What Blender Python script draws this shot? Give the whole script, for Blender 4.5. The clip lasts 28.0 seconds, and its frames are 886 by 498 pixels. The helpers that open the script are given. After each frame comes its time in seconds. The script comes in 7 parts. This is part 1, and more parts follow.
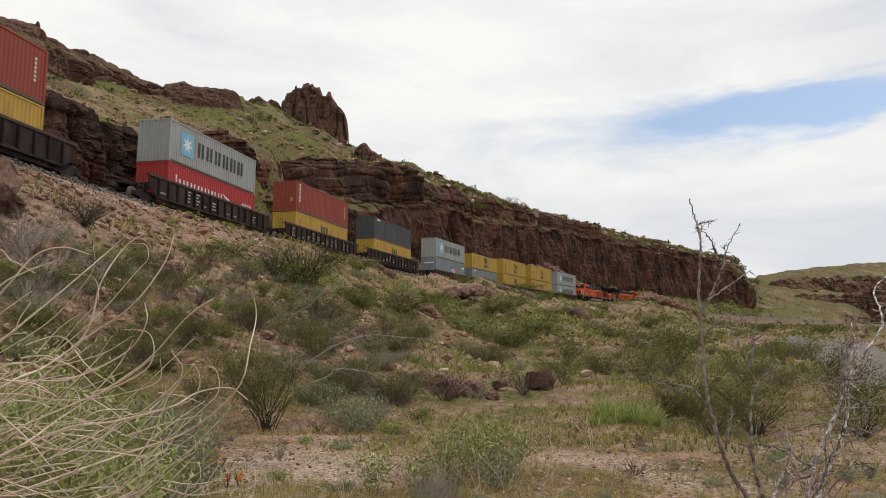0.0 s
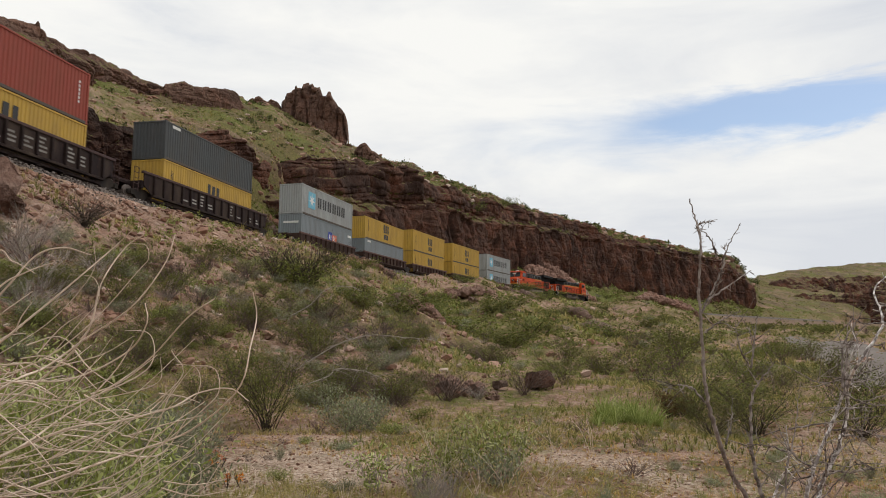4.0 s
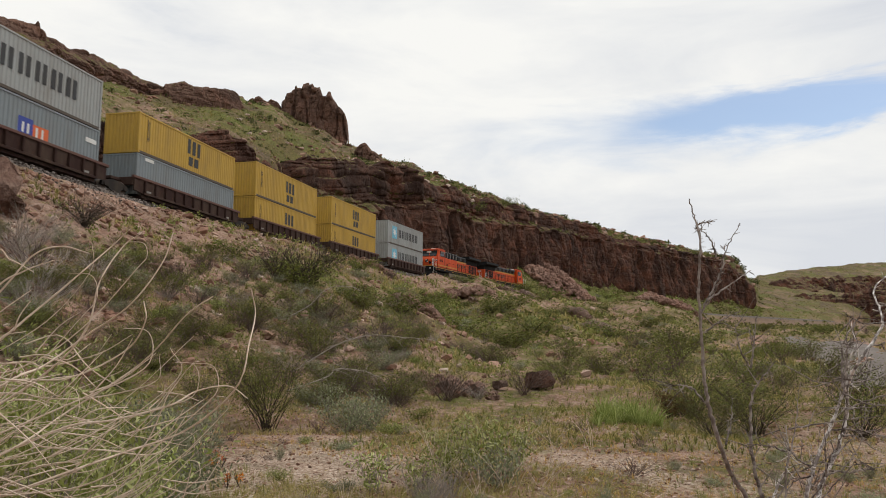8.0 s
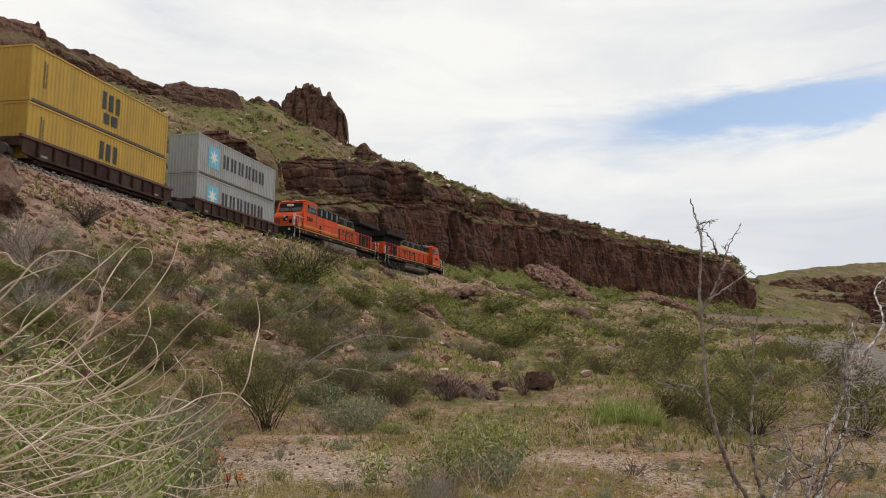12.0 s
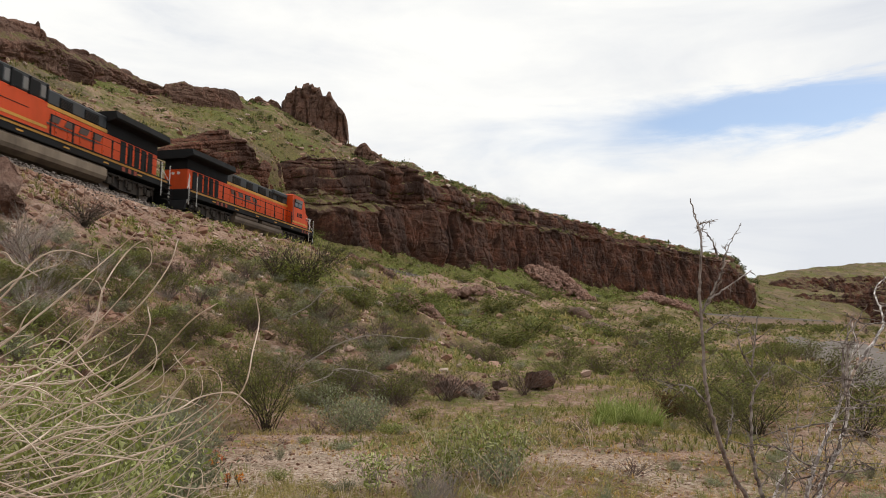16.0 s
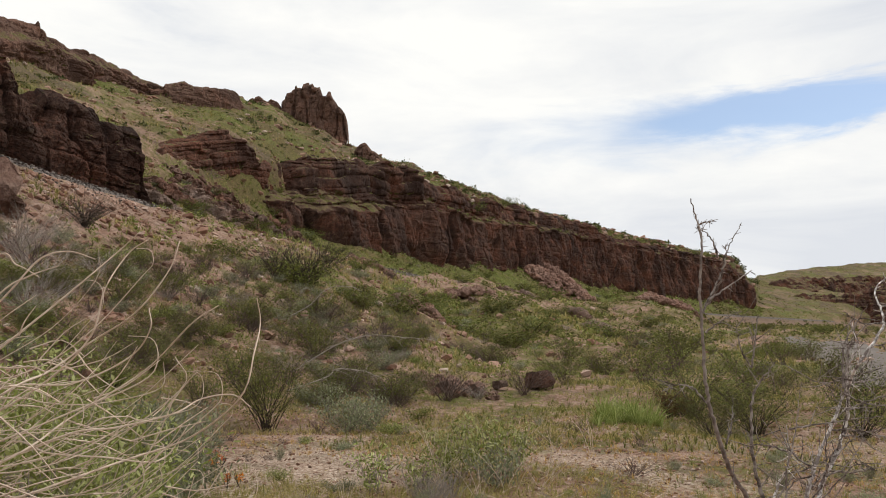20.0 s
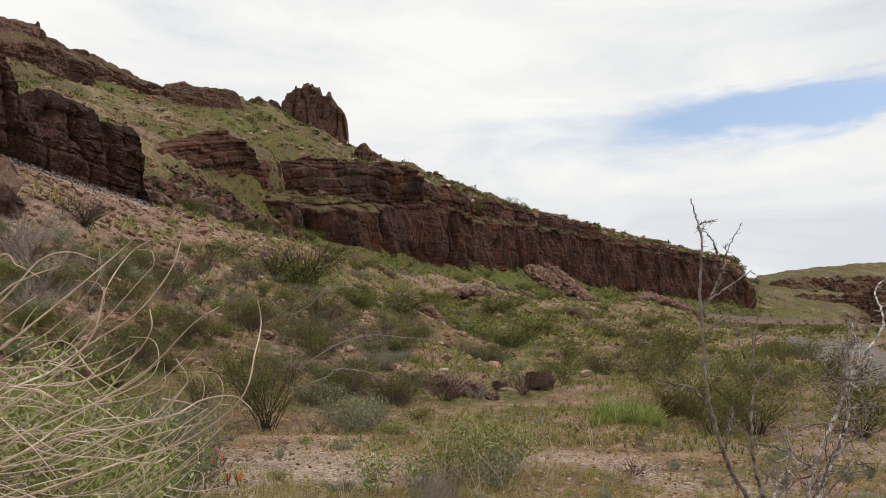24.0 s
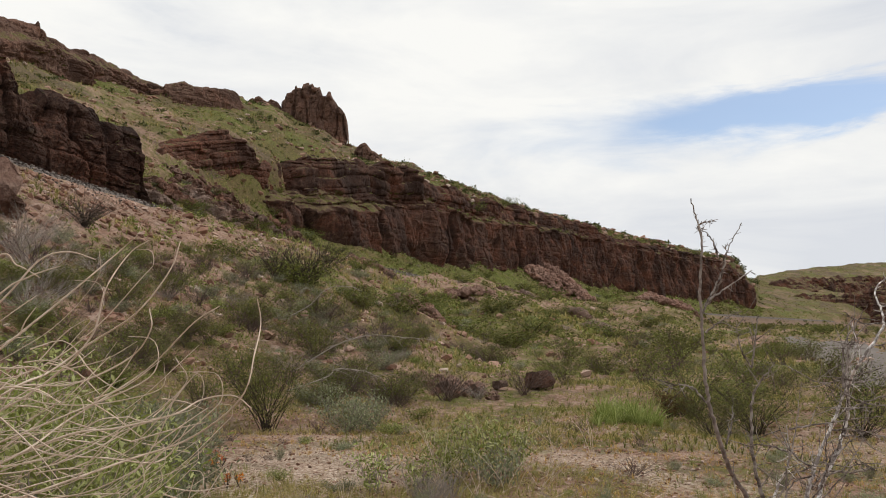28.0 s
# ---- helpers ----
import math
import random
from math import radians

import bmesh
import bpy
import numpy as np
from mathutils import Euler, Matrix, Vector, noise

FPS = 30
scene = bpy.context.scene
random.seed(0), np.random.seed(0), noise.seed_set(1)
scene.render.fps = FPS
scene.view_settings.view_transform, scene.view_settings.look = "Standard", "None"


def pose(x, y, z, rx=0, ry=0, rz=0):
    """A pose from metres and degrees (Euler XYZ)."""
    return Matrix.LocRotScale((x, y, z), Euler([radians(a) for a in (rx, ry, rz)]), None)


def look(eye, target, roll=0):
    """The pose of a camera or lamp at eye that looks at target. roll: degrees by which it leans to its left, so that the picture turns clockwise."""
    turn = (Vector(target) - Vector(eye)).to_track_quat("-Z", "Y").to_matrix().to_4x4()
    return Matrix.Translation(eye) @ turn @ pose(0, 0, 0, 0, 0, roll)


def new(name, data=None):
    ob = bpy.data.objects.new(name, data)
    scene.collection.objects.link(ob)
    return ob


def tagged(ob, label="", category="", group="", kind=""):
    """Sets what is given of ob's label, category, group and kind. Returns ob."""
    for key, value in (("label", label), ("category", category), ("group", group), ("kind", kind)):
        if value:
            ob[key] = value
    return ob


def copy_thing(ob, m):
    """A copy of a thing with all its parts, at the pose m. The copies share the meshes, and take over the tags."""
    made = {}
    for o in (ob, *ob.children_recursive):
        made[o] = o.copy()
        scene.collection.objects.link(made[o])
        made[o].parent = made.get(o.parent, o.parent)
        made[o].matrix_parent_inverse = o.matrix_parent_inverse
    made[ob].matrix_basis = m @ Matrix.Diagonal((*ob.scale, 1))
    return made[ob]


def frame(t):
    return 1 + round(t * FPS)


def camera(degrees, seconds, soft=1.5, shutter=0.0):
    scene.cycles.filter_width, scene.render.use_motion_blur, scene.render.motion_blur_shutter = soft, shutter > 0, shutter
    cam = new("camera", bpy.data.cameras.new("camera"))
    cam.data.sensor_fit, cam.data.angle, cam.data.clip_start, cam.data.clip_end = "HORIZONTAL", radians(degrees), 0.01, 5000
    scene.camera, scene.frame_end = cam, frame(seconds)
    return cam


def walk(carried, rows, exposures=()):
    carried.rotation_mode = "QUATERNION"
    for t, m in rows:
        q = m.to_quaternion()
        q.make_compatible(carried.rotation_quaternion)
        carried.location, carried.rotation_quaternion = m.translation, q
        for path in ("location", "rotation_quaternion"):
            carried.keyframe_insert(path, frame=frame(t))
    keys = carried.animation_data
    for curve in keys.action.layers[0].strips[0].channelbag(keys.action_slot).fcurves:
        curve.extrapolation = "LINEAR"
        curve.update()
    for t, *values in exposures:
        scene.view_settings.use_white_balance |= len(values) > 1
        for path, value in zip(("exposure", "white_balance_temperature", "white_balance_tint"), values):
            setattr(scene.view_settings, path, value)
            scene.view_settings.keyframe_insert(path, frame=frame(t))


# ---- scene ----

cam = camera(63.69, 28.0, soft=0.95, shutter=0.35)
EYE = Vector((0.0, 0.0, 1.5))
PITCH = radians(6.741)
VIEW = look(EYE, EYE + Vector((0.0, math.cos(PITCH), math.sin(PITCH))), 0.4)
walk(cam, [(0.0, VIEW), (28.0, VIEW)],
     exposures=[(0.0, -0.06), (5.0, -0.07), (9.0, -0.08), (11.0, -0.09), (13.0, -0.04), (15.0, 0.02), (17.0, 0.05), (19.0, 0.04), (21.0, 0.0), (23.0, -0.04), (25.0, -0.05), (28.0, -0.05)])

# ---------------------------------------------------------------- light
SUN_AZ, SUN_EL = 62.0, 56.0      # degrees clockwise from +y, degrees up


def make_world():
    w = bpy.data.worlds.new("sky")
    scene.world = w
    w.use_nodes = True
    t = w.node_tree
    t.nodes.clear()
    L = t.links.new
    out = t.nodes.new("ShaderNodeOutputWorld")
    sky = t.nodes.new("ShaderNodeTexSky")
    sky.sky_type, sky.sun_disc = 'NISHITA', False
    sky.sun_elevation, sky.sun_rotation = radians(SUN_EL), radians(SUN_AZ)
    bg_sky = t.nodes.new("ShaderNodeBackground")
    bg_sky.inputs[1].default_value = 0.13
    L(sky.outputs[0], bg_sky.inputs[0])
    co = t.nodes.new("ShaderNodeTexCoord")
    def node(kind, **inputs):
        n = t.nodes.new(kind)
        for k, v in inputs.items():
            n.inputs[k.replace("_", " ")].default_value = v
        return n

    def maths(op, a, b):
        n = t.nodes.new("ShaderNodeMath")
        n.operation = op
        for i, v in ((0, a), (1, b)):
            if isinstance(v, (int, float)):
                n.inputs[i].default_value = v
            else:
                L(v, n.inputs[i])
        return n.outputs[0]

    def scaled(v, a, b, c, d, smooth=True):
        n = t.nodes.new("ShaderNodeMapRange")
        n.interpolation_type = 'SMOOTHSTEP' if smooth else 'LINEAR'
        L(v, n.inputs[0])
        for i, q in ((1, a), (2, b), (3, c), (4, d)):
            n.inputs[i].default_value = q
        return n.outputs[0]

    # long thin clouds: noise drawn out along the horizon and drifting up to the right
    flat = node("ShaderNodeMapping")
    flat.inputs["Scale"].default_value = (1.5, 1.5, 6.0)
    flat.inputs["Rotation"].default_value = (0.0, radians(9), 0.0)
    L(co.outputs["Generated"], flat.inputs[0])
    cl = node("ShaderNodeTexNoise", Scale=1.9, Detail=7.0, Roughness=0.55, Distortion=0.35)
    L(flat.outputs[0], cl.inputs["Vector"])
    wisp = node("ShaderNodeTexNoise", Scale=4.2, Detail=7.0, Roughness=0.6, Distortion=0.5)
    L(flat.outputs[0], wisp.inputs["Vector"])
    # the cloud's edges wander
    stir = node("ShaderNodeVectorMath")
    stir.operation = 'MULTIPLY_ADD'
    L(wisp.outputs[1], stir.inputs[0])
    stir.inputs[1].default_value = (0.20, 0.20, 0.065)
    L(co.outputs["Generated"], stir.inputs[2])

    def thin_place(centre, size, slope, amount):
        """Where the cloud sheet wears thin, about a direction; size: half its width and height."""
        gap = node("ShaderNodeVectorMath")
        gap.operation = 'SUBTRACT'
        gap.inputs[1].default_value = (centre[0] + 0.10, centre[1] + 0.10, centre[2] + 0.0325)
        L(stir.outputs[0], gap.inputs[0])
        turn = node("ShaderNodeMapping")
        turn.inputs["Rotation"].default_value = (0.0, radians(slope), 0.0)
        turn.inputs["Scale"].default_value = (1 / size[0], 0.6 / size[0], 1 / size[1])
        turn.vector_type = 'POINT'
        L(gap.outputs[0], turn.inputs[0])
        far = node("ShaderNodeVectorMath")
        far.operation = 'LENGTH'
        L(turn.outputs[0], far.inputs[0])
        return scaled(far.outputs["Value"], 0.0, 1.0, amount, 0.0)

    thin = maths('ADD', thin_place((0.442, 0.852, 0.283), (0.27, 0.054), 5, 0.80), thin_place((0.232, 0.935, 0.270), (0.34, 0.095), 3, 0.34))
    cover = scaled(maths('SUBTRACT', maths('ADD', maths('MULTIPLY', cl.outputs[0], 0.6), maths('MULTIPLY', wisp.outputs[0], 0.4)), thin), -0.12, 0.42, 0.08, 1.0)
    # brighter and duller parts of the sheet; the bright bank lies under the thin place
    sep = t.nodes.new("ShaderNodeSeparateXYZ")
    L(co.outputs["Generated"], sep.inputs[0])
    east = scaled(sep.outputs[0], 0.0, 0.5, 0.0, 0.36, False)
    bank = thin_place((0.489, 0.844, 0.218), (0.34, 0.075), 6, 0.22)
    tone = scaled(maths('ADD', maths('SUBTRACT', cl.outputs[0], east), bank), 0.12, 0.50, 0.0, 1.0, False)
    col = t.nodes.new("ShaderNodeMixRGB")
    col.inputs[1].default_value = (0.74, 0.765, 0.81, 1)
    col.inputs[2].default_value = (0.99, 0.985, 0.955, 1)
    L(tone, col.inputs[0])
    bg_cl = t.nodes.new("ShaderNodeBackground")
    bg_cl.inputs[1].default_value = 1.0
    L(col.outputs[0], bg_cl.inputs[0])
    mix = t.nodes.new("ShaderNodeMixShader")
    L(cover, mix.inputs[0])
    L(bg_sky.outputs[0], mix.inputs[1])
    L(bg_cl.outputs[0], mix.inputs[2])
    L(mix.outputs[0], out.inputs[0])


make_world()
sun = new("sun", bpy.data.lights.new("sun", 'SUN'))
sun.data.energy, sun.data.angle, sun.data.color = 1.4, radians(12), (0.98, 0.925, 0.80)
a, e = radians(SUN_AZ), radians(SUN_EL)
sun.matrix_world = look((math.sin(a) * math.cos(e) * 200, math.cos(a) * math.cos(e) * 200, math.sin(e) * 200), (0, 0, 0))

# ---------------------------------------------------------------- numbers
rng = np.random.default_rng(7)


def _hash(i, j, k):
    h = (i.astype(np.int64) * 374761393 + j.astype(np.int64) * 668265263 + k.astype(np.int64) * 2147483647) & 0xFFFFFFFF
    h = ((h ^ (h >> 13)) * 1274126177) & 0xFFFFFFFF
    h = ((h ^ (h >> 15)) * 2246822519) & 0xFFFFFFFF
    return ((h ^ (h >> 16)) & 0xFFFFFF) / float(0xFFFFFF) * 2 - 1


def vnoise(x, y, z=0.0):
    """Smooth noise in -1..1 over arrays."""
    x, y, z = np.broadcast_arrays(np.asarray(x, float), np.asarray(y, float), np.asarray(z, float))
    i, j, k = np.floor(x), np.floor(y), np.floor(z)
    u, v, w = x - i, y - j, z - k
    u, v, w = u * u * (3 - 2 * u), v * v * (3 - 2 * v), w * w * (3 - 2 * w)
    r = 0
    for a in (0, 1):
        for b in (0, 1):
            for c in (0, 1):
                r = r + _hash(i + a, j + b, k + c) * (u if a else 1 - u) * (v if b else 1 - v) * (w if c else 1 - w)
    return r


def fbm(x, y, z=0.0, octaves=4, gain=0.5):
    r, a, f = 0, 1.0, 1.0
    for o in range(octaves):
        r = r + a * vnoise(np.asarray(x) * f + 17.3 * o, np.asarray(y) * f - 9.1 * o, np.asarray(z) * f + 5.7 * o)
        a, f = a * gain, f * 2.03
    return r


# ---------------------------------------------------------------- the railway's line
RAIL_Z = 9.58
S_AX = np.arange(-420.0, 1000.0, 1.0)


def _line():
    s = np.clip(S_AX, -70, 400)
    yaw = 1.44503 - 0.00321149 * s + 3.886e-6 * s * s
    dx, dy = np.cos(yaw), np.sin(yaw)
    x = np.concatenate([[0], np.cumsum((dx[1:] + dx[:-1]) / 2)])
    y = np.concatenate([[0], np.cumsum((dy[1:] + dy[:-1]) / 2)])
    o = int(np.argmin(abs(S_AX)))
    return x - x[o] - 21.808 - 1.22 * dy[o], y - y[o] + 24.333 + 1.22 * dx[o], yaw


LX, LY, LYAW = _line()


def on_line(s, lateral=0.0, up=0.0):
    """A point of the line; lateral is to the hill side."""
    x, y, w = np.interp(s, S_AX, LX), np.interp(s, S_AX, LY), np.interp(s, S_AX, LYAW)
    return np.array([x - np.sin(w) * lateral, y + np.cos(w) * lateral, RAIL_Z - 0.00032 * np.clip(s, -50, 400) + up])


def seat(s0, s1, up=0.0):
    """The pose of a vehicle between two places of the line, its middle at the origin."""
    a, b = on_line(s0), on_line(s1)
    m = (a + b) / 2
    return Matrix.Translation((m[0], m[1], m[2] + up)) @ Matrix.Rotation(math.atan2(b[1] - a[1], b[0] - a[0]), 4, 'Z')


def travel(t):
    """How far the train has gone at t seconds."""
    return 10.0883 * t + 0.0030455 * t * t


# ---------------------------------------------------------------- the ground's form
# rows: bearing in degrees (0 is +y, right is positive), distance, height
FOOT = [(-180, 14, -0.1), (-90, 8, 0.1), (-45, 9, 0.15), (-32, 11, 0.1), (-10, 13.5, 0.0), (10, 16, -0.05), (32, 22, -0.15), (90, 25, -0.3), (180, 14, -0.1)]
MID_A = [(3.0, 48, 0.7), (9.7, 42.6, 0.3), (12.9, 51.3, 0.3), (16.1, 62.4, 0.5), (18.9, 68.7, 0.5), (22.1, 86.4, 0.7), (26.6, 100.7, 0.6), (31.7, 105.8, 0.6), (38.7, 115.3, 0.8), (180, 115, 0)]
MID_B = [(3.0, 98.1, 8.0), (6.6, 112.8, 7.8), (9.7, 131.9, 7.5), (13.0, 153.9, 7.7), (16.2, 203.0, 10.8), (19.0, 216.9, 8.6), (22.2, 296.0, 4.6), (26.6, 370.0, 4.8), (31.7, 524.0, 5.0), (38.7, 900.0, 5.0), (180, 300, 2)]
BASE = [(-180, 80, 9), (-110, 50, 12), (-40.6, 47.4, 14.2), (-34.5, 55.8, 14.7), (-32.5, 61.6, 15.0), (-27.9, 67.9, 16.0), (-22.6, 78.0, 17.0), (-20.1, 85.2, 18.3), (-17.2, 94.2, 19.5), (-12.8, 106.7, 18.3), (-10.6, 114.0, 18.1), (-6.6, 122.8, 17.4), (-1.1, 142.0, 17.0), (3.0, 165.2, 18.6), (8.0, 203.0, 20.0), (12.0, 240.0, 19.2), (16.2, 281.1, 18.4), (22.2, 356.5, 18.0), (23.9, 404.8, 15.8), (26.7, 436.5, 14.2), (31.8, 494.1, 13.2), (38.8, 538.6, 13.8), (180, 500, 5)]
TOP = [(-180, 120, 20), (-110, 90, 25), (-40.9, 79.3, 27.3), (-34.8, 80.4, 26.5), (-32.8, 83.3, 26.3), (-28.2, 84.0, 25.9), (-22.7, 88.9, 24.0), (-20.3, 93.8, 24.5), (-17.4, 101.6, 26.9), (-13.0, 112.9, 27.9), (-10.8, 120.1, 29.0), (-6.7, 128.9, 31.2), (-1.1, 148.0, 33.8), (3.0, 172.2, 34.6), (9.8, 226.3, 36.2), (16.3, 289.6, 36.9), (22.3, 365.4, 35.7), (23.9, 437.7, 20.1), (26.8, 526.4, 29.1), (31.9, 588.7, 31.3), (38.9, 642.1, 33.9), (180, 600, 10)]
SKYLINE = [(-180, 200, 40), (-110, 180, 55), (-41.0, 165.6, 59.5), (-33.1, 155.1, 57.8), (-31.0, 152.9, 57.0), (-30.0, 152.4, 55.8), (-27.7, 151.3, 52.2), (-25.4, 152.7, 51.6), (-22.9, 156.3, 51.4), (-20.5, 162.3, 54.4), (-16.7, 169.1, 56.5), (-15.8, 171.5, 55.9), (-13.1, 176.6, 57.6), (-10.4, 176.9, 55.5), (-8.3, 175.9, 50.6), (-7.4, 169.4, 47.4), (-3.9, 162.4, 42.3), (-0.2, 168.0, 40.2), (3.0, 190.3, 40.6), (9.8, 249.6, 42.6), (16.3, 316.5, 43.0), (22.4, 382.4, 39.6), (23.3, 403.9, 29.8), (24.0, 614.1, 48.4), (26.8, 672.5, 57.8), (29.7, 713.7, 63.8), (32.0, 754.6, 68.2), (39.0, 836.5, 74.7), (90, 800, 40), (180, 700, 20)]


def _rows(rows, b):
    q = np.array(rows)
    return np.interp(b, q[:, 0], q[:, 1]), np.interp(b, q[:, 0], q[:, 2])


def _bench(b, lateral):
    s = np.arange(-110.0, 900.0, 1.0)
    p = np.array([on_line(v, lateral) for v in s])
    ang = np.degrees(np.arctan2(p[:, 0], p[:, 1]))
    return np.interp(b, ang, np.hypot(p[:, 0], p[:, 1])), np.interp(b, ang, p[:, 2])


def form_lines(b):
    """Distances and heights of the ground's form lines at the bearings b."""
    fr, fz = _rows(FOOT, b)
    sr, sz = _bench(b, -3.6)
    ir, iz = _bench(b, 4.2)
    sz, iz = sz - 0.85, iz - 0.8
    ar, az = fr + 0.36 * (sr - fr), fz + 0.27 * (sz - fz)
    br, bz = fr + 0.72 * (sr - fr), fz + 0.68 * (sz - fz)
    k = np.clip((b + 3) / 6, 0, 1)
    r2, z2 = _rows(MID_A, b)
    r3, z3 = _rows(MID_B, b)
    ar, az, br, bz = ar + k * (r2 - ar), az + k * (z2 - az), br + k * (r3 - br), bz + k * (z3 - bz)
    k2 = np.clip((b - 19) / 3, 0, 1)
    br, bz = br + k2 * (sr * 0.955 - br), bz + k2 * (5.2 - bz)
    out = [(np.zeros_like(b), np.full_like(b, 0.1)), (fr, fz), (ar, az), (br, bz), (sr, sz), (ir, iz)]
    out += [_rows(q, b) for q in (BASE, TOP, SKYLINE)]
    # the ground steps up behind the rock face
    back = 5.0 * np.clip((b + 14) / 2, 0, 1) * np.clip((23.5 - b) / 2, 0, 1)
    out[6], out[7], out[8] = (out[6][0] + back, out[6][1]), (out[7][0] + back, out[7][1]), (out[8][0] + back, out[8][1])
    kr, kz = out[-1]
    out += [(kr + 60, kz * 0.6), (kr + 500, kz * 0.1 - 5), (np.full_like(b, 4200), np.full_like(b, -20))]
    R = [out[0][0]]
    for r, z in out[1:]:
        R.append(np.maximum(r, R[-1] + 0.8))
    return np.array(R), np.array([z for r, z in out])


B_AX = np.arange(-180.0, 180.01, 0.15)
FORM_R, FORM_Z = form_lines(B_AX)
BENCH_R = (FORM_R[4] + FORM_R[5]) / 2


def relief(x, y, r, bench):
    """Humps and small unevenness, quiet on the railway's bench and under the camera."""
    wide = 1 + 4 * np.clip((np.degrees(np.arctan2(x, y)) - 8) / 12, 0, 1)
    calm = np.clip((abs(r - bench) / wide - 3.5) / 6, 0, 1)
    near = np.clip(r / 12, 0.12, 1)
    far = np.clip((r - 60) / 100, 0, 1)
    mid = np.clip((r - 15) / 22, 0, 1) * np.clip((190 - r) / 60, 0, 1)
    gully = -abs(vnoise(x / 11.0 + 0.2 * y / 11.0, y / 26.0, 2.2)) * 1.5 + 0.45
    return calm * near * (mid * gully + fbm(x / 7.0, y / 7.0, 0.3, 4) * (0.34 + 0.28 * mid + 0.5 * far) + fbm(x / 1.3, y / 1.3, 4.0, 2) * 0.07)


def ground(x, y):
    """The ground's height at places of the plan."""
    x, y = np.atleast_1d(np.asarray(x, float)), np.atleast_1d(np.asarray(y, float))
    b, r = np.degrees(np.arctan2(x, y)), np.hypot(x, y)
    f = (b + 180) / 0.15
    i = np.clip(f.astype(int), 0, len(B_AX) - 2)
    w = f - i
    R = FORM_R[:, i] * (1 - w) + FORM_R[:, i + 1] * w
    Z = FORM_Z[:, i] * (1 - w) + FORM_Z[:, i + 1] * w
    k = np.clip((R <= r).sum(axis=0) - 1, 0, len(R) - 2)
    n = np.arange(len(r))
    ra, rb, za, zb = R[k, n], R[k + 1, n], Z[k, n], Z[k + 1, n]
    z = za + (zb - za) * np.clip((r - ra) / np.maximum(rb - ra, 1e-6), 0, 1)
    return z + relief(x, y, r, np.interp(b, B_AX, BENCH_R))


# ---------------------------------------------------------------- materials
def ramp(t, fac, stops):
    n = t.nodes.new("ShaderNodeValToRGB")
    el = n.color_ramp.elements
    while len(el) < len(stops):
        el.new(0.5)
    for q, (p, c) in zip(el, stops):
        q.position, q.color = p, (*c, 1)
    t.links.new(fac, n.inputs[0])
    return n.outputs[0]


def tex_noise(t, scale, detail=4, rough=0.55, stretch=(1, 1, 1), space="Object"):
    co = t.nodes.new("ShaderNodeTexCoord")
    mp = t.nodes.new("ShaderNodeMapping")
    mp.inputs["Scale"].default_value = stretch
    t.links.new(co.outputs[space], mp.inputs[0])
    n = t.nodes.new("ShaderNodeTexNoise")
    n.inputs["Scale"].default_value, n.inputs["Detail"].default_value, n.inputs["Roughness"].default_value = scale, detail, rough
    t.links.new(mp.outputs[0], n.inputs["Vector"])
    return n.outputs[0]


def mixc(t, fac, a, b, mode='MIX'):
    n = t.nodes.new("ShaderNodeMixRGB")
    n.blend_type = mode
    for i, v in ((0, fac), (1, a), (2, b)):
        if isinstance(v, (int, float)):
            n.inputs[i].default_value = v
        elif isinstance(v, tuple):
            n.inputs[i].default_value = (*v, 1)
        else:
            t.links.new(v, n.inputs[i])
    return n.outputs[0]


def remap(t, v, a, b, c=0.0, d=1.0):
    n = t.nodes.new("ShaderNodeMapRange")
    t.links.new(v, n.inputs[0])
    for i, q in ((1, a), (2, b), (3, c), (4, d)):
        n.inputs[i].default_value = q
    return n.outputs[0]


def material(name, rough=0.8, metal=0.0, spec=0.5):
    m = bpy.data.materials.new(name)
    m.use_nodes = True
    b = m.node_tree.nodes["Principled BSDF"]
    b.inputs["Roughness"].default_value, b.inputs["Metallic"].default_value = rough, metal
    b.inputs["Specular IOR Level"].default_value = spec
    return m, m.node_tree, b


def bump(t, b, height, strength, distance):
    n = t.nodes.new("ShaderNodeBump")
    n.inputs["Strength"].default_value, n.inputs["Distance"].default_value = strength, distance
    t.links.new(height, n.inputs["Height"])
    t.links.new(n.outputs[0], b.inputs["Normal"])


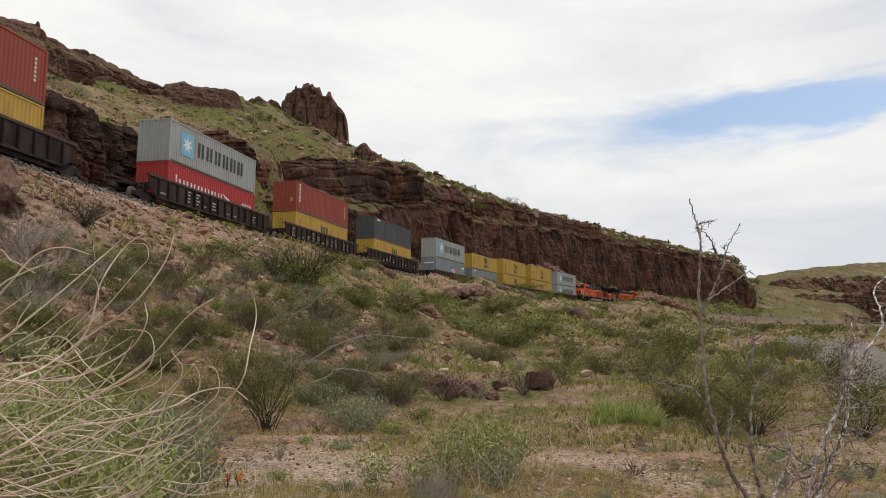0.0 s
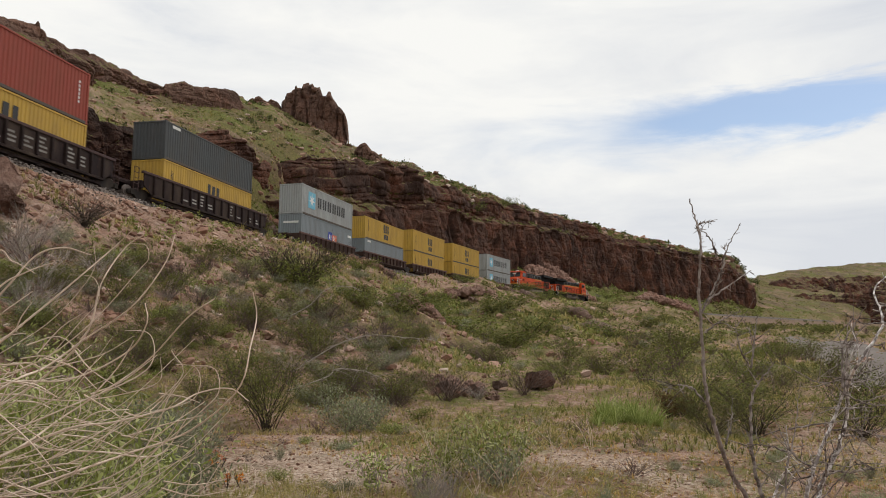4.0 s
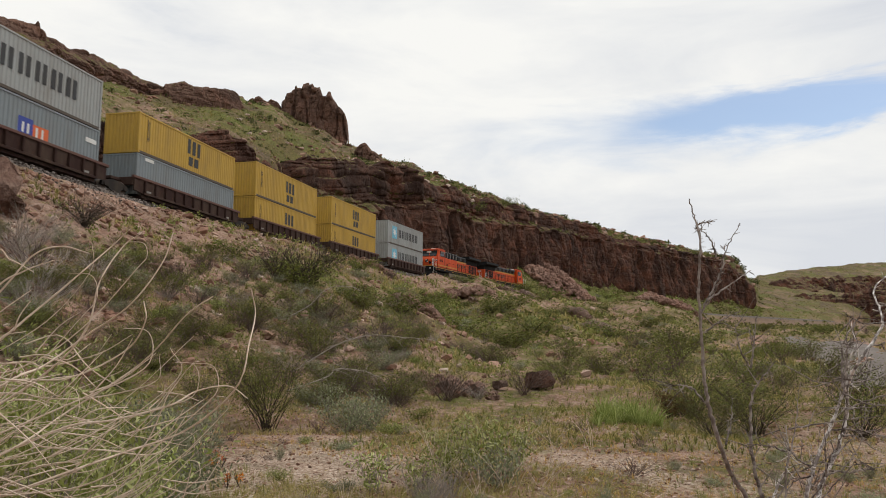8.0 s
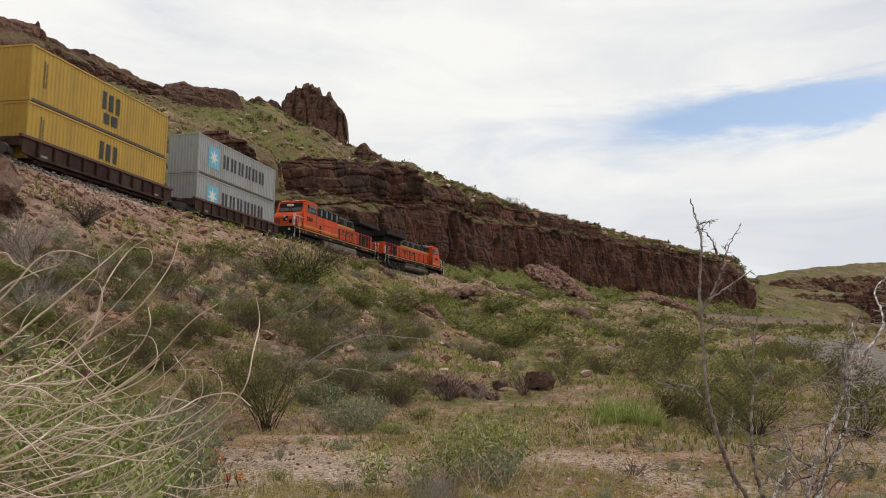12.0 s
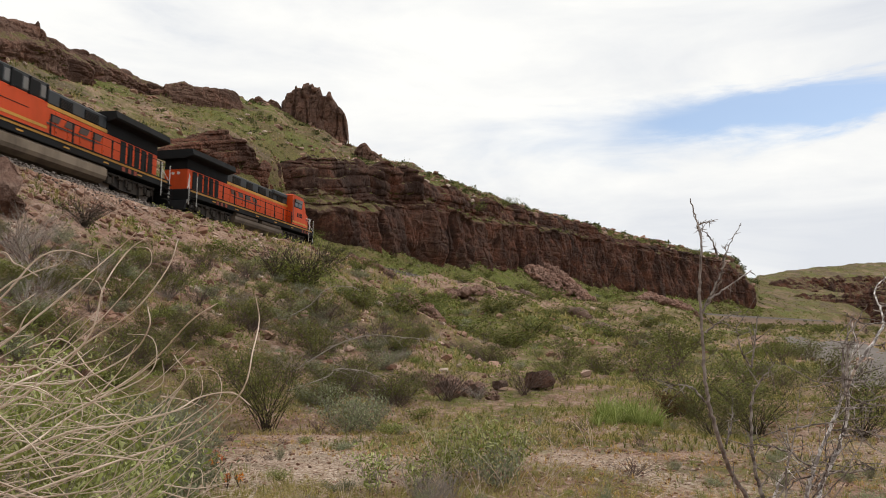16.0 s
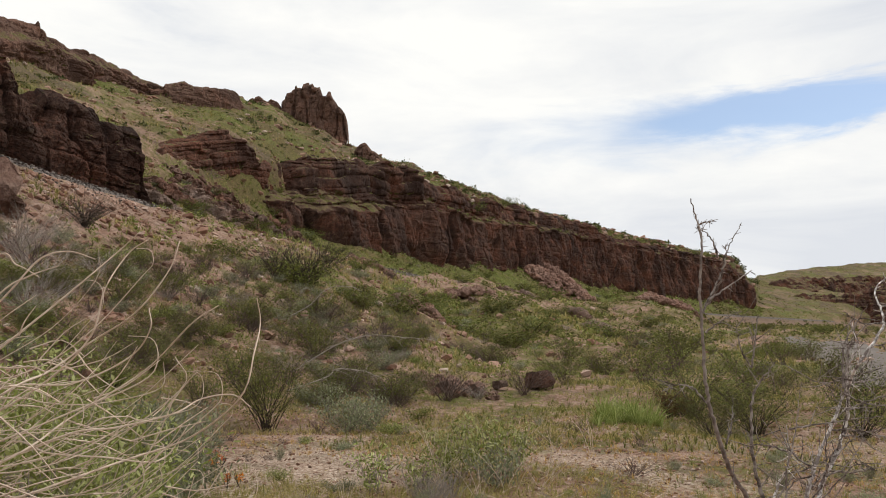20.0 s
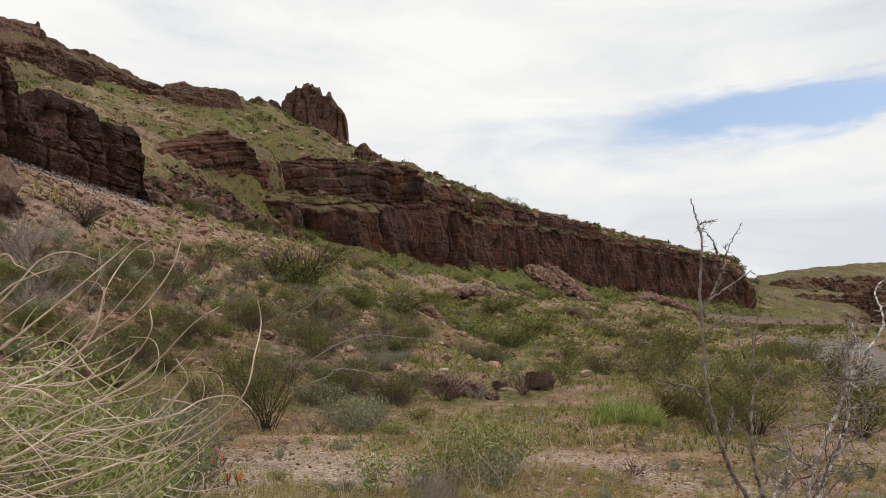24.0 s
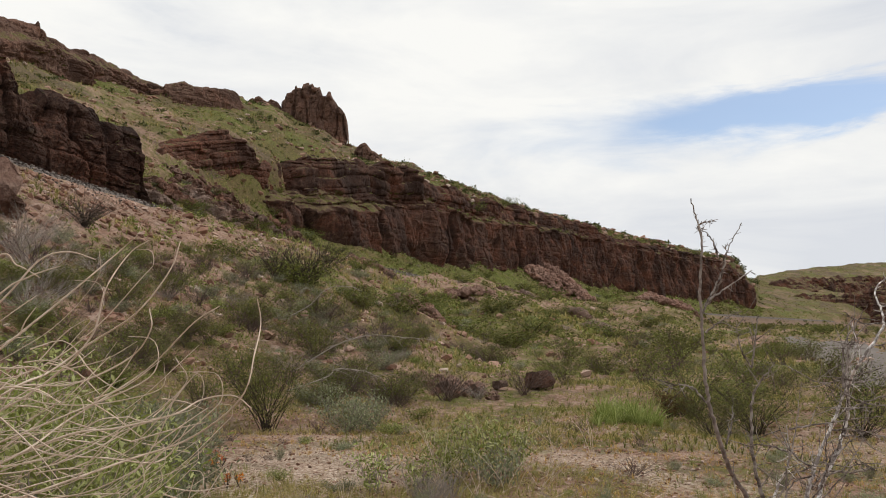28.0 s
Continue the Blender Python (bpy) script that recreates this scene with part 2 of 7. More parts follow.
def mat_ground():
    m, t, b = material("desert ground", 0.95, spec=0.15)
    at = t.nodes.new("ShaderNodeAttribute")
    at.attribute_name = "cover"
    fine = tex_noise(t, 5.0, 8, 0.7)
    mid = tex_noise(t, 0.55, 5, 0.6)
    big = tex_noise(t, 0.09, 4, 0.5)
    pebb = tex_noise(t, 22.0, 3, 0.6)
    soil = ramp(t, mid, [(0.3, (0.27, 0.160, 0.115)), (0.5, (0.375, 0.228, 0.168)), (0.7, (0.50, 0.345, 0.272))])
    soil = mixc(t, remap(t, pebb, 0.45, 0.75, 0.0, 0.55), soil, (0.45, 0.36, 0.31))
    soil = mixc(t, remap(t, pebb, 0.46, 0.3, 0.0, 0.6), soil, (0.10, 0.065, 0.05))
    # broken stone: cells of two sizes, each with a tone of its own
    co = t.nodes.new("ShaderNodeTexCoord")
    for scale, amount in ((3.2, 0.55), (11.0, 0.6)):
        v = t.nodes.new("ShaderNodeTexVoronoi")
        v.inputs["Scale"].default_value = scale
        t.links.new(co.outputs["Object"], v.inputs["Vector"])
        bw = t.nodes.new("ShaderNodeRGBToBW")
        t.links.new(v.outputs["Color"], bw.inputs[0])
        chip = ramp(t, bw.outputs[0], [(0.22, (0.10, 0.055, 0.040)), (0.45, (0.27, 0.140, 0.090)), (0.62, (0.39, 0.232, 0.158)), (0.82, (0.60, 0.46, 0.39))])
        soil = mixc(t, remap(t, v.outputs["Distance"], 0.55, 0.25, 0.1, amount), soil, chip)
    grass = ramp(t, fine, [(0.33, (0.055, 0.042, 0.018)), (0.5, (0.130, 0.100, 0.040)), (0.66, (0.28, 0.21, 0.09))])
    green = ramp(t, fine, [(0.33, (0.050, 0.058, 0.014)), (0.52, (0.130, 0.145, 0.033)), (0.68, (0.28, 0.275, 0.075))])
    grass = mixc(t, remap(t, big, 0.42, 0.62), grass, green)
    add = t.nodes.new("ShaderNodeMath")
    add.operation = 'ADD'
    t.links.new(at.outputs["Fac"], add.inputs[0])
    t.links.new(remap(t, mid, 0.3, 0.7, -0.5, 0.5), add.inputs[1])
    add2 = t.nodes.new("ShaderNodeMath")
    add2.operation = 'ADD'
    t.links.new(add.outputs[0], add2.inputs[0])
    t.links.new(remap(t, fine, 0.3, 0.7, -0.35, 0.35), add2.inputs[1])
    col = mixc(t, remap(t, add2.outputs[0], 0.32, 0.68), soil, grass)
    st = t.nodes.new("ShaderNodeAttribute")
    st.attribute_name = "debris"
    pale = t.nodes.new("ShaderNodeAttribute")
    pale.attribute_name = "gravel"
    col = mixc(t, st.outputs["Fac"], col, ramp(t, fine, [(0.35, (0.05, 0.034, 0.024)), (0.5, (0.12, 0.085, 0.058)), (0.65, (0.24, 0.18, 0.13))]))
    col = mixc(t, pale.outputs["Fac"], col, ramp(t, pebb, [(0.32, (0.20, 0.125, 0.088)), (0.5, (0.48, 0.355, 0.265)), (0.66, (0.76, 0.65, 0.55))]))
    clump = tex_noise(t, 1.0, 7, 0.78)
    col = mixc(t, remap(t, clump, 0.40, 0.54, 0.5, 0.0), col, (0.08, 0.062, 0.03))
    t.links.new(col, b.inputs["Base Color"])
    bump(t, b, fine, 0.9, 0.12)
    return m


def mat_rock(name, dark, midc, light, red, streak=(1, 1, 0.3), beds=True):
    m, t, b = material(name, 0.9, spec=0.2)
    n1 = tex_noise(t, 0.28, 5, 0.62)
    n2 = tex_noise(t, 1.3, 9, 0.72, streak)
    n3 = tex_noise(t, 0.16, 4, 0.6, (1, 1, 0.45))
    n4 = tex_noise(t, 4.5, 8, 0.75)
    n5 = tex_noise(t, 0.9, 6, 0.65, (0.35, 0.35, 2.2))
    col = ramp(t, n2, [(0.32, dark), (0.5, midc), (0.68, light)])
    col = mixc(t, remap(t, n1, 0.45, 0.62, 0, 0.85), col, red)
    col = mixc(t, remap(t, n5, 0.52, 0.66, 0, 0.55), col, light)
    # each bed of rock has a tone of its own
    if beds:
        bed = t.nodes.new("ShaderNodeAttribute")
        bed.attribute_name = "bed"
        col = mixc(t, remap(t, bed.outputs["Fac"], 0.5, 0.95, 0, 0.6), col, tuple(0.5 * p + 0.5 * q for p, q in zip(light, red)))
        col = mixc(t, remap(t, bed.outputs["Fac"], 0.45, 0.05, 0, 0.45), col, dark)
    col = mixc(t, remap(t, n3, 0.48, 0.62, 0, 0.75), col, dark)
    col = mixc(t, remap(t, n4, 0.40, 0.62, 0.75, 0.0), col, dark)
    # grey-green lichen in blotches
    n6 = tex_noise(t, 0.7, 7, 0.7)
    col = mixc(t, remap(t, n6, 0.60, 0.72, 0, 0.45), col, tuple(0.45 * q + 0.55 * p for q, p in zip(light, (0.13, 0.125, 0.08))))
    t.links.new(col, b.inputs["Base Color"])
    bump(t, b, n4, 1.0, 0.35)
    return m


def mat_ledge():
    m, t, b = material("grass and soil on rock ledges", 0.95, spec=0.1)
    fine, mid, big = tex_noise(t, 5.0, 8, 0.7), tex_noise(t, 0.8, 6, 0.65), tex_noise(t, 0.2, 4, 0.5)
    soil = ramp(t, mid, [(0.35, (0.085, 0.05, 0.036)), (0.6, (0.22, 0.145, 0.105))])
    grass = ramp(t, fine, [(0.33, (0.05, 0.05, 0.016)), (0.5, (0.125, 0.112, 0.036)), (0.66, (0.28, 0.24, 0.085))])
    green = ramp(t, fine, [(0.33, (0.05, 0.058, 0.016)), (0.52, (0.115, 0.122, 0.031)), (0.68, (0.24, 0.235, 0.07))])
    grass = mixc(t, remap(t, big, 0.4, 0.6), grass, green)
    t.links.new(mixc(t, remap(t, mid, 0.42, 0.62), soil, grass), b.inputs["Base Color"])
    bump(t, b, fine, 0.9, 0.2)
    return m


def mat_gravel():
    m, t, b = material("grey ballast", 0.9, spec=0.3)
    co = t.nodes.new("ShaderNodeTexCoord")
    v = t.nodes.new("ShaderNodeTexVoronoi")
    v.inputs["Scale"].default_value = 14.0
    t.links.new(co.outputs["Object"], v.inputs["Vector"])
    bw = t.nodes.new("ShaderNodeRGBToBW")
    t.links.new(v.outputs["Color"], bw.inputs[0])
    col = ramp(t, bw.outputs[0], [(0.2, (0.035, 0.029, 0.026)), (0.5, (0.10, 0.082, 0.072)), (0.85, (0.24, 0.195, 0.17))])
    t.links.new(col, b.inputs["Base Color"])
    bump(t, b, v.outputs["Distance"], 0.8, 0.06)
    return m


def mat_paint(name, colour, rough=0.55, dirt=0.35, rust=0.15, dirt_colour=(0.16, 0.12, 0.09), spec=0.5):
    m, t, b = material(name, rough, spec=spec)
    a = tex_noise(t, 0.9, 6, 0.6, (1, 1, 0.35))
    f = tex_noise(t, 9.0, 6, 0.65, (1, 1, 0.2))
    tone = tex_noise(t, 0.25, 3, 0.5)
    col = mixc(t, remap(t, tone, 0.3, 0.7, 0.0, 0.35), colour, tuple(c * 0.78 for c in colour))
    col = mixc(t, remap(t, a, 0.42, 0.75, 0.0, dirt), col, dirt_colour)
    col = mixc(t, remap(t, f, 0.60, 0.70, 0.0, rust * 2), col, (0.13, 0.05, 0.025))
    t.links.new(col, b.inputs["Base Color"])
    t.links.new(remap(t, a, 0.3, 0.7, rough - 0.08, rough + 0.2), b.inputs["Roughness"])
    bump(t, b, f, 0.15, 0.01)
    return m


M_GROUND = mat_ground()
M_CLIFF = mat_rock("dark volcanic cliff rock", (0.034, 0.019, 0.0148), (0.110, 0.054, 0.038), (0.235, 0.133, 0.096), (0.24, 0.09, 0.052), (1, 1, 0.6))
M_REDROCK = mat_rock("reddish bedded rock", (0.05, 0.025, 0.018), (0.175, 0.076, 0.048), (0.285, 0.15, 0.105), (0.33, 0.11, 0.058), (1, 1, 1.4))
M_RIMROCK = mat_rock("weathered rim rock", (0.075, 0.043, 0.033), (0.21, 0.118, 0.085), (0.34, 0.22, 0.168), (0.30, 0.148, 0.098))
M_LEDGE = mat_ledge()
M_STONE = mat_rock("loose desert stone", (0.13, 0.083, 0.066), (0.30, 0.205, 0.163), (0.48, 0.375, 0.315), (0.32, 0.18, 0.13), (1, 1, 1), False)
M_BALLAST = mat_gravel()


# ---------------------------------------------------------------- mesh helpers
def mesh_from(name, verts, faces, mats=(), smooth=False):
    me = bpy.data.meshes.new(name)
    me.from_pydata([tuple(v) for v in verts], [], [tuple(f) for f in faces])
    for m in mats:
        me.materials.append(m)
    if smooth:
        me.polygons.foreach_set("use_smooth", [True] * len(me.polygons))
    me.update()
    return me


def grid_mesh(name, V, mat, smooth=True, wrap=False):
    """A mesh from an array of points [rows, columns, 3]."""
    nr, nc = V.shape[:2]
    me = bpy.data.meshes.new(name)
    idx = np.arange(nr * nc).reshape(nr, nc)
    if wrap:
        idx = np.concatenate([idx, idx[:, :1]], axis=1)
    q = np.stack([idx[:-1, :-1], idx[:-1, 1:], idx[1:, 1:], idx[1:, :-1]], axis=-1).reshape(-1, 4)
    me.vertices.add(nr * nc)
    me.vertices.foreach_set("co", V.reshape(-1).astype(np.float32))
    me.loops.add(q.size)
    me.loops.foreach_set("vertex_index", q.reshape(-1).astype(np.int32))
    me.polygons.add(len(q))
    me.polygons.foreach_set("loop_start", np.arange(0, q.size, 4, dtype=np.int32))
    me.polygons.foreach_set("use_smooth", np.full(len(q), smooth))
    me.materials.append(mat)
    me.update(calc_edges=True)
    me.validate()
    return me


def part(name, data, mat, parent, label="", m=None):
    """One mesh object under a thing or a part. data: a bmesh or a mesh shared with other parts."""
    if isinstance(data, bmesh.types.BMesh):
        me = bpy.data.meshes.new(name)
        data.to_mesh(me)
        data.free()
    else:
        me = data
    if not me.materials:
        me.materials.append(mat)
    ob = new(name, me)
    ob.parent = parent
    if me.materials[0] != mat:
        ob.material_slots[0].link = 'OBJECT'
        ob.material_slots[0].material = mat
    if m is not None:
        ob.matrix_local = m
    if label:
        ob["label"] = label
    return ob


def box(bm, x0, x1, y0, y1, z0, z1, bevel=0.0):
    r = bmesh.ops.create_cube(bm, size=1.0, matrix=Matrix.Translation(((x0 + x1) / 2, (y0 + y1) / 2, (z0 + z1) / 2)) @ Matrix.Diagonal((abs(x1 - x0), abs(y1 - y0), abs(z1 - z0), 1)))
    if bevel:
        es = list({e for v in r["verts"] for e in v.link_edges})
        bmesh.ops.bevel(bm, geom=es, offset=bevel, segments=1, affect='EDGES')
    return bm


def boxes(*rows, bevel=0.0):
    bm = bmesh.new()
    for r in rows:
        box(bm, *r, bevel=bevel)
    return bm


def cyl(bm, p, q, r, n=12, r2=None):
    p, q = Vector(p), Vector(q)
    d = q - p
    m = Matrix.Translation((p + q) / 2) @ d.to_track_quat('Z', 'Y').to_matrix().to_4x4()
    bmesh.ops.create_cone(bm, cap_ends=True, segments=n, radius1=r, radius2=r if r2 is None else r2, depth=d.length, matrix=m)
    return bm


def prism(bm, outline, y0, y1):
    """An outline in x, z pulled from y0 to y1."""
    a = [bm.verts.new((x, y0, z)) for x, z in outline]
    b = [bm.verts.new((x, y1, z)) for x, z in outline]
    n = len(a)
    bm.faces.new(a)
    bm.faces.new(b[::-1])
    for i in range(n):
        bm.faces.new((a[(i + 1) % n], a[i], b[i], b[(i + 1) % n]))
    bmesh.ops.recalc_face_normals(bm, faces=bm.faces[:])
    return bm


# ---------------------------------------------------------------- ground
def build_ground():
    fine = np.arange(-36.0, 36.0, 0.09)
    b = np.concatenate([np.arange(-180, -36, 3.0), fine, np.arange(36, 180, 3.0)])
    R, Z = form_lines(b)
    steps = (64, 56, 48, 24, 7, 40, 30, 70, 8, 6, 6)
    rr, zz = [], []
    for k, n in enumerate(steps):
        f = np.arange(n) / n
        if k == 0:
            f = f ** 1.3
        f = f[:, None]
        rr.append(R[k] + f * (R[k + 1] - R[k]))
        zz.append(Z[k] + f * (Z[k + 1] - Z[k]))
    rr.append(R[-1:]), zz.append(Z[-1:])
    rr, zz = np.concatenate(rr), np.concatenate(zz)
    x, y = rr * np.sin(np.radians(b)), rr * np.cos(np.radians(b))
    bench = np.interp(b, B_AX, BENCH_R)[None, :] + 0 * rr
    zz = zz + relief(x, y, rr, bench)
    me = grid_mesh("ground", np.stack([x, y, zz], axis=-1), M_GROUND, True, True)
    # plant cover: bare gravel on the railway bank, thin in the foreground, thicker on the slopes
    bank = np.exp(-((rr - bench + 7) / np.where(b > 15, 22.0, 7.0)[None, :]) ** 2) * np.maximum(np.clip((2 - b) / 8, 0, 1), np.clip((b - 20) / 3, 0, 1))[None, :]
    cover = 0.50 + 0.40 * fbm(x / 14.0, y / 14.0, 2.0, 3) - 1.0 * bank
    cover = cover + 0.06 * np.clip((17 - rr) / 9, 0, 1)
    foot = np.interp(b, B_AX, FORM_R[6])[None, :]
    cover = np.where((rr > bench + 5) & (rr < foot + 4), cover + 0.5, cover)
    cover = np.where(rr > foot + 4, cover + 0.30 + 0.26 * fbm(x / 5.0, y / 5.0, 21.0, 3), cover)
    scree = np.exp(-((b[None, :] + 20.5) / 3.6) ** 2) * np.clip((rr - 19) / 5, 0, 1) * np.clip((bench + 2 - rr) / 4, 0, 1) * np.clip(0.8 + 0.9 * fbm(x / 3.0, y / 3.0, 44.0, 3), 0, 1)
    cover = cover - 0.75 * scree
    at = me.attributes.new("cover", 'FLOAT', 'POINT')
    at.data.foreach_set("value", cover.reshape(-1).astype(np.float32))
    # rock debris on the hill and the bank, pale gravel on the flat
    debris = np.where(rr > foot + 2, np.clip(np.where(b > 19, 0.30, 0.16) + 0.75 * fbm(x / 6.0, y / 6.0, 31.0, 4), 0, 0.85), 0) + np.where(rr <= bench + 6, np.where(b > 15, 0.8, 0.25) * np.clip(bank, 0, 1), 0)
    flat = np.clip((16 - rr) / 6, 0, 1) * np.clip(0.42 + 0.9 * fbm(x / 1.7, y / 1.7, 33.0, 4), 0, 0.92)
    for key, val in (("debris", debris), ("gravel", flat)):
        at = me.attributes.new(key, 'FLOAT', 'POINT')
        at.data.foreach_set("value", val.reshape(-1).astype(np.float32))
    return tagged(new("ground", me), "stony desert ground with sparse spring grass", "ground", kind="structure")


build_ground()


# ---------------------------------------------------------------- rock faces
def crag(u, w, z, seed, joint, bed, layer=1.0, tall=1.0, chips=1.0):
    """Broken rock: joints across, beds along, lumps of several sizes. About -1..1."""
    warp = 0.8 * vnoise(u / 3.7, w / 3.7, z / 4.0 + seed)
    tilt = z + 0.06 * u
    j1 = abs(vnoise((u + warp) / joint, w / joint, z / (joint * 5) + seed))
    j2 = abs(vnoise((u - warp) / (joint * 0.37), w / joint, z / (joint * 1.6) + seed + 7))
    b1 = abs(vnoise(u / (bed * 9) + seed, w / (bed * 9), (tilt + 0.4 * warp) / bed))
    b2 = abs(vnoise(u / (bed * 4), w / (bed * 4) + seed, (tilt - 0.3 * warp) / (bed * 0.45)))
    lump = fbm(u / 2.2, w / 2.2, z / (2.0 * tall) + seed, 4, 0.55)
    big = vnoise(u / 7.5, w / 7.5, z / 7.5 + seed)
    cut = np.clip(0.22 - j1, 0, 0.22) * 6.0 + np.clip(0.16 - j2, 0, 0.16) * 3.4 + layer * (np.clip(0.20 - b1, 0, 0.20) * 2.6 + np.clip(0.18 - b2, 0, 0.18) * 1.1)
    # chips: blocks that stand out or have fallen away
    cu, cz = (u + 1.3 * warp + 0.25 * vnoise(u / 0.6, z / 0.6, seed)), (tilt + 0.9 * warp + 0.2 * vnoise(u / 0.5, z / 0.5, seed + 3))
    chip = _hash(np.floor(cu / (joint * 0.42)), np.floor(cz / (joint * 0.30 * tall)), np.zeros_like(cu) + int(seed)) * 0.20
    chip = chip + _hash(np.floor(cu / (joint * 0.2)), np.floor(cz / (joint * 0.13)), np.zeros_like(cu) + int(seed) + 5) * 0.09
    return 0.75 * big + 0.45 * lump + 0.5 * j1 + 0.30 * layer * b1 + chips * chip - cut


def strata(u, z, seed, bed, joint, dip=0.0):
    """Bedded rock: rounded beds of uneven thickness, each broken into blocks. Gives the outset and a tone for each bed."""
    z = z + 0.7 * vnoise(u / 17.0, 0 * z, seed) - dip * np.minimum(u, 55) - 0.25 * dip * np.maximum(u - 55, 0)
    q = z / bed + 1.1 * vnoise(0 * u, z / (bed * 2.4), seed) + 0.35 * vnoise(u / 6.0, z / 5.0, seed + 4) + 0.05 * vnoise(u / 0.9, z / 0.9, seed + 5)
    k = np.floor(q)
    f = q - k
    s = np.zeros_like(q) + int(seed)
    width = joint * (0.7 + 0.5 * _hash(k, s, s))
    w = u / np.maximum(width, 0.3) + 9.0 * _hash(k, s + 3, s) + 0.35 * vnoise(u / 1.6, z / 1.1, seed + 6)
    j = np.floor(w)
    g = w - j
    round_bed = 1 - np.abs(2 * f - 1) ** 3
    round_block = 1 - np.abs(2 * g - 1) ** 7
    weak = np.clip(_hash(k, s + 9, s) * 1.6 - 0.5, 0, 1)
    out = 0.55 * vnoise(u / (joint * 2.6), k * 2.7, seed) + 0.42 * _hash(j, k, s) + 0.28 * round_bed + 0.25 * round_block - 0.7 * weak
    out = out + 0.20 * fbm(u / 1.3, z / 1.3, seed + 8, 3) + 1.1 * vnoise(u / 11.0, z / 14.0, seed + 2) - 0.9 * np.clip(0.25 - abs(vnoise(u / (joint * 1.3), z / 12.0, seed + 31)), 0, 1) / 0.25
    tone = 0.5 + 0.32 * _hash(k, s + 5, s) + 0.14 * _hash(j, k, s + 2) + 0.35 * vnoise(u / 8.0, z / 3.0, seed + 12)
    return out, np.clip(tone, 0, 1)


LEDGES = []      # places on the cliff's shelf where plants hold on


def smooth01(v):
    v = np.clip(v, 0, 1)
    return v * v * (3 - 2 * v)


def rock_face(name, rows, label, step=0.32, lean=3.0, joint=3.2, bed=1.6, amp=1.0, jag=1.0, cap=9.0, seed=0.0, close=0.0, pieces=6, layer=1.0, tall=1.0, chips=1.0, bedded=0.0, rock=None, turf=0.0, dip=0.0, ribs=0.0, tier=None):
    """A weathered face along a line of (x, y, height of foot, height of top), split into buttresses.
    A fifth and sixth number give the height of a ledge and how far the face steps back there; tier gives
    the same for all rows, as a share of the height.
    bedded: how much of the face lies in beds; turf: how readily grass holds on what lies flat."""
    rock = rock or M_CLIFF
    q = np.array(rows, float)
    if tier:
        q = np.column_stack([q, q[:, 2] + tier[0] * (q[:, 3] - q[:, 2]), np.full(len(q), tier[1])])
    d = np.concatenate([[0], np.cumsum(np.hypot(np.diff(q[:, 0]), np.diff(q[:, 1])))])
    nu = int(d[-1] / step) + 2
    u = np.linspace(0, d[-1], nu)
    x, y, zb, zt = (np.interp(u, d, q[:, i]) for i in range(4))
    ledge = q.shape[1] > 4
    zl, back_by = (np.interp(u, d, q[:, 4]), np.interp(u, d, q[:, 5])) if ledge else (zb, 0 * u)
    k = max(3, int(4 / step))
    ker = np.ones(k) / k
    pad = lambda v: np.convolve(np.pad(v, (k // 2, k - 1 - k // 2), mode="edge"), ker, "valid")
    x, y = pad(x), pad(y)
    tx, ty = np.gradient(x), np.gradient(y)
    n = np.hypot(tx, ty)
    nx, ny = ty / n, -tx / n
    flip = np.sign(np.mean(nx * -x + ny * -y))
    nx, ny = nx * flip, ny * flip
    # what leans back stands farther off, and so higher
    r = np.hypot(x, y)
    facing = abs(nx * x + ny * y) / r
    zt = zt + (zt - 1.5) * (lean + back_by) * facing / r
    zt = zt + jag * (vnoise(u / 3.1, seed + 3) * 0.55 + vnoise(u / 1.2, seed + 8) * 0.32 + 0.4 * np.round(1.5 * vnoise(u / 1.7, seed + 21)))
    nv = max(10, int(np.max(zt - zb + 3.5) / step))
    v = np.linspace(0, 1, nv)[:, None]
    z = (zb - 3.5) + v * (zt - zb + 3.5)
    U = u[None, :] + 0 * v
    rise = np.clip((z - zb) / np.maximum(zt - zb, 0.5), 0, 1)
    out = amp * crag(U, 0 * U, z, seed, joint, bed, layer, tall, chips) + 0.8 * amp * vnoise(U / 15.0, z / 15.0, seed + 2)
    beds, tone = strata(U, z, seed + 50, bed, joint, dip)
    mixb = bedded
    if ledge:
        cut = zl + 0.5 * vnoise(u / 4.0, seed + 9.0) + 0.35 * np.round(1.3 * vnoise(u / 2.3, seed + 19.0))
        mixb = bedded * (0.12 + 0.88 * smooth01((z - cut + 1.0) / 1.5))
    out = out * (1 - mixb) + amp * beds * mixb
    # buttresses and clefts that run up the face
    out = out + ribs * (1.6 * abs(vnoise((U + 1.2 * vnoise(U / 5.0, z / 6.0, seed + 61)) / 6.5, z / 40.0, seed + 60)) - 0.5 + 0.5 * vnoise(U / 2.6, z / 9.0, seed + 62)) * (1 - 0.5 * rise)
    out = out - lean * rise ** 1.3
    if ledge:
        deep = np.maximum(back_by * 0.95, 0.3)
        up = np.clip((z - cut) / deep, 0, 1)
        out = out - back_by * up
        on = smooth01((z - cut) / 0.5) * smooth01((cut + deep - z) / 0.5) * np.clip(back_by / 2.5, 0, 1)
        out = out - 0.35 * on * (out + back_by * up + lean * rise ** 1.3)
        for i in range(0, nu, 5):
            if name == "cliff" and back_by[i] > 1.2:
                j = int(np.argmin(abs(z[:, i] - cut[i] - 0.45 * deep[i])))
                LEDGES.append((x[i] + nx[i] * (out[j, i] + 0.1), y[i] + ny[i] * (out[j, i] + 0.1), z[j, i] - 0.15))
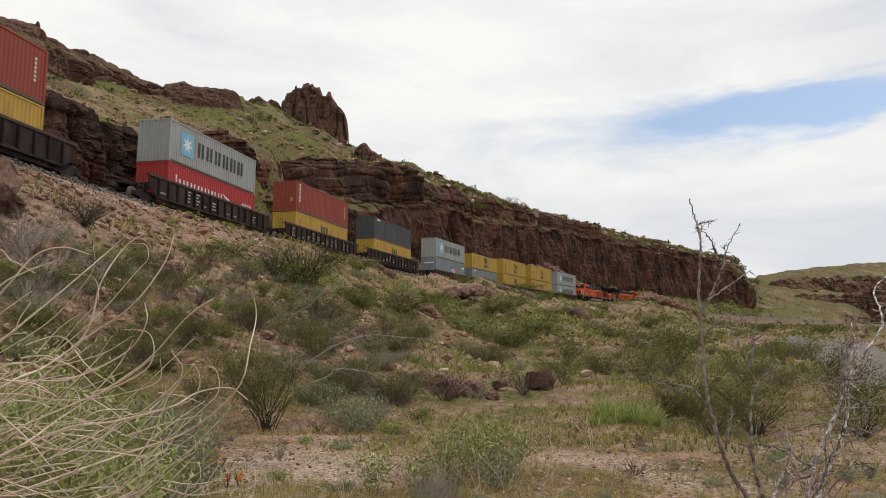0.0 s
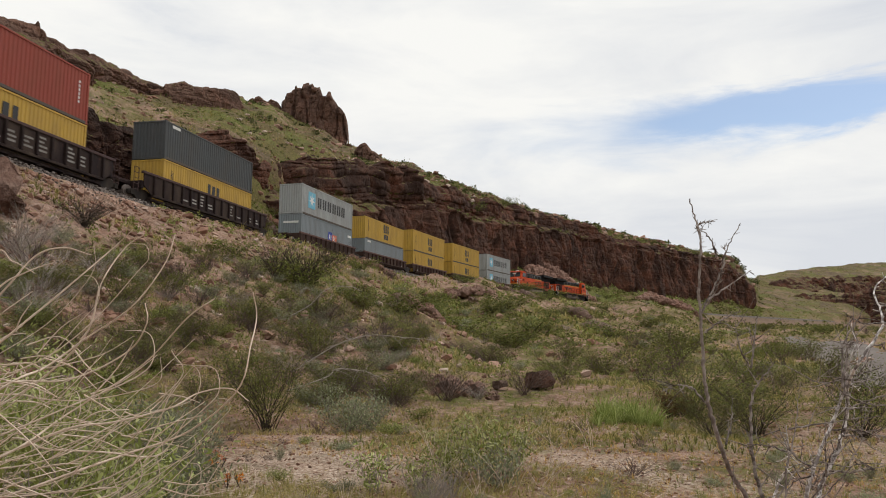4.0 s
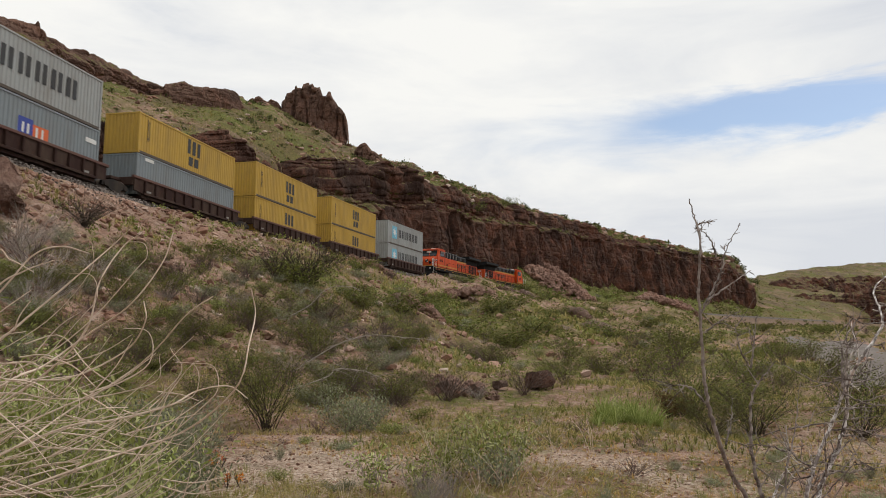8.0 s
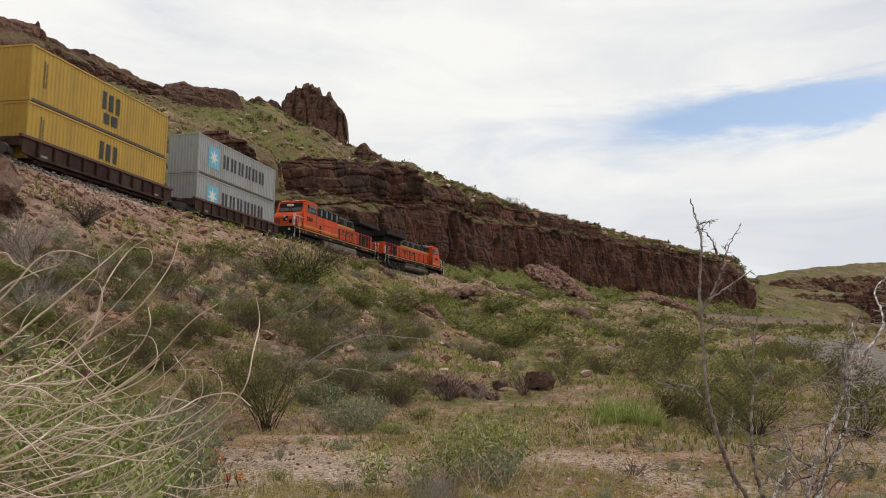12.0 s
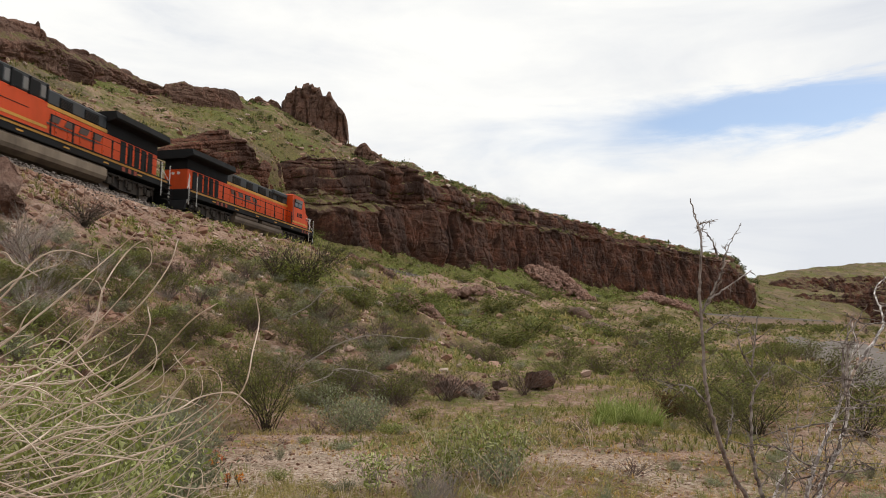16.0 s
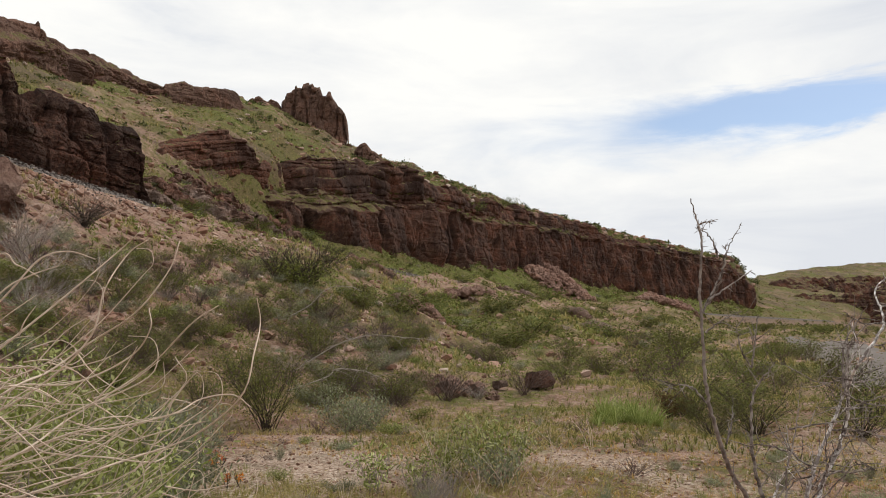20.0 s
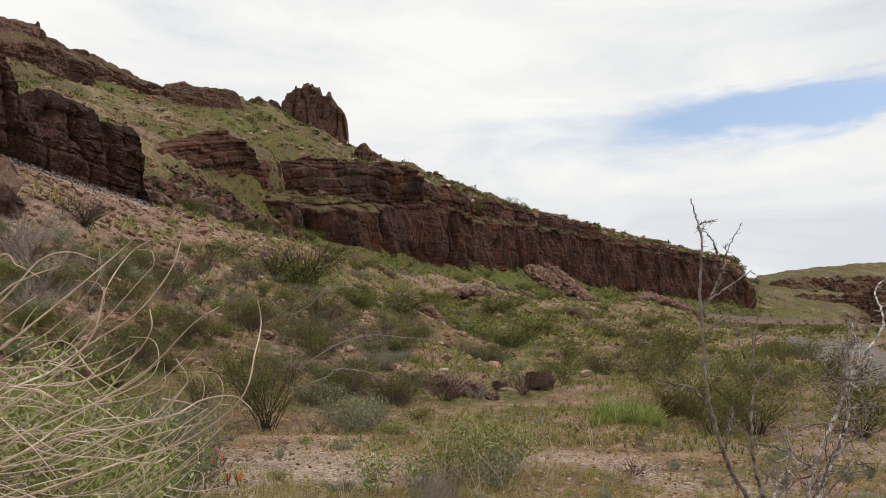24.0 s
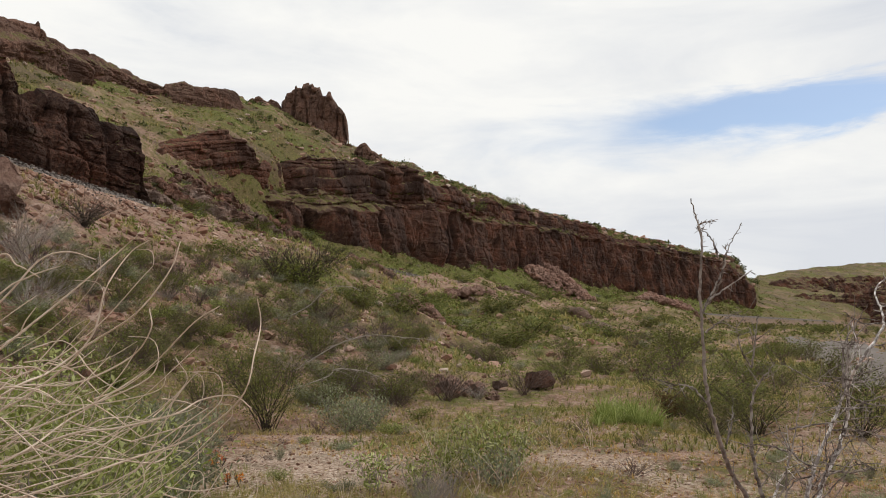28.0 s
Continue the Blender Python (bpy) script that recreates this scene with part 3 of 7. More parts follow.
    out = out - np.clip((v - 0.88) / 0.12, 0, 1) ** 2 * 0.9 * min(1, amp)
    if close:
        out = out - close * (np.clip(1 - u / 5.0, 0, 1) ** 2 + np.clip(1 - (u[-1] - u) / 5.0, 0, 1) ** 2)[None, :]
    V = np.stack([x + nx * out, y + ny * out, z], axis=-1)
    back = []
    for j, f in enumerate((0.04, 0.10, 0.18, 0.30, 0.45, 0.65, 1.0)):
        o = out[-1] - cap * f
        zc = z[-1] - 0.10 * cap * f + 0.35 * amp * vnoise(u / 1.1, j * 1.7, seed)
        back.append(np.stack([x + nx * o, y + ny * o, zc if j < 6 else z[-1] - 5], axis=-1))
    V = np.concatenate([V, np.array(back)])
    tone = np.concatenate([0.5 + (tone - 0.5) * (0.35 + 0.65 * mixb), np.repeat(tone[-1:], 7, axis=0)])
    # grass grows on what lies flat
    e1, e2 = V[1:, 1:] - V[:-1, :-1], V[1:, :-1] - V[:-1, 1:]
    nn = np.cross(e1, e2)
    up = abs(nn[..., 2]) / (np.linalg.norm(nn, axis=-1) + 1e-9)
    mid = V[:-1, :-1]
    need = np.full(up.shape, 1.04 - turf)
    if ledge:
        need[:nv - 1] -= 0.36 * on[:-1, :-1]
    need[nv - 1:] -= 0.05
    grassy = up + 0.22 * fbm(mid[..., 0] / 1.7, mid[..., 1] / 1.7, mid[..., 2] / 1.7, 3) > need if turf else up > 9
    root = tagged(new(name), label, "cliff")
    root.location = (float(x[nu // 2]), float(y[nu // 2]), float(zb[nu // 2]))
    cuts = np.linspace(0, nu - 1, pieces + 1).astype(int)
    for i, j in zip(cuts[:-1], cuts[1:]):
        me = grid_mesh("buttress", V[:, i:j + 1] - np.array(root.location), rock, False)
        me.materials.append(M_LEDGE)
        me.polygons.foreach_set("material_index", grassy[:, i:j].reshape(-1).astype(np.int32))
        at = me.attributes.new("bed", 'FLOAT', 'POINT')
        at.data.foreach_set("value", tone[:, i:j + 1].reshape(-1).astype(np.float32))
        part("buttress", me, rock, root)
    return root


# foot, top, ledge, step back at the ledge
CLIFF = [(-26.9, 96.8, 17.5, 21.1, 19.2, 3.5), (-25.2, 99.9, 17.4, 24.9, 19.5, 4.0), (-24.1, 102.0, 17.6, 26.4, 19.9, 4.0), (-20.4, 108.8, 18.0, 28.0, 20.6, 4.0), (-17.0, 115.5, 17.6, 29.8, 21.3, 4.0), (-13.1, 122.7, 17.5, 31.6, 22.4, 3.0), (-8.8, 131.0, 17.0, 33.1, 24.0, 1.2), (-3.8, 139.3, 16.7, 34.2, 26.4, 0.8),
         (-2.1, 142.3, 16.8, 32.8, 26.9, 1.4), (8.6, 164.0, 18.4, 34.1, 27.4, 2.2), (26.1, 197.0, 19.8, 36.4, 30.7, 1.8), (49.0, 232.0, 18.7, 38.1, 33.2, 1.2), (62.7, 250.0, 18.5, 35.9, 33.7, 0.8), (95.0, 288.0, 18.1, 36.7, 33.2, 1.0), (133.4, 326.3, 17.9, 35.5, 30.8, 1.0), (151.9, 345.0, 17.8, 28.4, 24.3, 1.0)]
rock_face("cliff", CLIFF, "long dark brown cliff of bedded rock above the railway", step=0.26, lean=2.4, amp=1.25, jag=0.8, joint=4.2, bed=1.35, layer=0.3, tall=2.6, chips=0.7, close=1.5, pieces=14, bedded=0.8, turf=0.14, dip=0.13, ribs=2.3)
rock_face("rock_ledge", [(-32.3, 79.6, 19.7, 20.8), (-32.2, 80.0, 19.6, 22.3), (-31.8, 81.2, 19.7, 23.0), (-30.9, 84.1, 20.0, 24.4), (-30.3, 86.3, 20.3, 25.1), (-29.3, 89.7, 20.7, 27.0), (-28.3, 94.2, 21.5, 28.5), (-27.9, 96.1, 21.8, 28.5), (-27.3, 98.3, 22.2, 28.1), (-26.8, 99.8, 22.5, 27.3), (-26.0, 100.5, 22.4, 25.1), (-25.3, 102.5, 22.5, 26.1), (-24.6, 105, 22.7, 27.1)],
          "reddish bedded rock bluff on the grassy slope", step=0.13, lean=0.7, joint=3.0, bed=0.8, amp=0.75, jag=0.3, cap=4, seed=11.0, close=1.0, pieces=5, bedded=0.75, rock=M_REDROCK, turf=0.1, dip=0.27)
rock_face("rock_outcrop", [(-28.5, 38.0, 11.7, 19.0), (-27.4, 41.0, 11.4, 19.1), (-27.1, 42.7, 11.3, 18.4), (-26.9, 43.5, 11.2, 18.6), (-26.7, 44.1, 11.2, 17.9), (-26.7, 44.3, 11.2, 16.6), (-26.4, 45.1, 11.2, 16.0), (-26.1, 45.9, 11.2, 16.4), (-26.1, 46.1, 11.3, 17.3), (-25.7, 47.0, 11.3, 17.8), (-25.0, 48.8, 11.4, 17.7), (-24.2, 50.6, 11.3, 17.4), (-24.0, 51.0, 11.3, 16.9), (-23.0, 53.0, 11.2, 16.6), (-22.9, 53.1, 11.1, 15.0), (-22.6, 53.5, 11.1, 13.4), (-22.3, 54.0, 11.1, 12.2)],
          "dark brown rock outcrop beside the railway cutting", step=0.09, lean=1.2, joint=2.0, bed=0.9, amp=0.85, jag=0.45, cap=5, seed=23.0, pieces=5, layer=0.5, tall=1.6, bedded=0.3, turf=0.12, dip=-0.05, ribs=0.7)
rock_face("rim_rock", [(-53.1, 74.4, 31.0, 34.8), (-58.1, 88.7, 36.6, 41.0), (-58.8, 91.3, 37.6, 42.4), (-58.8, 93.5, 38.4, 43.6), (-58.8, 97.2, 39.6, 45.3), (-57.2, 99.0, 39.8, 45.4), (-56.9, 99.1, 39.8, 44.6), (-56.4, 99.9, 39.9, 44.8), (-56.2, 102.5, 40.6, 44.7), (-55.9, 104.7, 41.0, 44.2), (-55.8, 105.4, 41.2, 43.8), (-55.9, 109.6, 42.3, 45.6), (-56.3, 117.0, 44.1, 47.9), (-57.9, 128.2, 47.0, 50.4), (-57.6, 135.7, 48.6, 51.2), (-54.0, 138.0, 48.0, 49.4)],
          "brown rim rock on the crest of the hill", step=0.19, lean=1.2, amp=0.9, joint=2.2, bed=1.1, jag=1.0, seed=31.0, pieces=6, bedded=0.35, rock=M_RIMROCK, turf=0.10, tier=(0.42, 2.2), ribs=0.7)
rock_face("rim_rock", [(-58.0, 134.0, 48.0, 48.6), (-55.0, 130.5, 46.4, 47.0), (-53.2, 128.5, 45.4, 46.8), (-52.6, 129.0, 45.5, 47.5), (-51.6, 129.9, 45.5, 47.9), (-50.2, 131.1, 45.7, 48.7), (-49.4, 131.9, 45.9, 49.0), (-48.8, 132.1, 45.8, 48.6), (-46.3, 132.9, 45.6, 48.6), (-43.0, 136.6, 46.2, 49.3), (-41.8, 141.1, 47.0, 50.6), (-41.7, 142.8, 47.3, 50.2), (-42.5, 147.5, 48.6, 50.3)],
          "low brown rim rock on the crest of the hill", step=0.16, lean=0.9, amp=0.6, joint=2.4, bed=0.8, jag=0.25, cap=6, seed=37.0, pieces=4, close=0.8, bedded=0.55, rock=M_RIMROCK, turf=0.15)
rock_face("rock_formation", [(-50.2, 172, 56.1, 58.1), (-48.8, 172, 55.8, 59.6), (-46.3, 172, 55.7, 60.2), (-45.1, 172, 55.6, 59.0), (-44.0, 172, 55.3, 58.8), (-43.2, 172, 55.1, 59.4), (-41.5, 172, 54.7, 58.5), (-40.0, 172.3, 53.8, 57.5)],
          "low broken rock beside the crown of the ridge", step=0.14, lean=0.6, joint=1.8, bed=1.2, amp=0.6, jag=0.3, cap=4, seed=45.0, close=1.0, pieces=2, rock=M_RIMROCK)
rock_face("rock_formation", [(-41.2, 172, 54.5, 58.9), (-39.9, 172, 54.2, 59.7), (-39.6, 172, 54.0, 61.0), (-38.4, 172, 53.8, 61.4), (-37.9, 172, 53.6, 62.7), (-37.2, 172, 53.5, 63.0), (-36.8, 172, 53.3, 62.3), (-35.8, 172, 53.0, 62.6), (-35.4, 172, 52.9, 63.5), (-34.2, 172, 52.6, 63.9), (-34.0, 172, 52.5, 63.2), (-33.1, 172, 52.2, 63.6), (-32.7, 172, 51.9, 62.5), (-31.4, 172, 51.6, 62.8), (-30.4, 172, 51.1, 60.0),
                             (-29.4, 172, 50.6, 59.7), (-29.0, 172, 50.4, 60.8), (-28.3, 172, 50.1, 60.9), (-27.9, 172, 49.9, 59.5), (-26.3, 172, 48.9, 57.2), (-25.0, 172, 48.2, 56.0), (-24.3, 172, 47.7, 54.9), (-23.9, 172, 47.1, 52.8), (-23.7, 172, 46.2, 50.0)],
          "jagged reddish-brown rock crown on the ridge", step=0.12, lean=0.6, joint=2.2, bed=2.8, amp=0.8, jag=0.22, cap=4, seed=43.0, close=0.5, pieces=5, layer=0.5, tall=2.0, rock=M_RIMROCK)
rock_face("rock_formation", [(-21.2, 160, 42.0, 43.0), (-19.5, 160, 42, 44.6), (-18.2, 160, 41.5, 45.0), (-16.8, 160, 41, 43.6), (-15.4, 160, 40.5, 42.6), (-13.0, 160, 40, 40.6)],
          "small brown rock knob on the ridge", step=0.14, lean=0.5, joint=1.6, bed=1.0, amp=0.5, jag=0.4, cap=3, seed=47.0, close=1.2, pieces=2, rock=M_RIMROCK)
rock_face("far_cliff", [(223.6, 470.0, 21.6, 30.0), (235.0, 474.0, 21.0, 37.0), (252.9, 480.0, 20.3, 41.6), (279.3, 480.0, 17.8, 41.0), (317.2, 480.0, 16.9, 42.1)],
          "distant dark cliff band on the far hill", step=0.7, lean=16.0, amp=2.6, joint=6.0, bed=4.0, jag=2.2, seed=41.0, pieces=4, bedded=0.4, turf=0.3)

rock_face("far_cliff", [(204.3, 430, 13.8, 17.1), (215.7, 436, 13.3, 24.3), (231.5, 440, 12.8, 27.4), (248.9, 440, 12.9, 26.1), (263.8, 436, 12.3, 30.2), (290.7, 430, 11.7, 31.4)],
          "distant reddish-brown rock slabs above the far cutting", step=0.7, lean=9.0, amp=2.2, joint=7.0, bed=3.0, jag=1.6, cap=14, seed=53.0, pieces=3, bedded=0.4, turf=0.3)

# ---------------------------------------------------------------- railway track
def build_track():
    s = np.arange(-115.0, 420.0, 0.5)
    prof = [(-5.0, -2.6), (-4.1, -1.5), (-3.3, -0.85), (-1.9, -0.22), (-1.6, -0.18), (1.6, -0.18), (2.0, -0.22), (3.8, -0.95)]
    V = np.array([[on_line(v, l, u) for l, u in prof] for v in s])
    V[..., 2] += 0.05 * vnoise(V[..., 0] * 2.1, V[..., 1] * 2.1, 3.0)
    V[:, :2, 2] += 0.12 * vnoise(V[:, :2, 0] * 0.9, V[:, :2, 1] * 0.9, 7.0)
    tagged(new("embankment", grid_mesh("embankment", V[:, :3], M_GROUND, True)), "reddish-brown earth shoulder of the railway", "embankment", kind="structure")
    tagged(new("ballast", grid_mesh("ballast", V[:, 2:], M_BALLAST, True)), "bed of grey crushed stone under the rails", "ballast", kind="structure")
    for side in (-0.76, 0.76):
        sec = [(-0.07, -0.16), (-0.02, -0.12), (-0.036, -0.01), (-0.03, 0.0), (0.03, 0.0), (0.036, -0.01), (0.02, -0.12), (0.07, -0.16)]
        R = np.array([[on_line(v, side + a, b) for a, b in sec] for v in s])
        tagged(new("rail", grid_mesh("rail", R, M_STEEL, False)), "worn steel rail on wooden sleepers", "rail", "rails of the railway")
    v, f = [], []
    for c in np.arange(-110.0, 415.0, 0.55):
        a, b = on_line(c - 0.11), on_line(c + 0.11)
        w = np.interp(c, S_AX, LYAW)
        n = np.array([-np.sin(w), np.cos(w), 0]) * 1.3
        k = len(v)
        for dz in (-0.26, -0.15):
            for p, sg in ((a, -1), (b, -1), (b, 1), (a, 1)):
                v.append(p + n * sg + np.array([0, 0, dz]))
        f += [tuple(k + i for i in q) for q in ((4, 5, 6, 7), (0, 1, 5, 4), (1, 2, 6, 5), (2, 3, 7, 6), (3, 0, 4, 7))]
    tagged(new("sleepers", mesh_from("sleepers", v, f, (M_SLEEPER,))), "dark wooden railway sleepers in the ballast", "sleepers", kind="stuff")


M_STEEL = mat_paint("worn steel", (0.16, 0.13, 0.115), 0.45, 0.3, 0.3)
M_SLEEPER = mat_paint("creosoted timber", (0.06, 0.045, 0.035), 0.9, 0.4, 0.0)
build_track()

# ---------------------------------------------------------------- the train
P_YELLOW = mat_paint("yellow container paint", (0.51, 0.315, 0.038), 0.55, 0.38, 0.16)
P_GREY = mat_paint("pale grey container paint", (0.345, 0.36, 0.355), 0.55, 0.42, 0.2, (0.19, 0.15, 0.115))
P_BLUEGREY = mat_paint("blue-grey container paint", (0.215, 0.248, 0.265), 0.55, 0.32, 0.14)
P_RUST = mat_paint("brick-red container paint", (0.285, 0.043, 0.022), 0.6, 0.25, 0.12)
P_RED = mat_paint("bright red container paint", (0.41, 0.018, 0.016), 0.5, 0.18, 0.08)
P_DARK = mat_paint("dark slate container paint", (0.056, 0.062, 0.065), 0.6, 0.2, 0.06)
P_BLACK = mat_paint("black marking paint", (0.025, 0.027, 0.03), 0.6, 0.1, 0.0)
P_WHITE = mat_paint("white marking paint", (0.75, 0.75, 0.73), 0.6, 0.2, 0.0)
P_STENCIL = mat_paint("faded white stencil paint", (0.34, 0.32, 0.30), 0.7, 0.75, 0.2, (0.07, 0.05, 0.045))
P_SKY = mat_paint("light blue marking paint", (0.16, 0.46, 0.62), 0.6, 0.15, 0.0)
P_BLUE = mat_paint("deep blue marking paint", (0.03, 0.06, 0.33), 0.6, 0.15, 0.0)
P_ORANGE = mat_paint("orange marking paint", (0.70, 0.13, 0.03), 0.6, 0.15, 0.0)
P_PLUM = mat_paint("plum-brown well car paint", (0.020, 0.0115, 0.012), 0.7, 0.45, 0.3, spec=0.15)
P_PLUMTOP = mat_paint("lighter plum paint", (0.075, 0.045, 0.045), 0.7, 0.45, 0.3, spec=0.15)
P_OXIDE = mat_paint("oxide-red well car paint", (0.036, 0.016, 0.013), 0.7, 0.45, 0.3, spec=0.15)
P_OXIDETOP = mat_paint("lighter oxide-red paint", (0.115, 0.045, 0.034), 0.7, 0.4, 0.3)
# bottom rail colour: grime plus the shade between stacked containers, painted in
P_GRIMESHADE = mat_paint("grimy and shaded container rail", (0.085, 0.068, 0.055), 0.75, 0.4, 0.3)
P_UNDER = mat_paint("sooty running gear", (0.028, 0.024, 0.022), 0.75, 0.4, 0.2, spec=0.15)
P_ROAD = mat_paint("dusty running gear", (0.045, 0.037, 0.031), 0.8, 0.7, 0.2, (0.03, 0.026, 0.023), spec=0.15)
L_ORANGE = mat_paint("locomotive orange", (0.60, 0.066, 0.007), 0.5, 0.45, 0.12, (0.26, 0.05, 0.014), spec=0.25)
L_BLACK = mat_paint("locomotive black", (0.010, 0.010, 0.011), 0.68, 0.22, 0.0, (0.05, 0.04, 0.032), spec=0.15)
L_SLATE = mat_paint("faded black hood paint", (0.034, 0.038, 0.043), 0.55, 0.3, 0.0, spec=0.3)
L_YELLOW = mat_paint("locomotive yellow stripe", (0.55, 0.27, 0.022), 0.5, 0.55, 0.1, (0.22, 0.10, 0.03))
L_TANK = mat_paint("dusty grey fuel tank", (0.20, 0.15, 0.105), 0.7, 0.8, 0.1, (0.05, 0.038, 0.028))
L_TANKDARK = mat_paint("sooty brown fuel tank", (0.13, 0.095, 0.07), 0.75, 0.6, 0.1, (0.05, 0.04, 0.032))
L_GREYPANEL = mat_paint("dusty grey panel", (0.17, 0.165, 0.16), 0.6, 0.5, 0.1)
L_DEEP = mat_paint("sooty deep orange", (0.25, 0.035, 0.012), 0.6, 0.5, 0.1, (0.07, 0.03, 0.02))
L_INK = mat_paint("faded black lettering", (0.045, 0.034, 0.03), 0.6, 0.6, 0.0, (0.20, 0.06, 0.025))
L_WHITE = mat_paint("white handrail paint", (0.72, 0.70, 0.66), 0.5, 0.3, 0.05)


def mat_glass():
    m, t, b = material("dark cab glass", 0.06)
    b.inputs["Base Color"].default_value = (0.02, 0.024, 0.028, 1)
    return m


L_GLASS = mat_glass()

CL, CW = 12.192, 2.438
_mesh = {}


def shared(key, make):
    """A mesh made once and used by all alike parts."""
    if key not in _mesh:
        d = make()
        if isinstance(d, bmesh.types.BMesh):
            me = bpy.data.meshes.new(key.split("/")[0])
            d.to_mesh(me)
            d.free()
            d = me
        _mesh[key] = d
    return _mesh[key]


def corrugated(length, z0, z1, pitch, depth):
    """A folded steel sheet in the x-z plane, its outer face towards -y."""
    n = int(round(length / pitch))
    p = length / n
    xs, ys = [-length / 2], [0.0]
    for i in range(n):
        a = -length / 2 + i * p
        xs += [a + 0.30 * p, a + 0.46 * p, a + 0.80 * p, a + 0.96 * p]
        ys += [0.0, depth, depth, 0.0]
    xs.append(length / 2), ys.append(0.0)
    V = np.zeros((2, len(xs), 3))
    V[:, :, 0], V[:, :, 1] = np.array(xs), np.array(ys)
    V[0, :, 2], V[1, :, 2] = z0, z1
    me = grid_mesh("panel", V, P_GREY, False)
    me.materials.clear()
    return me


def marks(rows, y):
    """Flat painted bars: (x0, x1, z0, z1)."""
    return boxes(*[(a, b, y - 0.006, y + 0.004, c, d) for a, b, c, d in rows])


def star_shape(cx, cz, r, y, points=7):
    bm = bmesh.new()
    ring = []
    for i in range(points * 2):
        a, q = math.pi * i / points + math.pi / 2, r if i % 2 == 0 else r * 0.36
        ring.append((cx + math.cos(a) * q, cz + math.sin(a) * q))
    return prism(bm, ring, y - 0.012, y - 0.004)


def container(paint, h, label, style=""):
    root = new("shipping_container")
    tagged(root, label, "container", "shipping containers on the train")
    hk = "%.2f" % h
    for y, turn in ((-CW / 2 + 0.02, 0), (CW / 2 - 0.02, 180)):
        part("side_panel", shared("panel/s" + hk, lambda: corrugated(CL - 0.2, 0.15, h - 0.1, 0.278, 0.036)), paint, root, m=pose(0, y, 0, 0, 0, turn))
    part("end_panel", shared("panel/e" + hk, lambda: corrugated(CW - 0.2, 0.15, h - 0.1, 0.25, 0.045)), paint, root, m=pose(-CL / 2 + 0.02, 0, 0, 0, 0, -90))

    def door():
        bm = box(bmesh.new(), -0.03, 0.03, -0.545, 0.545, 0.16, h - 0.12, 0.01)
        for z in (0.5, 0.95, 1.4, 1.85):
            box(bm, 0.03, 0.045, -0.48, 0.48, z, z + 0.3)
        return bm

    for y in (-0.55, 0.55):
        d = part("door", shared("door/" + hk, door), paint, root, m=pose(CL / 2 - 0.05, y, 0))
        for q in (-0.25, 0.25):
            part("lock_rod", shared("lock_rod/" + hk, lambda: cyl(bmesh.new(), (0.06, 0, 0.14), (0.06, 0, h - 0.1), 0.02, 6)), M_STEEL, d, m=pose(0, q, 0))
    part("roof", shared("roof", lambda: boxes((-CL / 2 + 0.05, CL / 2 - 0.05, -CW / 2 + 0.05, CW / 2 - 0.05, -0.06, -0.02), *[(-5.8 + 0.4 * i, -5.6 + 0.4 * i, -1.1, 1.1, -0.02, -0.004) for i in range(30)])), paint, root, m=pose(0, 0, h))
    part("floor", shared("floor", lambda: boxes((-CL / 2 + 0.05, CL / 2 - 0.05, -CW / 2 + 0.05, CW / 2 - 0.05, 0.1, 0.16))), M_SLEEPER, root)
    for y in (-1, 1):
        part("top_rail", shared("top_rail", lambda: boxes((-CL / 2 + 0.16, CL / 2 - 0.16, -0.035, 0.035, -0.11, -0.01), bevel=0.01)), paint, root, m=pose(0, y * (CW / 2 - 0.035), h))
        # the dark rail colour also paints the shadow line under each container
        part("bottom_rail", shared("bottom_rail", lambda: boxes((-CL / 2 + 0.16, CL / 2 - 0.16, -0.03, 0.03, 0.0, 0.16), bevel=0.01)), P_GRIMESHADE, root, m=pose(0, y * (CW / 2 - 0.03), 0))
        for x in (-1, 1):
            part("corner_post", shared("corner_post/" + hk, lambda: boxes((-0.08, 0.08, -0.08, 0.08, 0.1, h - 0.1), bevel=0.02)), paint, root, m=pose(x * (CL / 2 - 0.085), y * (CW / 2 - 0.085), 0))
            for z in (0.0, h - 0.118):
                part("corner_casting", shared("corner_casting", lambda: boxes((-0.089, 0.089, -0.081, 0.081, 0, 0.118), bevel=0.012)), paint, root, m=pose(x * (CL / 2 - 0.089), y * (CW / 2 - 0.081), z))
    for x in (-1, 1):
        part("end_beam", shared("end_beam", lambda: boxes((-0.06, 0.06, -1.05, 1.05, -0.12, -0.01), bevel=0.01)), paint, root, m=pose(x * (CL / 2 - 0.07), 0, h))
        part("end_beam", shared("end_sill", lambda: boxes((-0.06, 0.06, -1.05, 1.05, 0.0, 0.15), bevel=0.01)), paint, root, m=pose(x * (CL / 2 - 0.07), 0, 0))
    y = -CW / 2 + 0.015
    x0 = -CL / 2
    if style in ("word", "word_low"):
        part("logo_square", marks([(x0 + 1.35, x0 + 2.85, 0.75, 2.35)], y), P_SKY, root, "light blue painted square")
        part("logo_star", star_shape(x0 + 2.1, 1.55, 0.66, y), P_WHITE, root, "white painted star")
        rows = []
        for i in range(6):
            a = x0 + 3.45 + 1.15 * i
            rows += [(a, a + 0.30, 1.05, 2.1), (a + 0.50, a + 0.80, 1.05, 2.1)]
        for i in range(6):
            part("letter_bar", marks(rows[2 * i:2 * i + 2], y), P_BLACK, root, "dark grey painted bar")
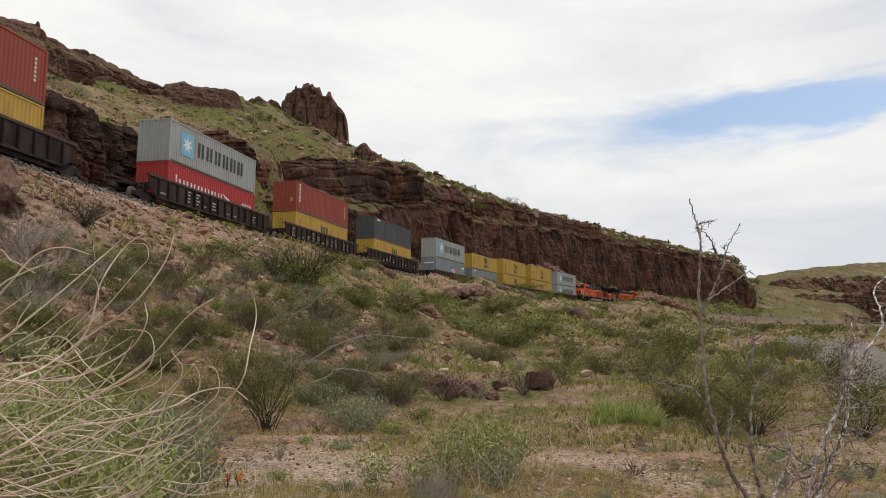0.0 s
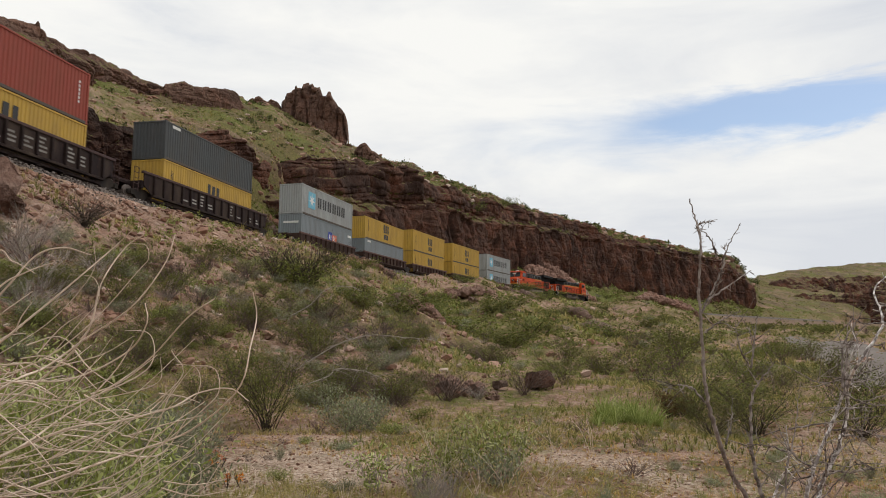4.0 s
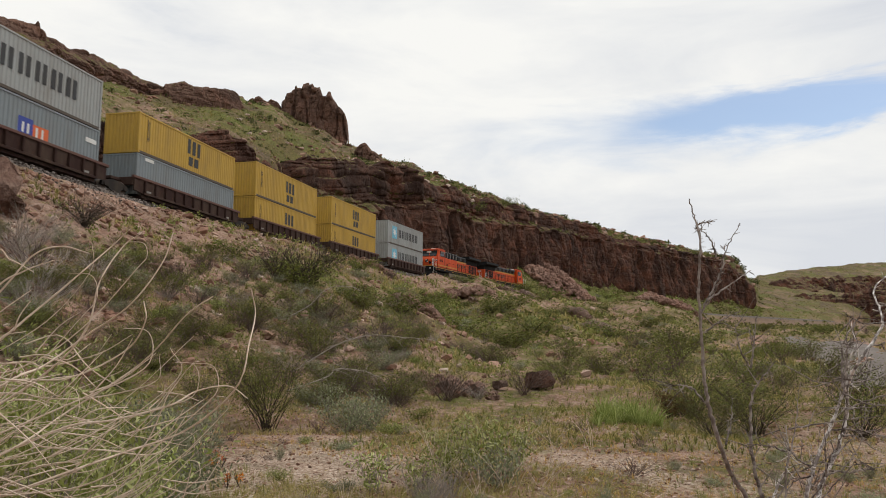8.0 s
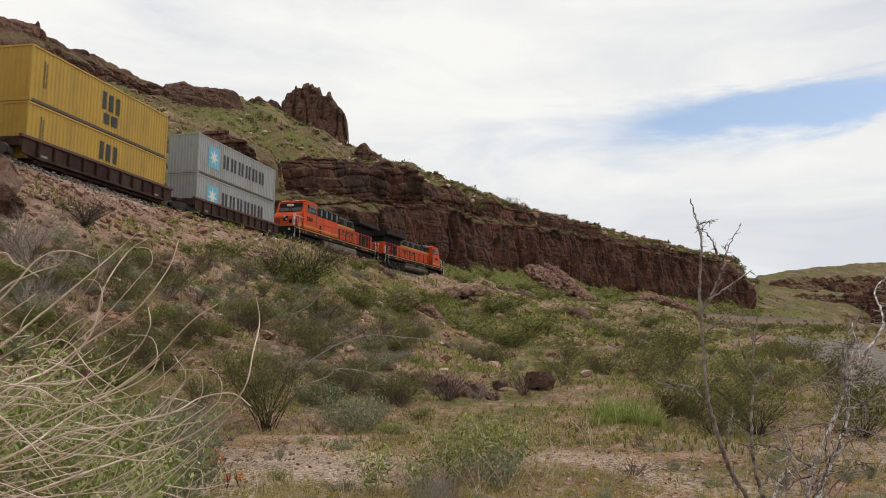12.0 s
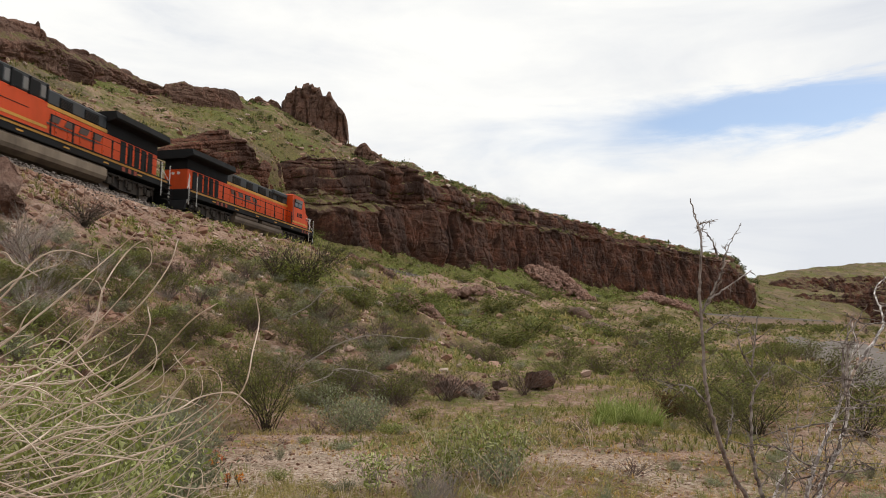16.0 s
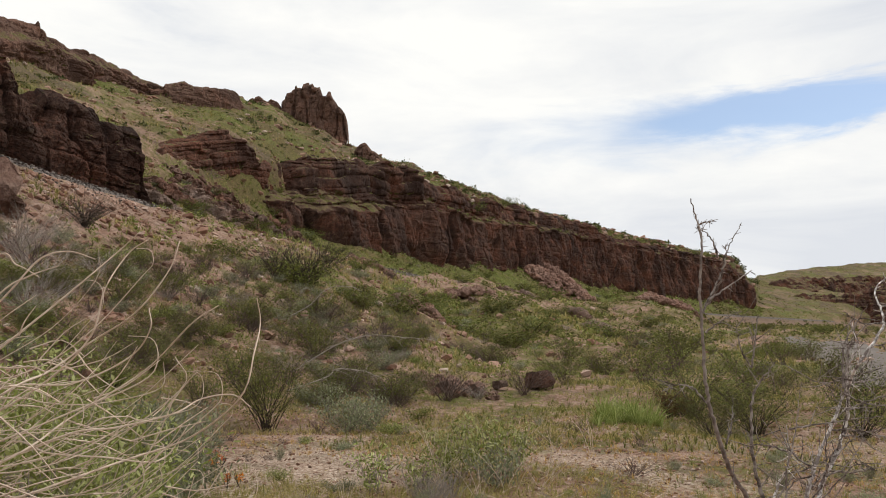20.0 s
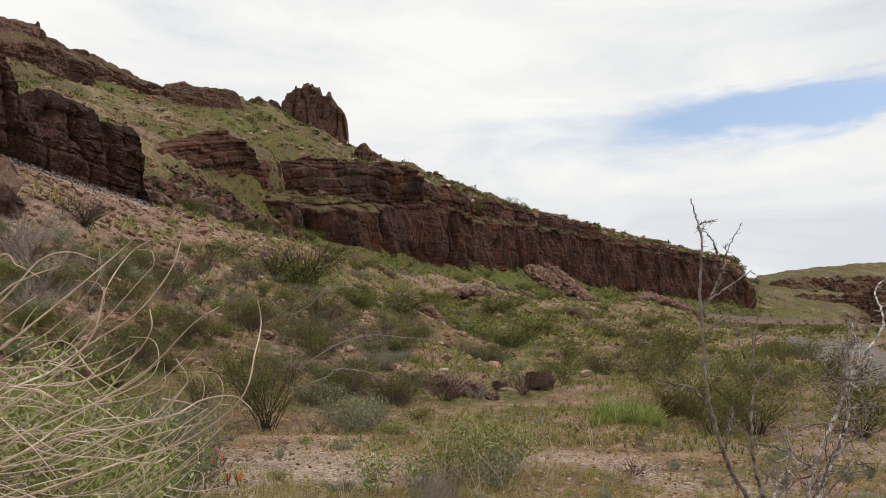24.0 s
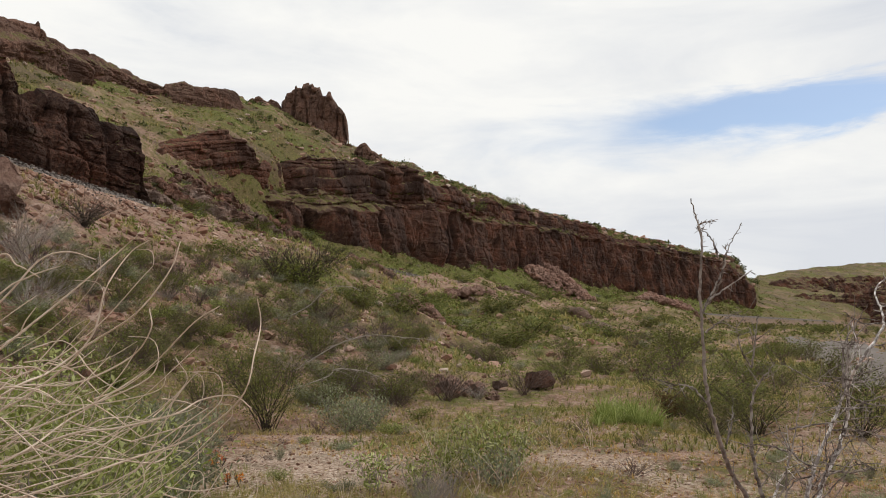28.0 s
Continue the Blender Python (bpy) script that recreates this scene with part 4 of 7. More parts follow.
    if style == "arch":
        c = x0 + 6.3
        for q in ((c - 0.8, c - 0.45, 1.32, 2.35), (c - 0.2, c + 0.2, 1.32, 2.3), (c + 0.45, c + 0.8, 1.3, 2.3)):
            part("logo_bar", marks([q], y), P_BLACK, root, "black painted bar")
        for q in ((c - 0.62, c - 0.1, 0.5, 1.12), (c + 0.1, c + 0.62, 0.5, 1.12)):
            part("logo_bar", marks([q], y), P_BLACK, root, "short black painted bar")
        part("marking", marks([(x0 + 0.9, x0 + 0.96, 0.9, 2.3), (x0 + 1.05, x0 + 1.1, 0.9, 2.2)], y), P_BLACK, root, "thin black upright marking")
    if style == "wide":
        for i in range(7):
            a = x0 + 0.9 + 0.92 * i
            part("letter_bar", marks([(a, a + 0.16, 1.1, 1.95 + (0.2 if i == 0 else 0)), (a + 0.42, a + 0.58, 1.1, 1.95)], y), P_WHITE, root, "white painted bar")
        bm = prism(bmesh.new(), [(x0 + 7.0, 2.05), (x0 + 8.0, 1.75), (x0 + 9.3, 1.0), (x0 + 8.4, 1.12), (x0 + 7.7, 1.6)], y - 0.008, y + 0.002)
        part("logo_pennant", bm, P_WHITE, root, "white painted pennant")
        for i in range(3):
            a = x0 + 10.1 + 0.55 * i
            part("letter_bar", marks([(a, a + 0.13, 1.1, 1.85), (a + 0.28, a + 0.41, 1.1, 1.85)], y), P_WHITE, root, "white painted bar")
    if style == "panel":
        part("logo_panel", marks([(x0 + 6.0, x0 + 7.0, 0.95, 1.95)], y), P_BLUE, root, "deep blue painted panel")
        part("logo_panel", marks([(x0 + 7.0, x0 + 8.1, 0.95, 1.75)], y), P_ORANGE, root, "orange painted panel")
        for q0, q1 in ((6.25, 1.2), (6.6, 1.2), (7.2, 1.15), (7.6, 1.15)):
            part("logo_mark", marks([(x0 + q0, x0 + q0 + 0.15, q1, q1 + 0.5)], y - 0.006), P_WHITE, root, "pale painted bar")
        part("marking", marks([(x0 + 11.0, x0 + 11.9, 2.0, 2.25)], y), P_WHITE, root, "white painted bar")
        part("marking", boxes((x0 - 0.004, x0 + 0.006, -0.9, 0.7, 2.0, 2.2)), P_WHITE, root, "white painted bar")
    if style == "upright":
        part("marking", marks([(x0 + 0.62, x0 + 0.86, 0.95 + 0.26 * i, 1.13 + 0.26 * i) for i in range(7)], y), P_WHITE, root, "white painted bars one over another")
        part("marking", marks([(x0 + 11.3, x0 + 11.42, 1.0 + 0.22 * i, 1.14 + 0.22 * i) for i in range(6)], y), P_WHITE, root, "white painted bars one over another")
        part("marking", boxes((x0 - 0.004, x0 + 0.006, -0.85, -0.55, 0.95, 1.3)), P_YELLOW, root, "yellow painted square")
    if style == "plain":
        part("marking", marks([(x0 + 0.8, x0 + 1.7, 2.25, 2.45)], y), P_WHITE, root, "small white painted bar")
    return root


def truck_frame(base, axles, r):
    """Both side frames and the bolster of a truck."""
    bm = bmesh.new()
    h = base / 2
    for y in (-1.0, 1.0):
        out = [(-h - 0.28, r + 0.12), (-h - 0.28, r - 0.12), (-h + 0.25, r - 0.12), (-h * 0.45, r - 0.32), (h * 0.45, r - 0.32), (h - 0.25, r - 0.12), (h + 0.28, r - 0.12), (h + 0.28, r + 0.12), (h * 0.4, r + 0.34), (-h * 0.4, r + 0.34)]
        prism(bm, out, y - 0.09, y + 0.09)
        for x in axles:
            cyl(bm, (x, y - 0.14, r), (x, y + 0.14, r), 0.15, 10)
        for x in (-0.15, 0.0, 0.15):
            cyl(bm, (x * 2, y - 0.02, r - 0.25), (x * 2, y - 0.02, r + 0.15), 0.07, 8)
    box(bm, -0.25, 0.25, -1.0, 1.0, r - 0.05, r + 0.25)
    return bm


def spring_gear(r):
    """Springs, axle boxes and brake gear on both faces of a six-wheel truck."""
    bm = bmesh.new()
    for y in (-1.0, 1.0):
        for x in (-1.98, 0.0, 1.98):
            box(bm, x - 0.2, x + 0.2, y * 1.14 - 0.06, y * 1.14 + 0.06, r - 0.2, r + 0.22, 0.03)
            for d in (-0.36, 0.36):
                cyl(bm, (x + d, y * 1.12, r - 0.06), (x + d, y * 1.12, r + 0.34), 0.09, 8)
        for x in (-1.0, 1.0):
            cyl(bm, (x - 0.25, y * 1.16, r + 0.3), (x + 0.25, y * 1.16, r + 0.3), 0.11, 10)
            box(bm, x - 0.06, x + 0.06, y * 1.16 - 0.03, y * 1.16 + 0.03, r - 0.35, r + 0.25)
        box(bm, -2.7, 2.7, y * 1.1 - 0.05, y * 1.1 + 0.05, r + 0.36, r + 0.5, 0.02)
    return bm


def wheelset(r):
    bm = bmesh.new()
    cyl(bm, (0, -0.9, 0), (0, 0.9, 0), 0.08, 8)
    for y in (-1, 1):
        cyl(bm, (0, y * 0.70, 0), (0, y * 0.83, 0), r, 20)
        cyl(bm, (0, y * 0.68, 0), (0, y * 0.70, 0), r + 0.025, 20)
        for k in range(6):
            a = k * math.pi / 3
            cyl(bm, (math.cos(a) * r * 0.6, y * 0.80, math.sin(a) * r * 0.6), (math.cos(a) * r * 0.6, y * 0.845, math.sin(a) * r * 0.6), 0.05, 6)
    return bm


WHEELS = []      # (wheelset, place in its truck, radius)


def truck(parent, x, axles, r, key):
    tr = part("truck", shared("truck/" + key, lambda: truck_frame(axles[-1] - axles[0], axles, r)), P_UNDER, parent, m=pose(x, 0, 0))
    for a in axles:
        w = part("wheelset", shared("wheelset/" + key, lambda: wheelset(r)), M_STEEL, tr, "dark steel wheels on their axle", m=pose(a, 0, r))
        WHEELS.append((w, a, r))
    return tr


def coupler(parent, x, sign):
    bm = boxes((min(x, x + sign * 0.55), max(x, x + sign * 0.55), -0.12, 0.12, 0.72, 0.95), (min(x + sign * 0.4, x + sign * 0.75), max(x + sign * 0.4, x + sign * 0.75), -0.2, 0.16, 0.68, 1.0), bevel=0.03)
    part("coupler", bm, P_UNDER, parent)


def well_car(single, half, first=False, last=False):
    """A low car in which the containers sit; half is half its length between couplings."""
    root = new("well_car")
    tagged(root, "dark plum single well car with white stencils" if single else "oxide-red articulated well car unit", "rail car", "well cars of the train")
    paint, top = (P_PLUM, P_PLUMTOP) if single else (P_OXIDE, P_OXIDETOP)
    zt, zb, hw = (1.72, 0.42, 8.35) if single else (1.22, 0.36, 6.55)
    for y in (-1, 1):
        yy = y * 1.36
        out = [(-hw, zt), (-hw, zt - 0.75), (-hw + 0.9, zb), (hw - 0.9, zb), (hw, zt - 0.75), (hw, zt)]
        ss = part("side_sill", prism(bmesh.new(), out, yy - 0.03, yy + 0.03), paint, root)
        # the top chord takes a lighter tone than the sill below it
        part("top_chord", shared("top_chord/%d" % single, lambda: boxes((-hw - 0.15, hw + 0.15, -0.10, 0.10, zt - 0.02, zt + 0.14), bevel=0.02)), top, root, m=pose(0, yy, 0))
        part("bottom_chord", shared("bottom_chord/%d" % single, lambda: boxes((-hw + 0.9, hw - 0.9, -0.12, 0.12, zb - 0.05, zb + 0.1), bevel=0.02)), paint, root, m=pose(0, yy, 0))
        n = 15 if single else 11
        for i in range(n):
            x = -hw + 1.0 + (2 * hw - 2.0) * i / (n - 1)
            part("rib", shared("rib/%d" % single, lambda: boxes((-0.07, 0.07, -0.09, 0.09, zb + 0.1, zt - 0.02), bevel=0.02)), paint, ss, m=pose(x, yy + y * 0.07, 0))
        if single:
            step = (2 * hw - 2.0) / (n - 1)
            for i in range(n - 1):
                if rng.random() < 0.62:
                    x = -hw + 1.0 + step * i + 0.2
                    rows = [(x, x + 0.3 + 0.35 * rng.random(), zb + 0.35 + 0.22 * k, zb + 0.45 + 0.22 * k) for k in range(int(1 + rng.integers(0, 4)))]
                    part("stencil", marks([(q[0], min(q[1], x + step - 0.4), q[2], q[3]) for q in rows], yy + y * 0.036), P_STENCIL, ss, "faded white stencilled bars")
        else:
            for x in (-5.3, 4.6):
                part("stencil", marks([(x, x + 0.45, 0.5, 0.62), (x + 0.05, x + 0.35, 0.3, 0.4)], yy + y * 0.036), P_STENCIL, ss, "faded white stencilled bars")
    part("well_floor", boxes((-hw + 0.9, hw - 0.9, -1.3, 1.3, 0.14, 0.27), *[(-hw + 1.2 + 1.9 * i, -hw + 1.5 + 1.9 * i, -1.3, 1.3, 0.08, 0.29) for i in range(int((2 * hw - 2.4) / 1.9))]), paint, root)
    for s in (-1, 1):
        a, b = sorted((s * (hw - 0.1), s * (half - 0.35)))
        part("end_platform", boxes((a, b, -0.5, 0.5, 0.98, 1.18), (s * hw - 0.12, s * hw + 0.12, -1.33, 1.33, 0.75, 1.25), bevel=0.03), paint, root)
        part("bolster", boxes((s * (half - 1.9) - 0.35, s * (half - 1.9) + 0.35, -1.3, 1.3, 0.92, 1.2), bevel=0.04), paint, root)
        if single or (first and s > 0) or (last and s < 0):
            truck(root, s * (half - 1.75), (-0.89, 0.89), 0.42, "car")
            coupler(root, s * (half - 0.45), s)
        if not single and s < 0 and not last:
            truck(root, -half, (-0.89, 0.89), 0.42, "car")
        if single:
            for y in (-1.25, 1.25):
                bm = bmesh.new()
                cyl(bm, (s * (hw + 0.35), y, 0.5), (s * (hw + 0.35), y, 2.0), 0.025, 6)
                cyl(bm, (s * (hw + 0.8), y, 0.5), (s * (hw + 0.8), y, 2.0), 0.025, 6)
                for z in (0.6, 0.95, 1.3, 1.65, 2.0):
                    cyl(bm, (s * (hw + 0.35), y, z), (s * (hw + 0.8), y, z), 0.02, 6)
                part("ladder", bm, top, root, "lighter plum steel ladder")
            bm = bmesh.new()
            cyl(bm, (s * (hw + 0.7), 0.55, 1.18), (s * (hw + 0.7), 0.55, 2.05), 0.03, 6)
            cyl(bm, (s * (hw + 0.66), 0.55, 1.95), (s * (hw + 0.74), 0.55, 1.95), 0.28, 14)
            part("brake_stand", bm, P_UNDER, root)
    return root


def locomotive(label, wide, tank):
    """A wide-cab road locomotive; its nose points to -x, its full-width cabinets on the side wide."""
    root = new("locomotive")
    tagged(root, label, "locomotive", "locomotives at the end of the train")
    part("underframe", boxes((-10.45, 10.45, -1.45, 1.45, 1.2, 1.68), (-10.6, -10.3, -1.5, 1.5, 0.95, 1.72), (10.3, 10.6, -1.5, 1.5, 0.95, 1.72), bevel=0.03), L_BLACK, root)
    for y in (-1, 1):
        part("stripe", boxes((-10.3, 10.3, y * 1.462 - 0.012, y * 1.462 + 0.012, 1.56, 1.68)), L_YELLOW, root, "yellow painted stripe")
        part("walkway", boxes((-10.4, 10.4, min(y * 0.9, y * 1.52), max(y * 0.9, y * 1.52), 1.68, 1.74)), L_BLACK, root)
        part("stencil", marks([(-6.2 + 3.3 * i, -5.75 + 3.3 * i, 1.34, 1.42) for i in range(5)], y * 1.46), L_YELLOW, root, "small yellow bars")
    # hood
    part("hood", boxes((-5.9, 9.9, -0.92, 0.92, 1.74, 3.30), bevel=0.04), L_ORANGE, root, "orange lower hood")
    part("hood_stripe", boxes((-5.9, 4.6, -0.93, 0.93, 3.304, 3.50)), L_YELLOW, root, "yellow stripe along the hood")
    part("upper_hood", boxes((-5.9, 4.6, -0.90, 0.90, 3.504, 4.30), bevel=0.08), L_SLATE, root, "faded black upper hood")
    part("radiator_core", boxes((4.6, 9.9, -0.90, 0.90, 3.304, 4.2)), L_BLACK, root, "black radiator louvres")
    # full-width cabinets behind the cab, on one side
    ya, yb = sorted((wide * 0.95, wide * 1.44))
    part("side_cabinet", boxes((-5.895, -0.9, ya, yb, 1.74, 3.34), bevel=0.03), L_ORANGE, root, "orange full-width cabinet")
    part("cabinet_stripe", boxes((-5.89, -0.9, wide * 1.445 - 0.01, wide * 1.445 + 0.01, 1.95, 2.1)), L_YELLOW, root, "yellow stripe")
    part("cabinet_top", boxes((-5.895, -0.9, ya, yb, 3.345, 4.22), bevel=0.06), L_SLATE, root, "faded black cabinet top")
    for i in range(4):
        x = -5.75 + 1.2 * i
        part("cabinet_screen", boxes((x, x + 0.62, wide * 1.442 - 0.012, wide * 1.442 + 0.012, 3.42, 4.12)), L_BLACK, root, "black screened opening")
        part("cabinet_panel", boxes((x + 0.70, x + 1.04, wide * 1.444 - 0.012, wide * 1.444 + 0.012, 3.46, 4.06), bevel=0.008), L_GREYPANEL, root, "dusty grey panel")
        part("cabinet_rib", boxes((x + 1.06, x + 1.16, wide * 1.47 - 0.05, wide * 1.47 + 0.05, 3.30, 4.2), bevel=0.01), L_BLACK, root)
    part("cabinet_edge", boxes((-5.89, -0.9, wide * 1.40 - 0.03, wide * 1.40 + 0.03, 4.222, 4.26)), L_GREYPANEL, root, "dusty roof edge")
    part("cabinet_seam", boxes((-4.6, -2.2, wide * 1.446 - 0.004, wide * 1.446 + 0.004, 2.62, 2.66)), L_BLACK, root)
    part("cabinet_door", boxes((-5.3, -4.9, wide * 1.446 - 0.008, wide * 1.446 + 0.008, 1.8, 2.5)), L_BLACK, root, "small dark door")
    for i in range(15):
        x = -5.6 + 0.98 * i
        for y in (-1, 1):
            dr = part("hood_door", shared("hood_door", lambda: boxes((0.03, 0.92, -0.02, 0.02, 1.86, 3.2), bevel=0.012)), L_ORANGE, root, m=pose(x, y * 0.93, 0))
            part("latch", shared("latch", lambda: boxes((0.10, 0.14, -0.03, 0.03, 2.1, 2.2))), L_BLACK, dr)
    for x, w in ((-4.9, 1.1), (-3.1, 0.8), (-1.7, 1.3), (0.6, 1.0), (2.6, 1.2)):
        for y in (-1, 1):
            g = part("grille", boxes((x, x + w, y * 0.91 - 0.03, y * 0.91 + 0.03, 3.55, 4.1), bevel=0.01), L_BLACK, root)
            part("slats", boxes(*[(x + 0.05, x + w - 0.05, y * 0.945 - 0.012, y * 0.945 + 0.012, 3.6 + 0.075 * k, 3.63 + 0.075 * k) for k in range(6)]), P_UNDER, g)
    for i in range(5):
        x = 5.9 + 0.72 * i
        for y in (-1, 1):
            part("radiator_screen", boxes((x, x + 0.52, y * 0.948 - 0.02, y * 0.948 + 0.02, 1.95, 3.22)), L_BLACK, root, "black louvred screen")
    part("exhaust_stack", boxes((1.2, 2.4, -0.35, 0.35, 4.25, 4.5), bevel=0.05), L_BLACK, root)
    part("brake_box", boxes((-5.6, -2.9, -1.1, 1.1, 3.95, 4.40), bevel=0.12), L_SLATE, root, "black dynamic brake housing")
    # radiator wings
    bm = bmesh.new()
    prof = [(-1.5, 4.12), (-1.58, 4.22), (-1.5, 4.60), (1.5, 4.60), (1.58, 4.22), (1.5, 4.12), (0.9, 3.98), (-0.9, 3.98)]
    a = [bm.verts.new((4.5, y, z)) for y, z in prof]
    b = [bm.verts.new((10.3, y, z)) for y, z in prof]
    bm.faces.new(a), bm.faces.new(b[::-1])
    for i in range(8):
        bm.faces.new((a[(i + 1) % 8], a[i], b[i], b[(i + 1) % 8]))
    bmesh.ops.recalc_face_normals(bm, faces=bm.faces[:])
    part("radiator_housing", bm, L_BLACK, root, "wide black radiator housing")
    for i in range(4):
        part("radiator_fan", cyl(bmesh.new(), (5.9 + 1.1 * i, 0, 4.58), (5.9 + 1.1 * i, 0, 4.66), 0.5, 18), P_UNDER, root)
    # cab and nose
    part("cab", prism(bmesh.new(), [(-8.75, 1.74), (-8.75, 3.25), (-8.35, 4.28), (-8.1, 4.42), (-5.9, 4.42), (-5.9, 1.74)], -1.46, 1.46), L_ORANGE, root, "orange wide cab")
    part("cab_roof", prism(bmesh.new(), [(-8.3, 4.425), (-8.0, 4.56), (-6.1, 4.58), (-5.8, 4.425)], -1.3, 1.3), L_ORANGE, root)
    part("nose", prism(bmesh.new(), [(-9.55, 1.74), (-9.55, 2.78), (-9.35, 3.04), (-8.76, 3.30), (-8.76, 1.74)], -1.34, 1.34), L_ORANGE, root, "orange short nose")
    for y in (-0.62, 0.62):
        part("window_surround", prism(bmesh.new(), [(-8.745, 3.36), (-8.735, 3.345), (-8.415, 4.24), (-8.43, 4.25)], y - 0.58, y + 0.58), L_BLACK, root)
        w = part("windshield", prism(bmesh.new(), [(-8.73, 3.42), (-8.70, 3.40), (-8.40, 4.18), (-8.44, 4.2)], y - 0.52, y + 0.52), L_GLASS, root, "dark windshield pane")
    for y in (-1, 1):
        part("window_surround", boxes((-7.95, -6.25, y * 1.462 - 0.008, y * 1.462 + 0.008, 3.38, 4.14)), L_BLACK, root)
        for x in (-7.85, -7.05):
            part("side_window", boxes((x, x + 0.68, y * 1.468 - 0.014, y * 1.468 + 0.014, 3.45, 3.92), bevel=0.006), L_GLASS, root, "dark cab side window")
        part("window_awning", prism(bmesh.new(), [(-7.9, 4.14), (-6.35, 4.14), (-6.35, 4.11), (-7.9, 4.11)], *sorted((y * 1.46, y * 1.60))), L_GREYPANEL, root, "grey sun awning")
        part("window_shade", boxes((-7.86, -6.40, y * 1.56 - 0.01, y * 1.56 + 0.01, 3.88, 4.11)), L_GREYPANEL, root, "grey sun shade")
        part("cab_door", boxes((-6.2, -5.93, y * 1.463 - 0.008, y * 1.463 + 0.008, 1.9, 4.0)), L_DEEP, root, "darker orange door recess")
        part("cab_edge", boxes((-8.1, -5.92, y * 1.44 - 0.04, y * 1.44 + 0.04, 4.40, 4.45)), L_ORANGE, root)
        part("number_bars", marks([(-8.0 + 0.3 * i, -7.8 + 0.3 * i, 2.55, 2.95) for i in range(4)], y * 1.464), L_BLACK, root, "dark painted bars")
        part("hood_stripe", boxes((-8.7, -5.95, y * 1.465 - 0.01, y * 1.465 + 0.01, 1.95, 2.1)), L_YELLOW, root, "yellow stripe")
        part("nose_stripe", boxes((-9.5, -8.78, y * 1.345 - 0.01, y * 1.345 + 0.01, 1.95, 2.1)), L_YELLOW, root, "yellow stripe")
        for i in range(4):
            a = -0.2 + 1.15 * i
            part("letter_bar", prism(bmesh.new(), [(a, 2.62), (a + 0.72, 2.62), (a + 0.92, 2.98), (a + 0.2, 2.98)], y * 0.972 - 0.006, y * 0.972 + 0.006), L_INK, root, "faded dark slanted block")
        part("logo_line", prism(bmesh.new(), [(-1.0, 2.42), (3.6, 2.42), (4.2, 2.50), (-0.6, 2.52)], y * 0.972 - 0.006, y * 0.972 + 0.006), L_INK, root, "faded dark long thin bar")
        part("nose_logo", prism(bmesh.new(), [(-9.5, 2.52), (-8.95, 2.58), (-8.8, 2.74), (-9.3, 2.66)], y * 1.348 - 0.006, y * 1.348 + 0.006), L_INK, root, "dark painted sweep")
        part("nose_rail", cyl(cyl(bmesh.new(), (-10.25, y * 1.36, 2.95), (-9.9, y * 1.42, 2.55), 0.02, 6), (-9.9, y * 1.42, 2.55), (-9.75, y * 1.46, 1.55), 0.02, 6), L_WHITE, root, "white bent handrail")
        part("sill_plates", marks([(-9.4 + 0.55 * i, -9.15 + 0.55 * i, 1.25, 1.5) for i in range(3)] + [(5.4 + 0.6 * i, 5.7 + 0.6 * i, 1.25, 1.5) for i in range(3)], y * 1.47), L_DEEP, root, "rusty sill plates")
    for y in (-0.22, 0.22):
        part("headlight", cyl(bmesh.new(), (-9.60, y * 0.45, 2.62 + y * 0.6), (-9.55, y * 0.45, 2.62 + y * 0.6), 0.085, 12), L_WHITE, root, "round headlight")
        part("ditch_light", cyl(bmesh.new(), (-10.64, y * 4.5, 1.4), (-10.58, y * 4.5, 1.4), 0.1, 12), L_WHITE, root, "round ditch light")
        part("tail_light", cyl(bmesh.new(), (9.9, y, 3.0), (9.96, y, 3.0), 0.1, 12), L_WHITE, root, "round rear light")
    part("headlight_box", boxes((-9.575, -9.54, -0.24, 0.24, 2.36, 2.80), bevel=0.01), L_BLACK, root, "black headlight surround")
    part("nose_door", boxes((-9.562, -9.546, 0.55, 1.15, 1.8, 2.62)), L_DEEP, root, "darker orange nose door")
    for q in ((-1.1, -0.8), (-0.68, -0.36)):
        part("nose_mark", boxes((-9.562, -9.552, q[0], q[1], 2.15, 2.5)), L_BLACK, root, "dark painted bar")
    part("nose_stripe", boxes((-9.562, -9.55, -1.0, 1.0, 1.8, 1.95)), L_YELLOW, root, "yellow stripe")
    part("number_board", boxes((-8.75, -8.70, -0.35, 0.35, 3.9, 4.1)), L_WHITE, root, "pale number board")
    part("plow", prism(bmesh.new(), [(-10.6, 0.95), (-11.0, 0.18), (-10.75, 0.18), (-10.4, 0.95)], -1.4, 1.4), L_BLACK, root)
    part("plow", prism(bmesh.new(), [(10.6, 0.95), (10.9, 0.25), (10.65, 0.25), (10.4, 0.95)], -1.4, 1.4), L_BLACK, root)
    for s in (-1, 1):
        coupler(root, s * 10.5, s)
        for y in (-1, 1):
            bm = bmesh.new()
            for k in range(4):
                x = s * 10.05
                box(bm, x - 0.4, x + 0.4, y * 1.5 - 0.22, y * 1.5 + 0.05 * 0, 0.4 + 0.33 * k, 0.44 + 0.33 * k)
            part("step_well", bm, L_BLACK, root)
            bm = bmesh.new()
            for x in (s * 10.5, s * 9.55):
                cyl(bm, (x, y * 1.5, 0.6), (x, y * 1.5, 2.75), 0.03, 6)
            part("grab_rail", bm, L_WHITE, root, "white painted grab rails")
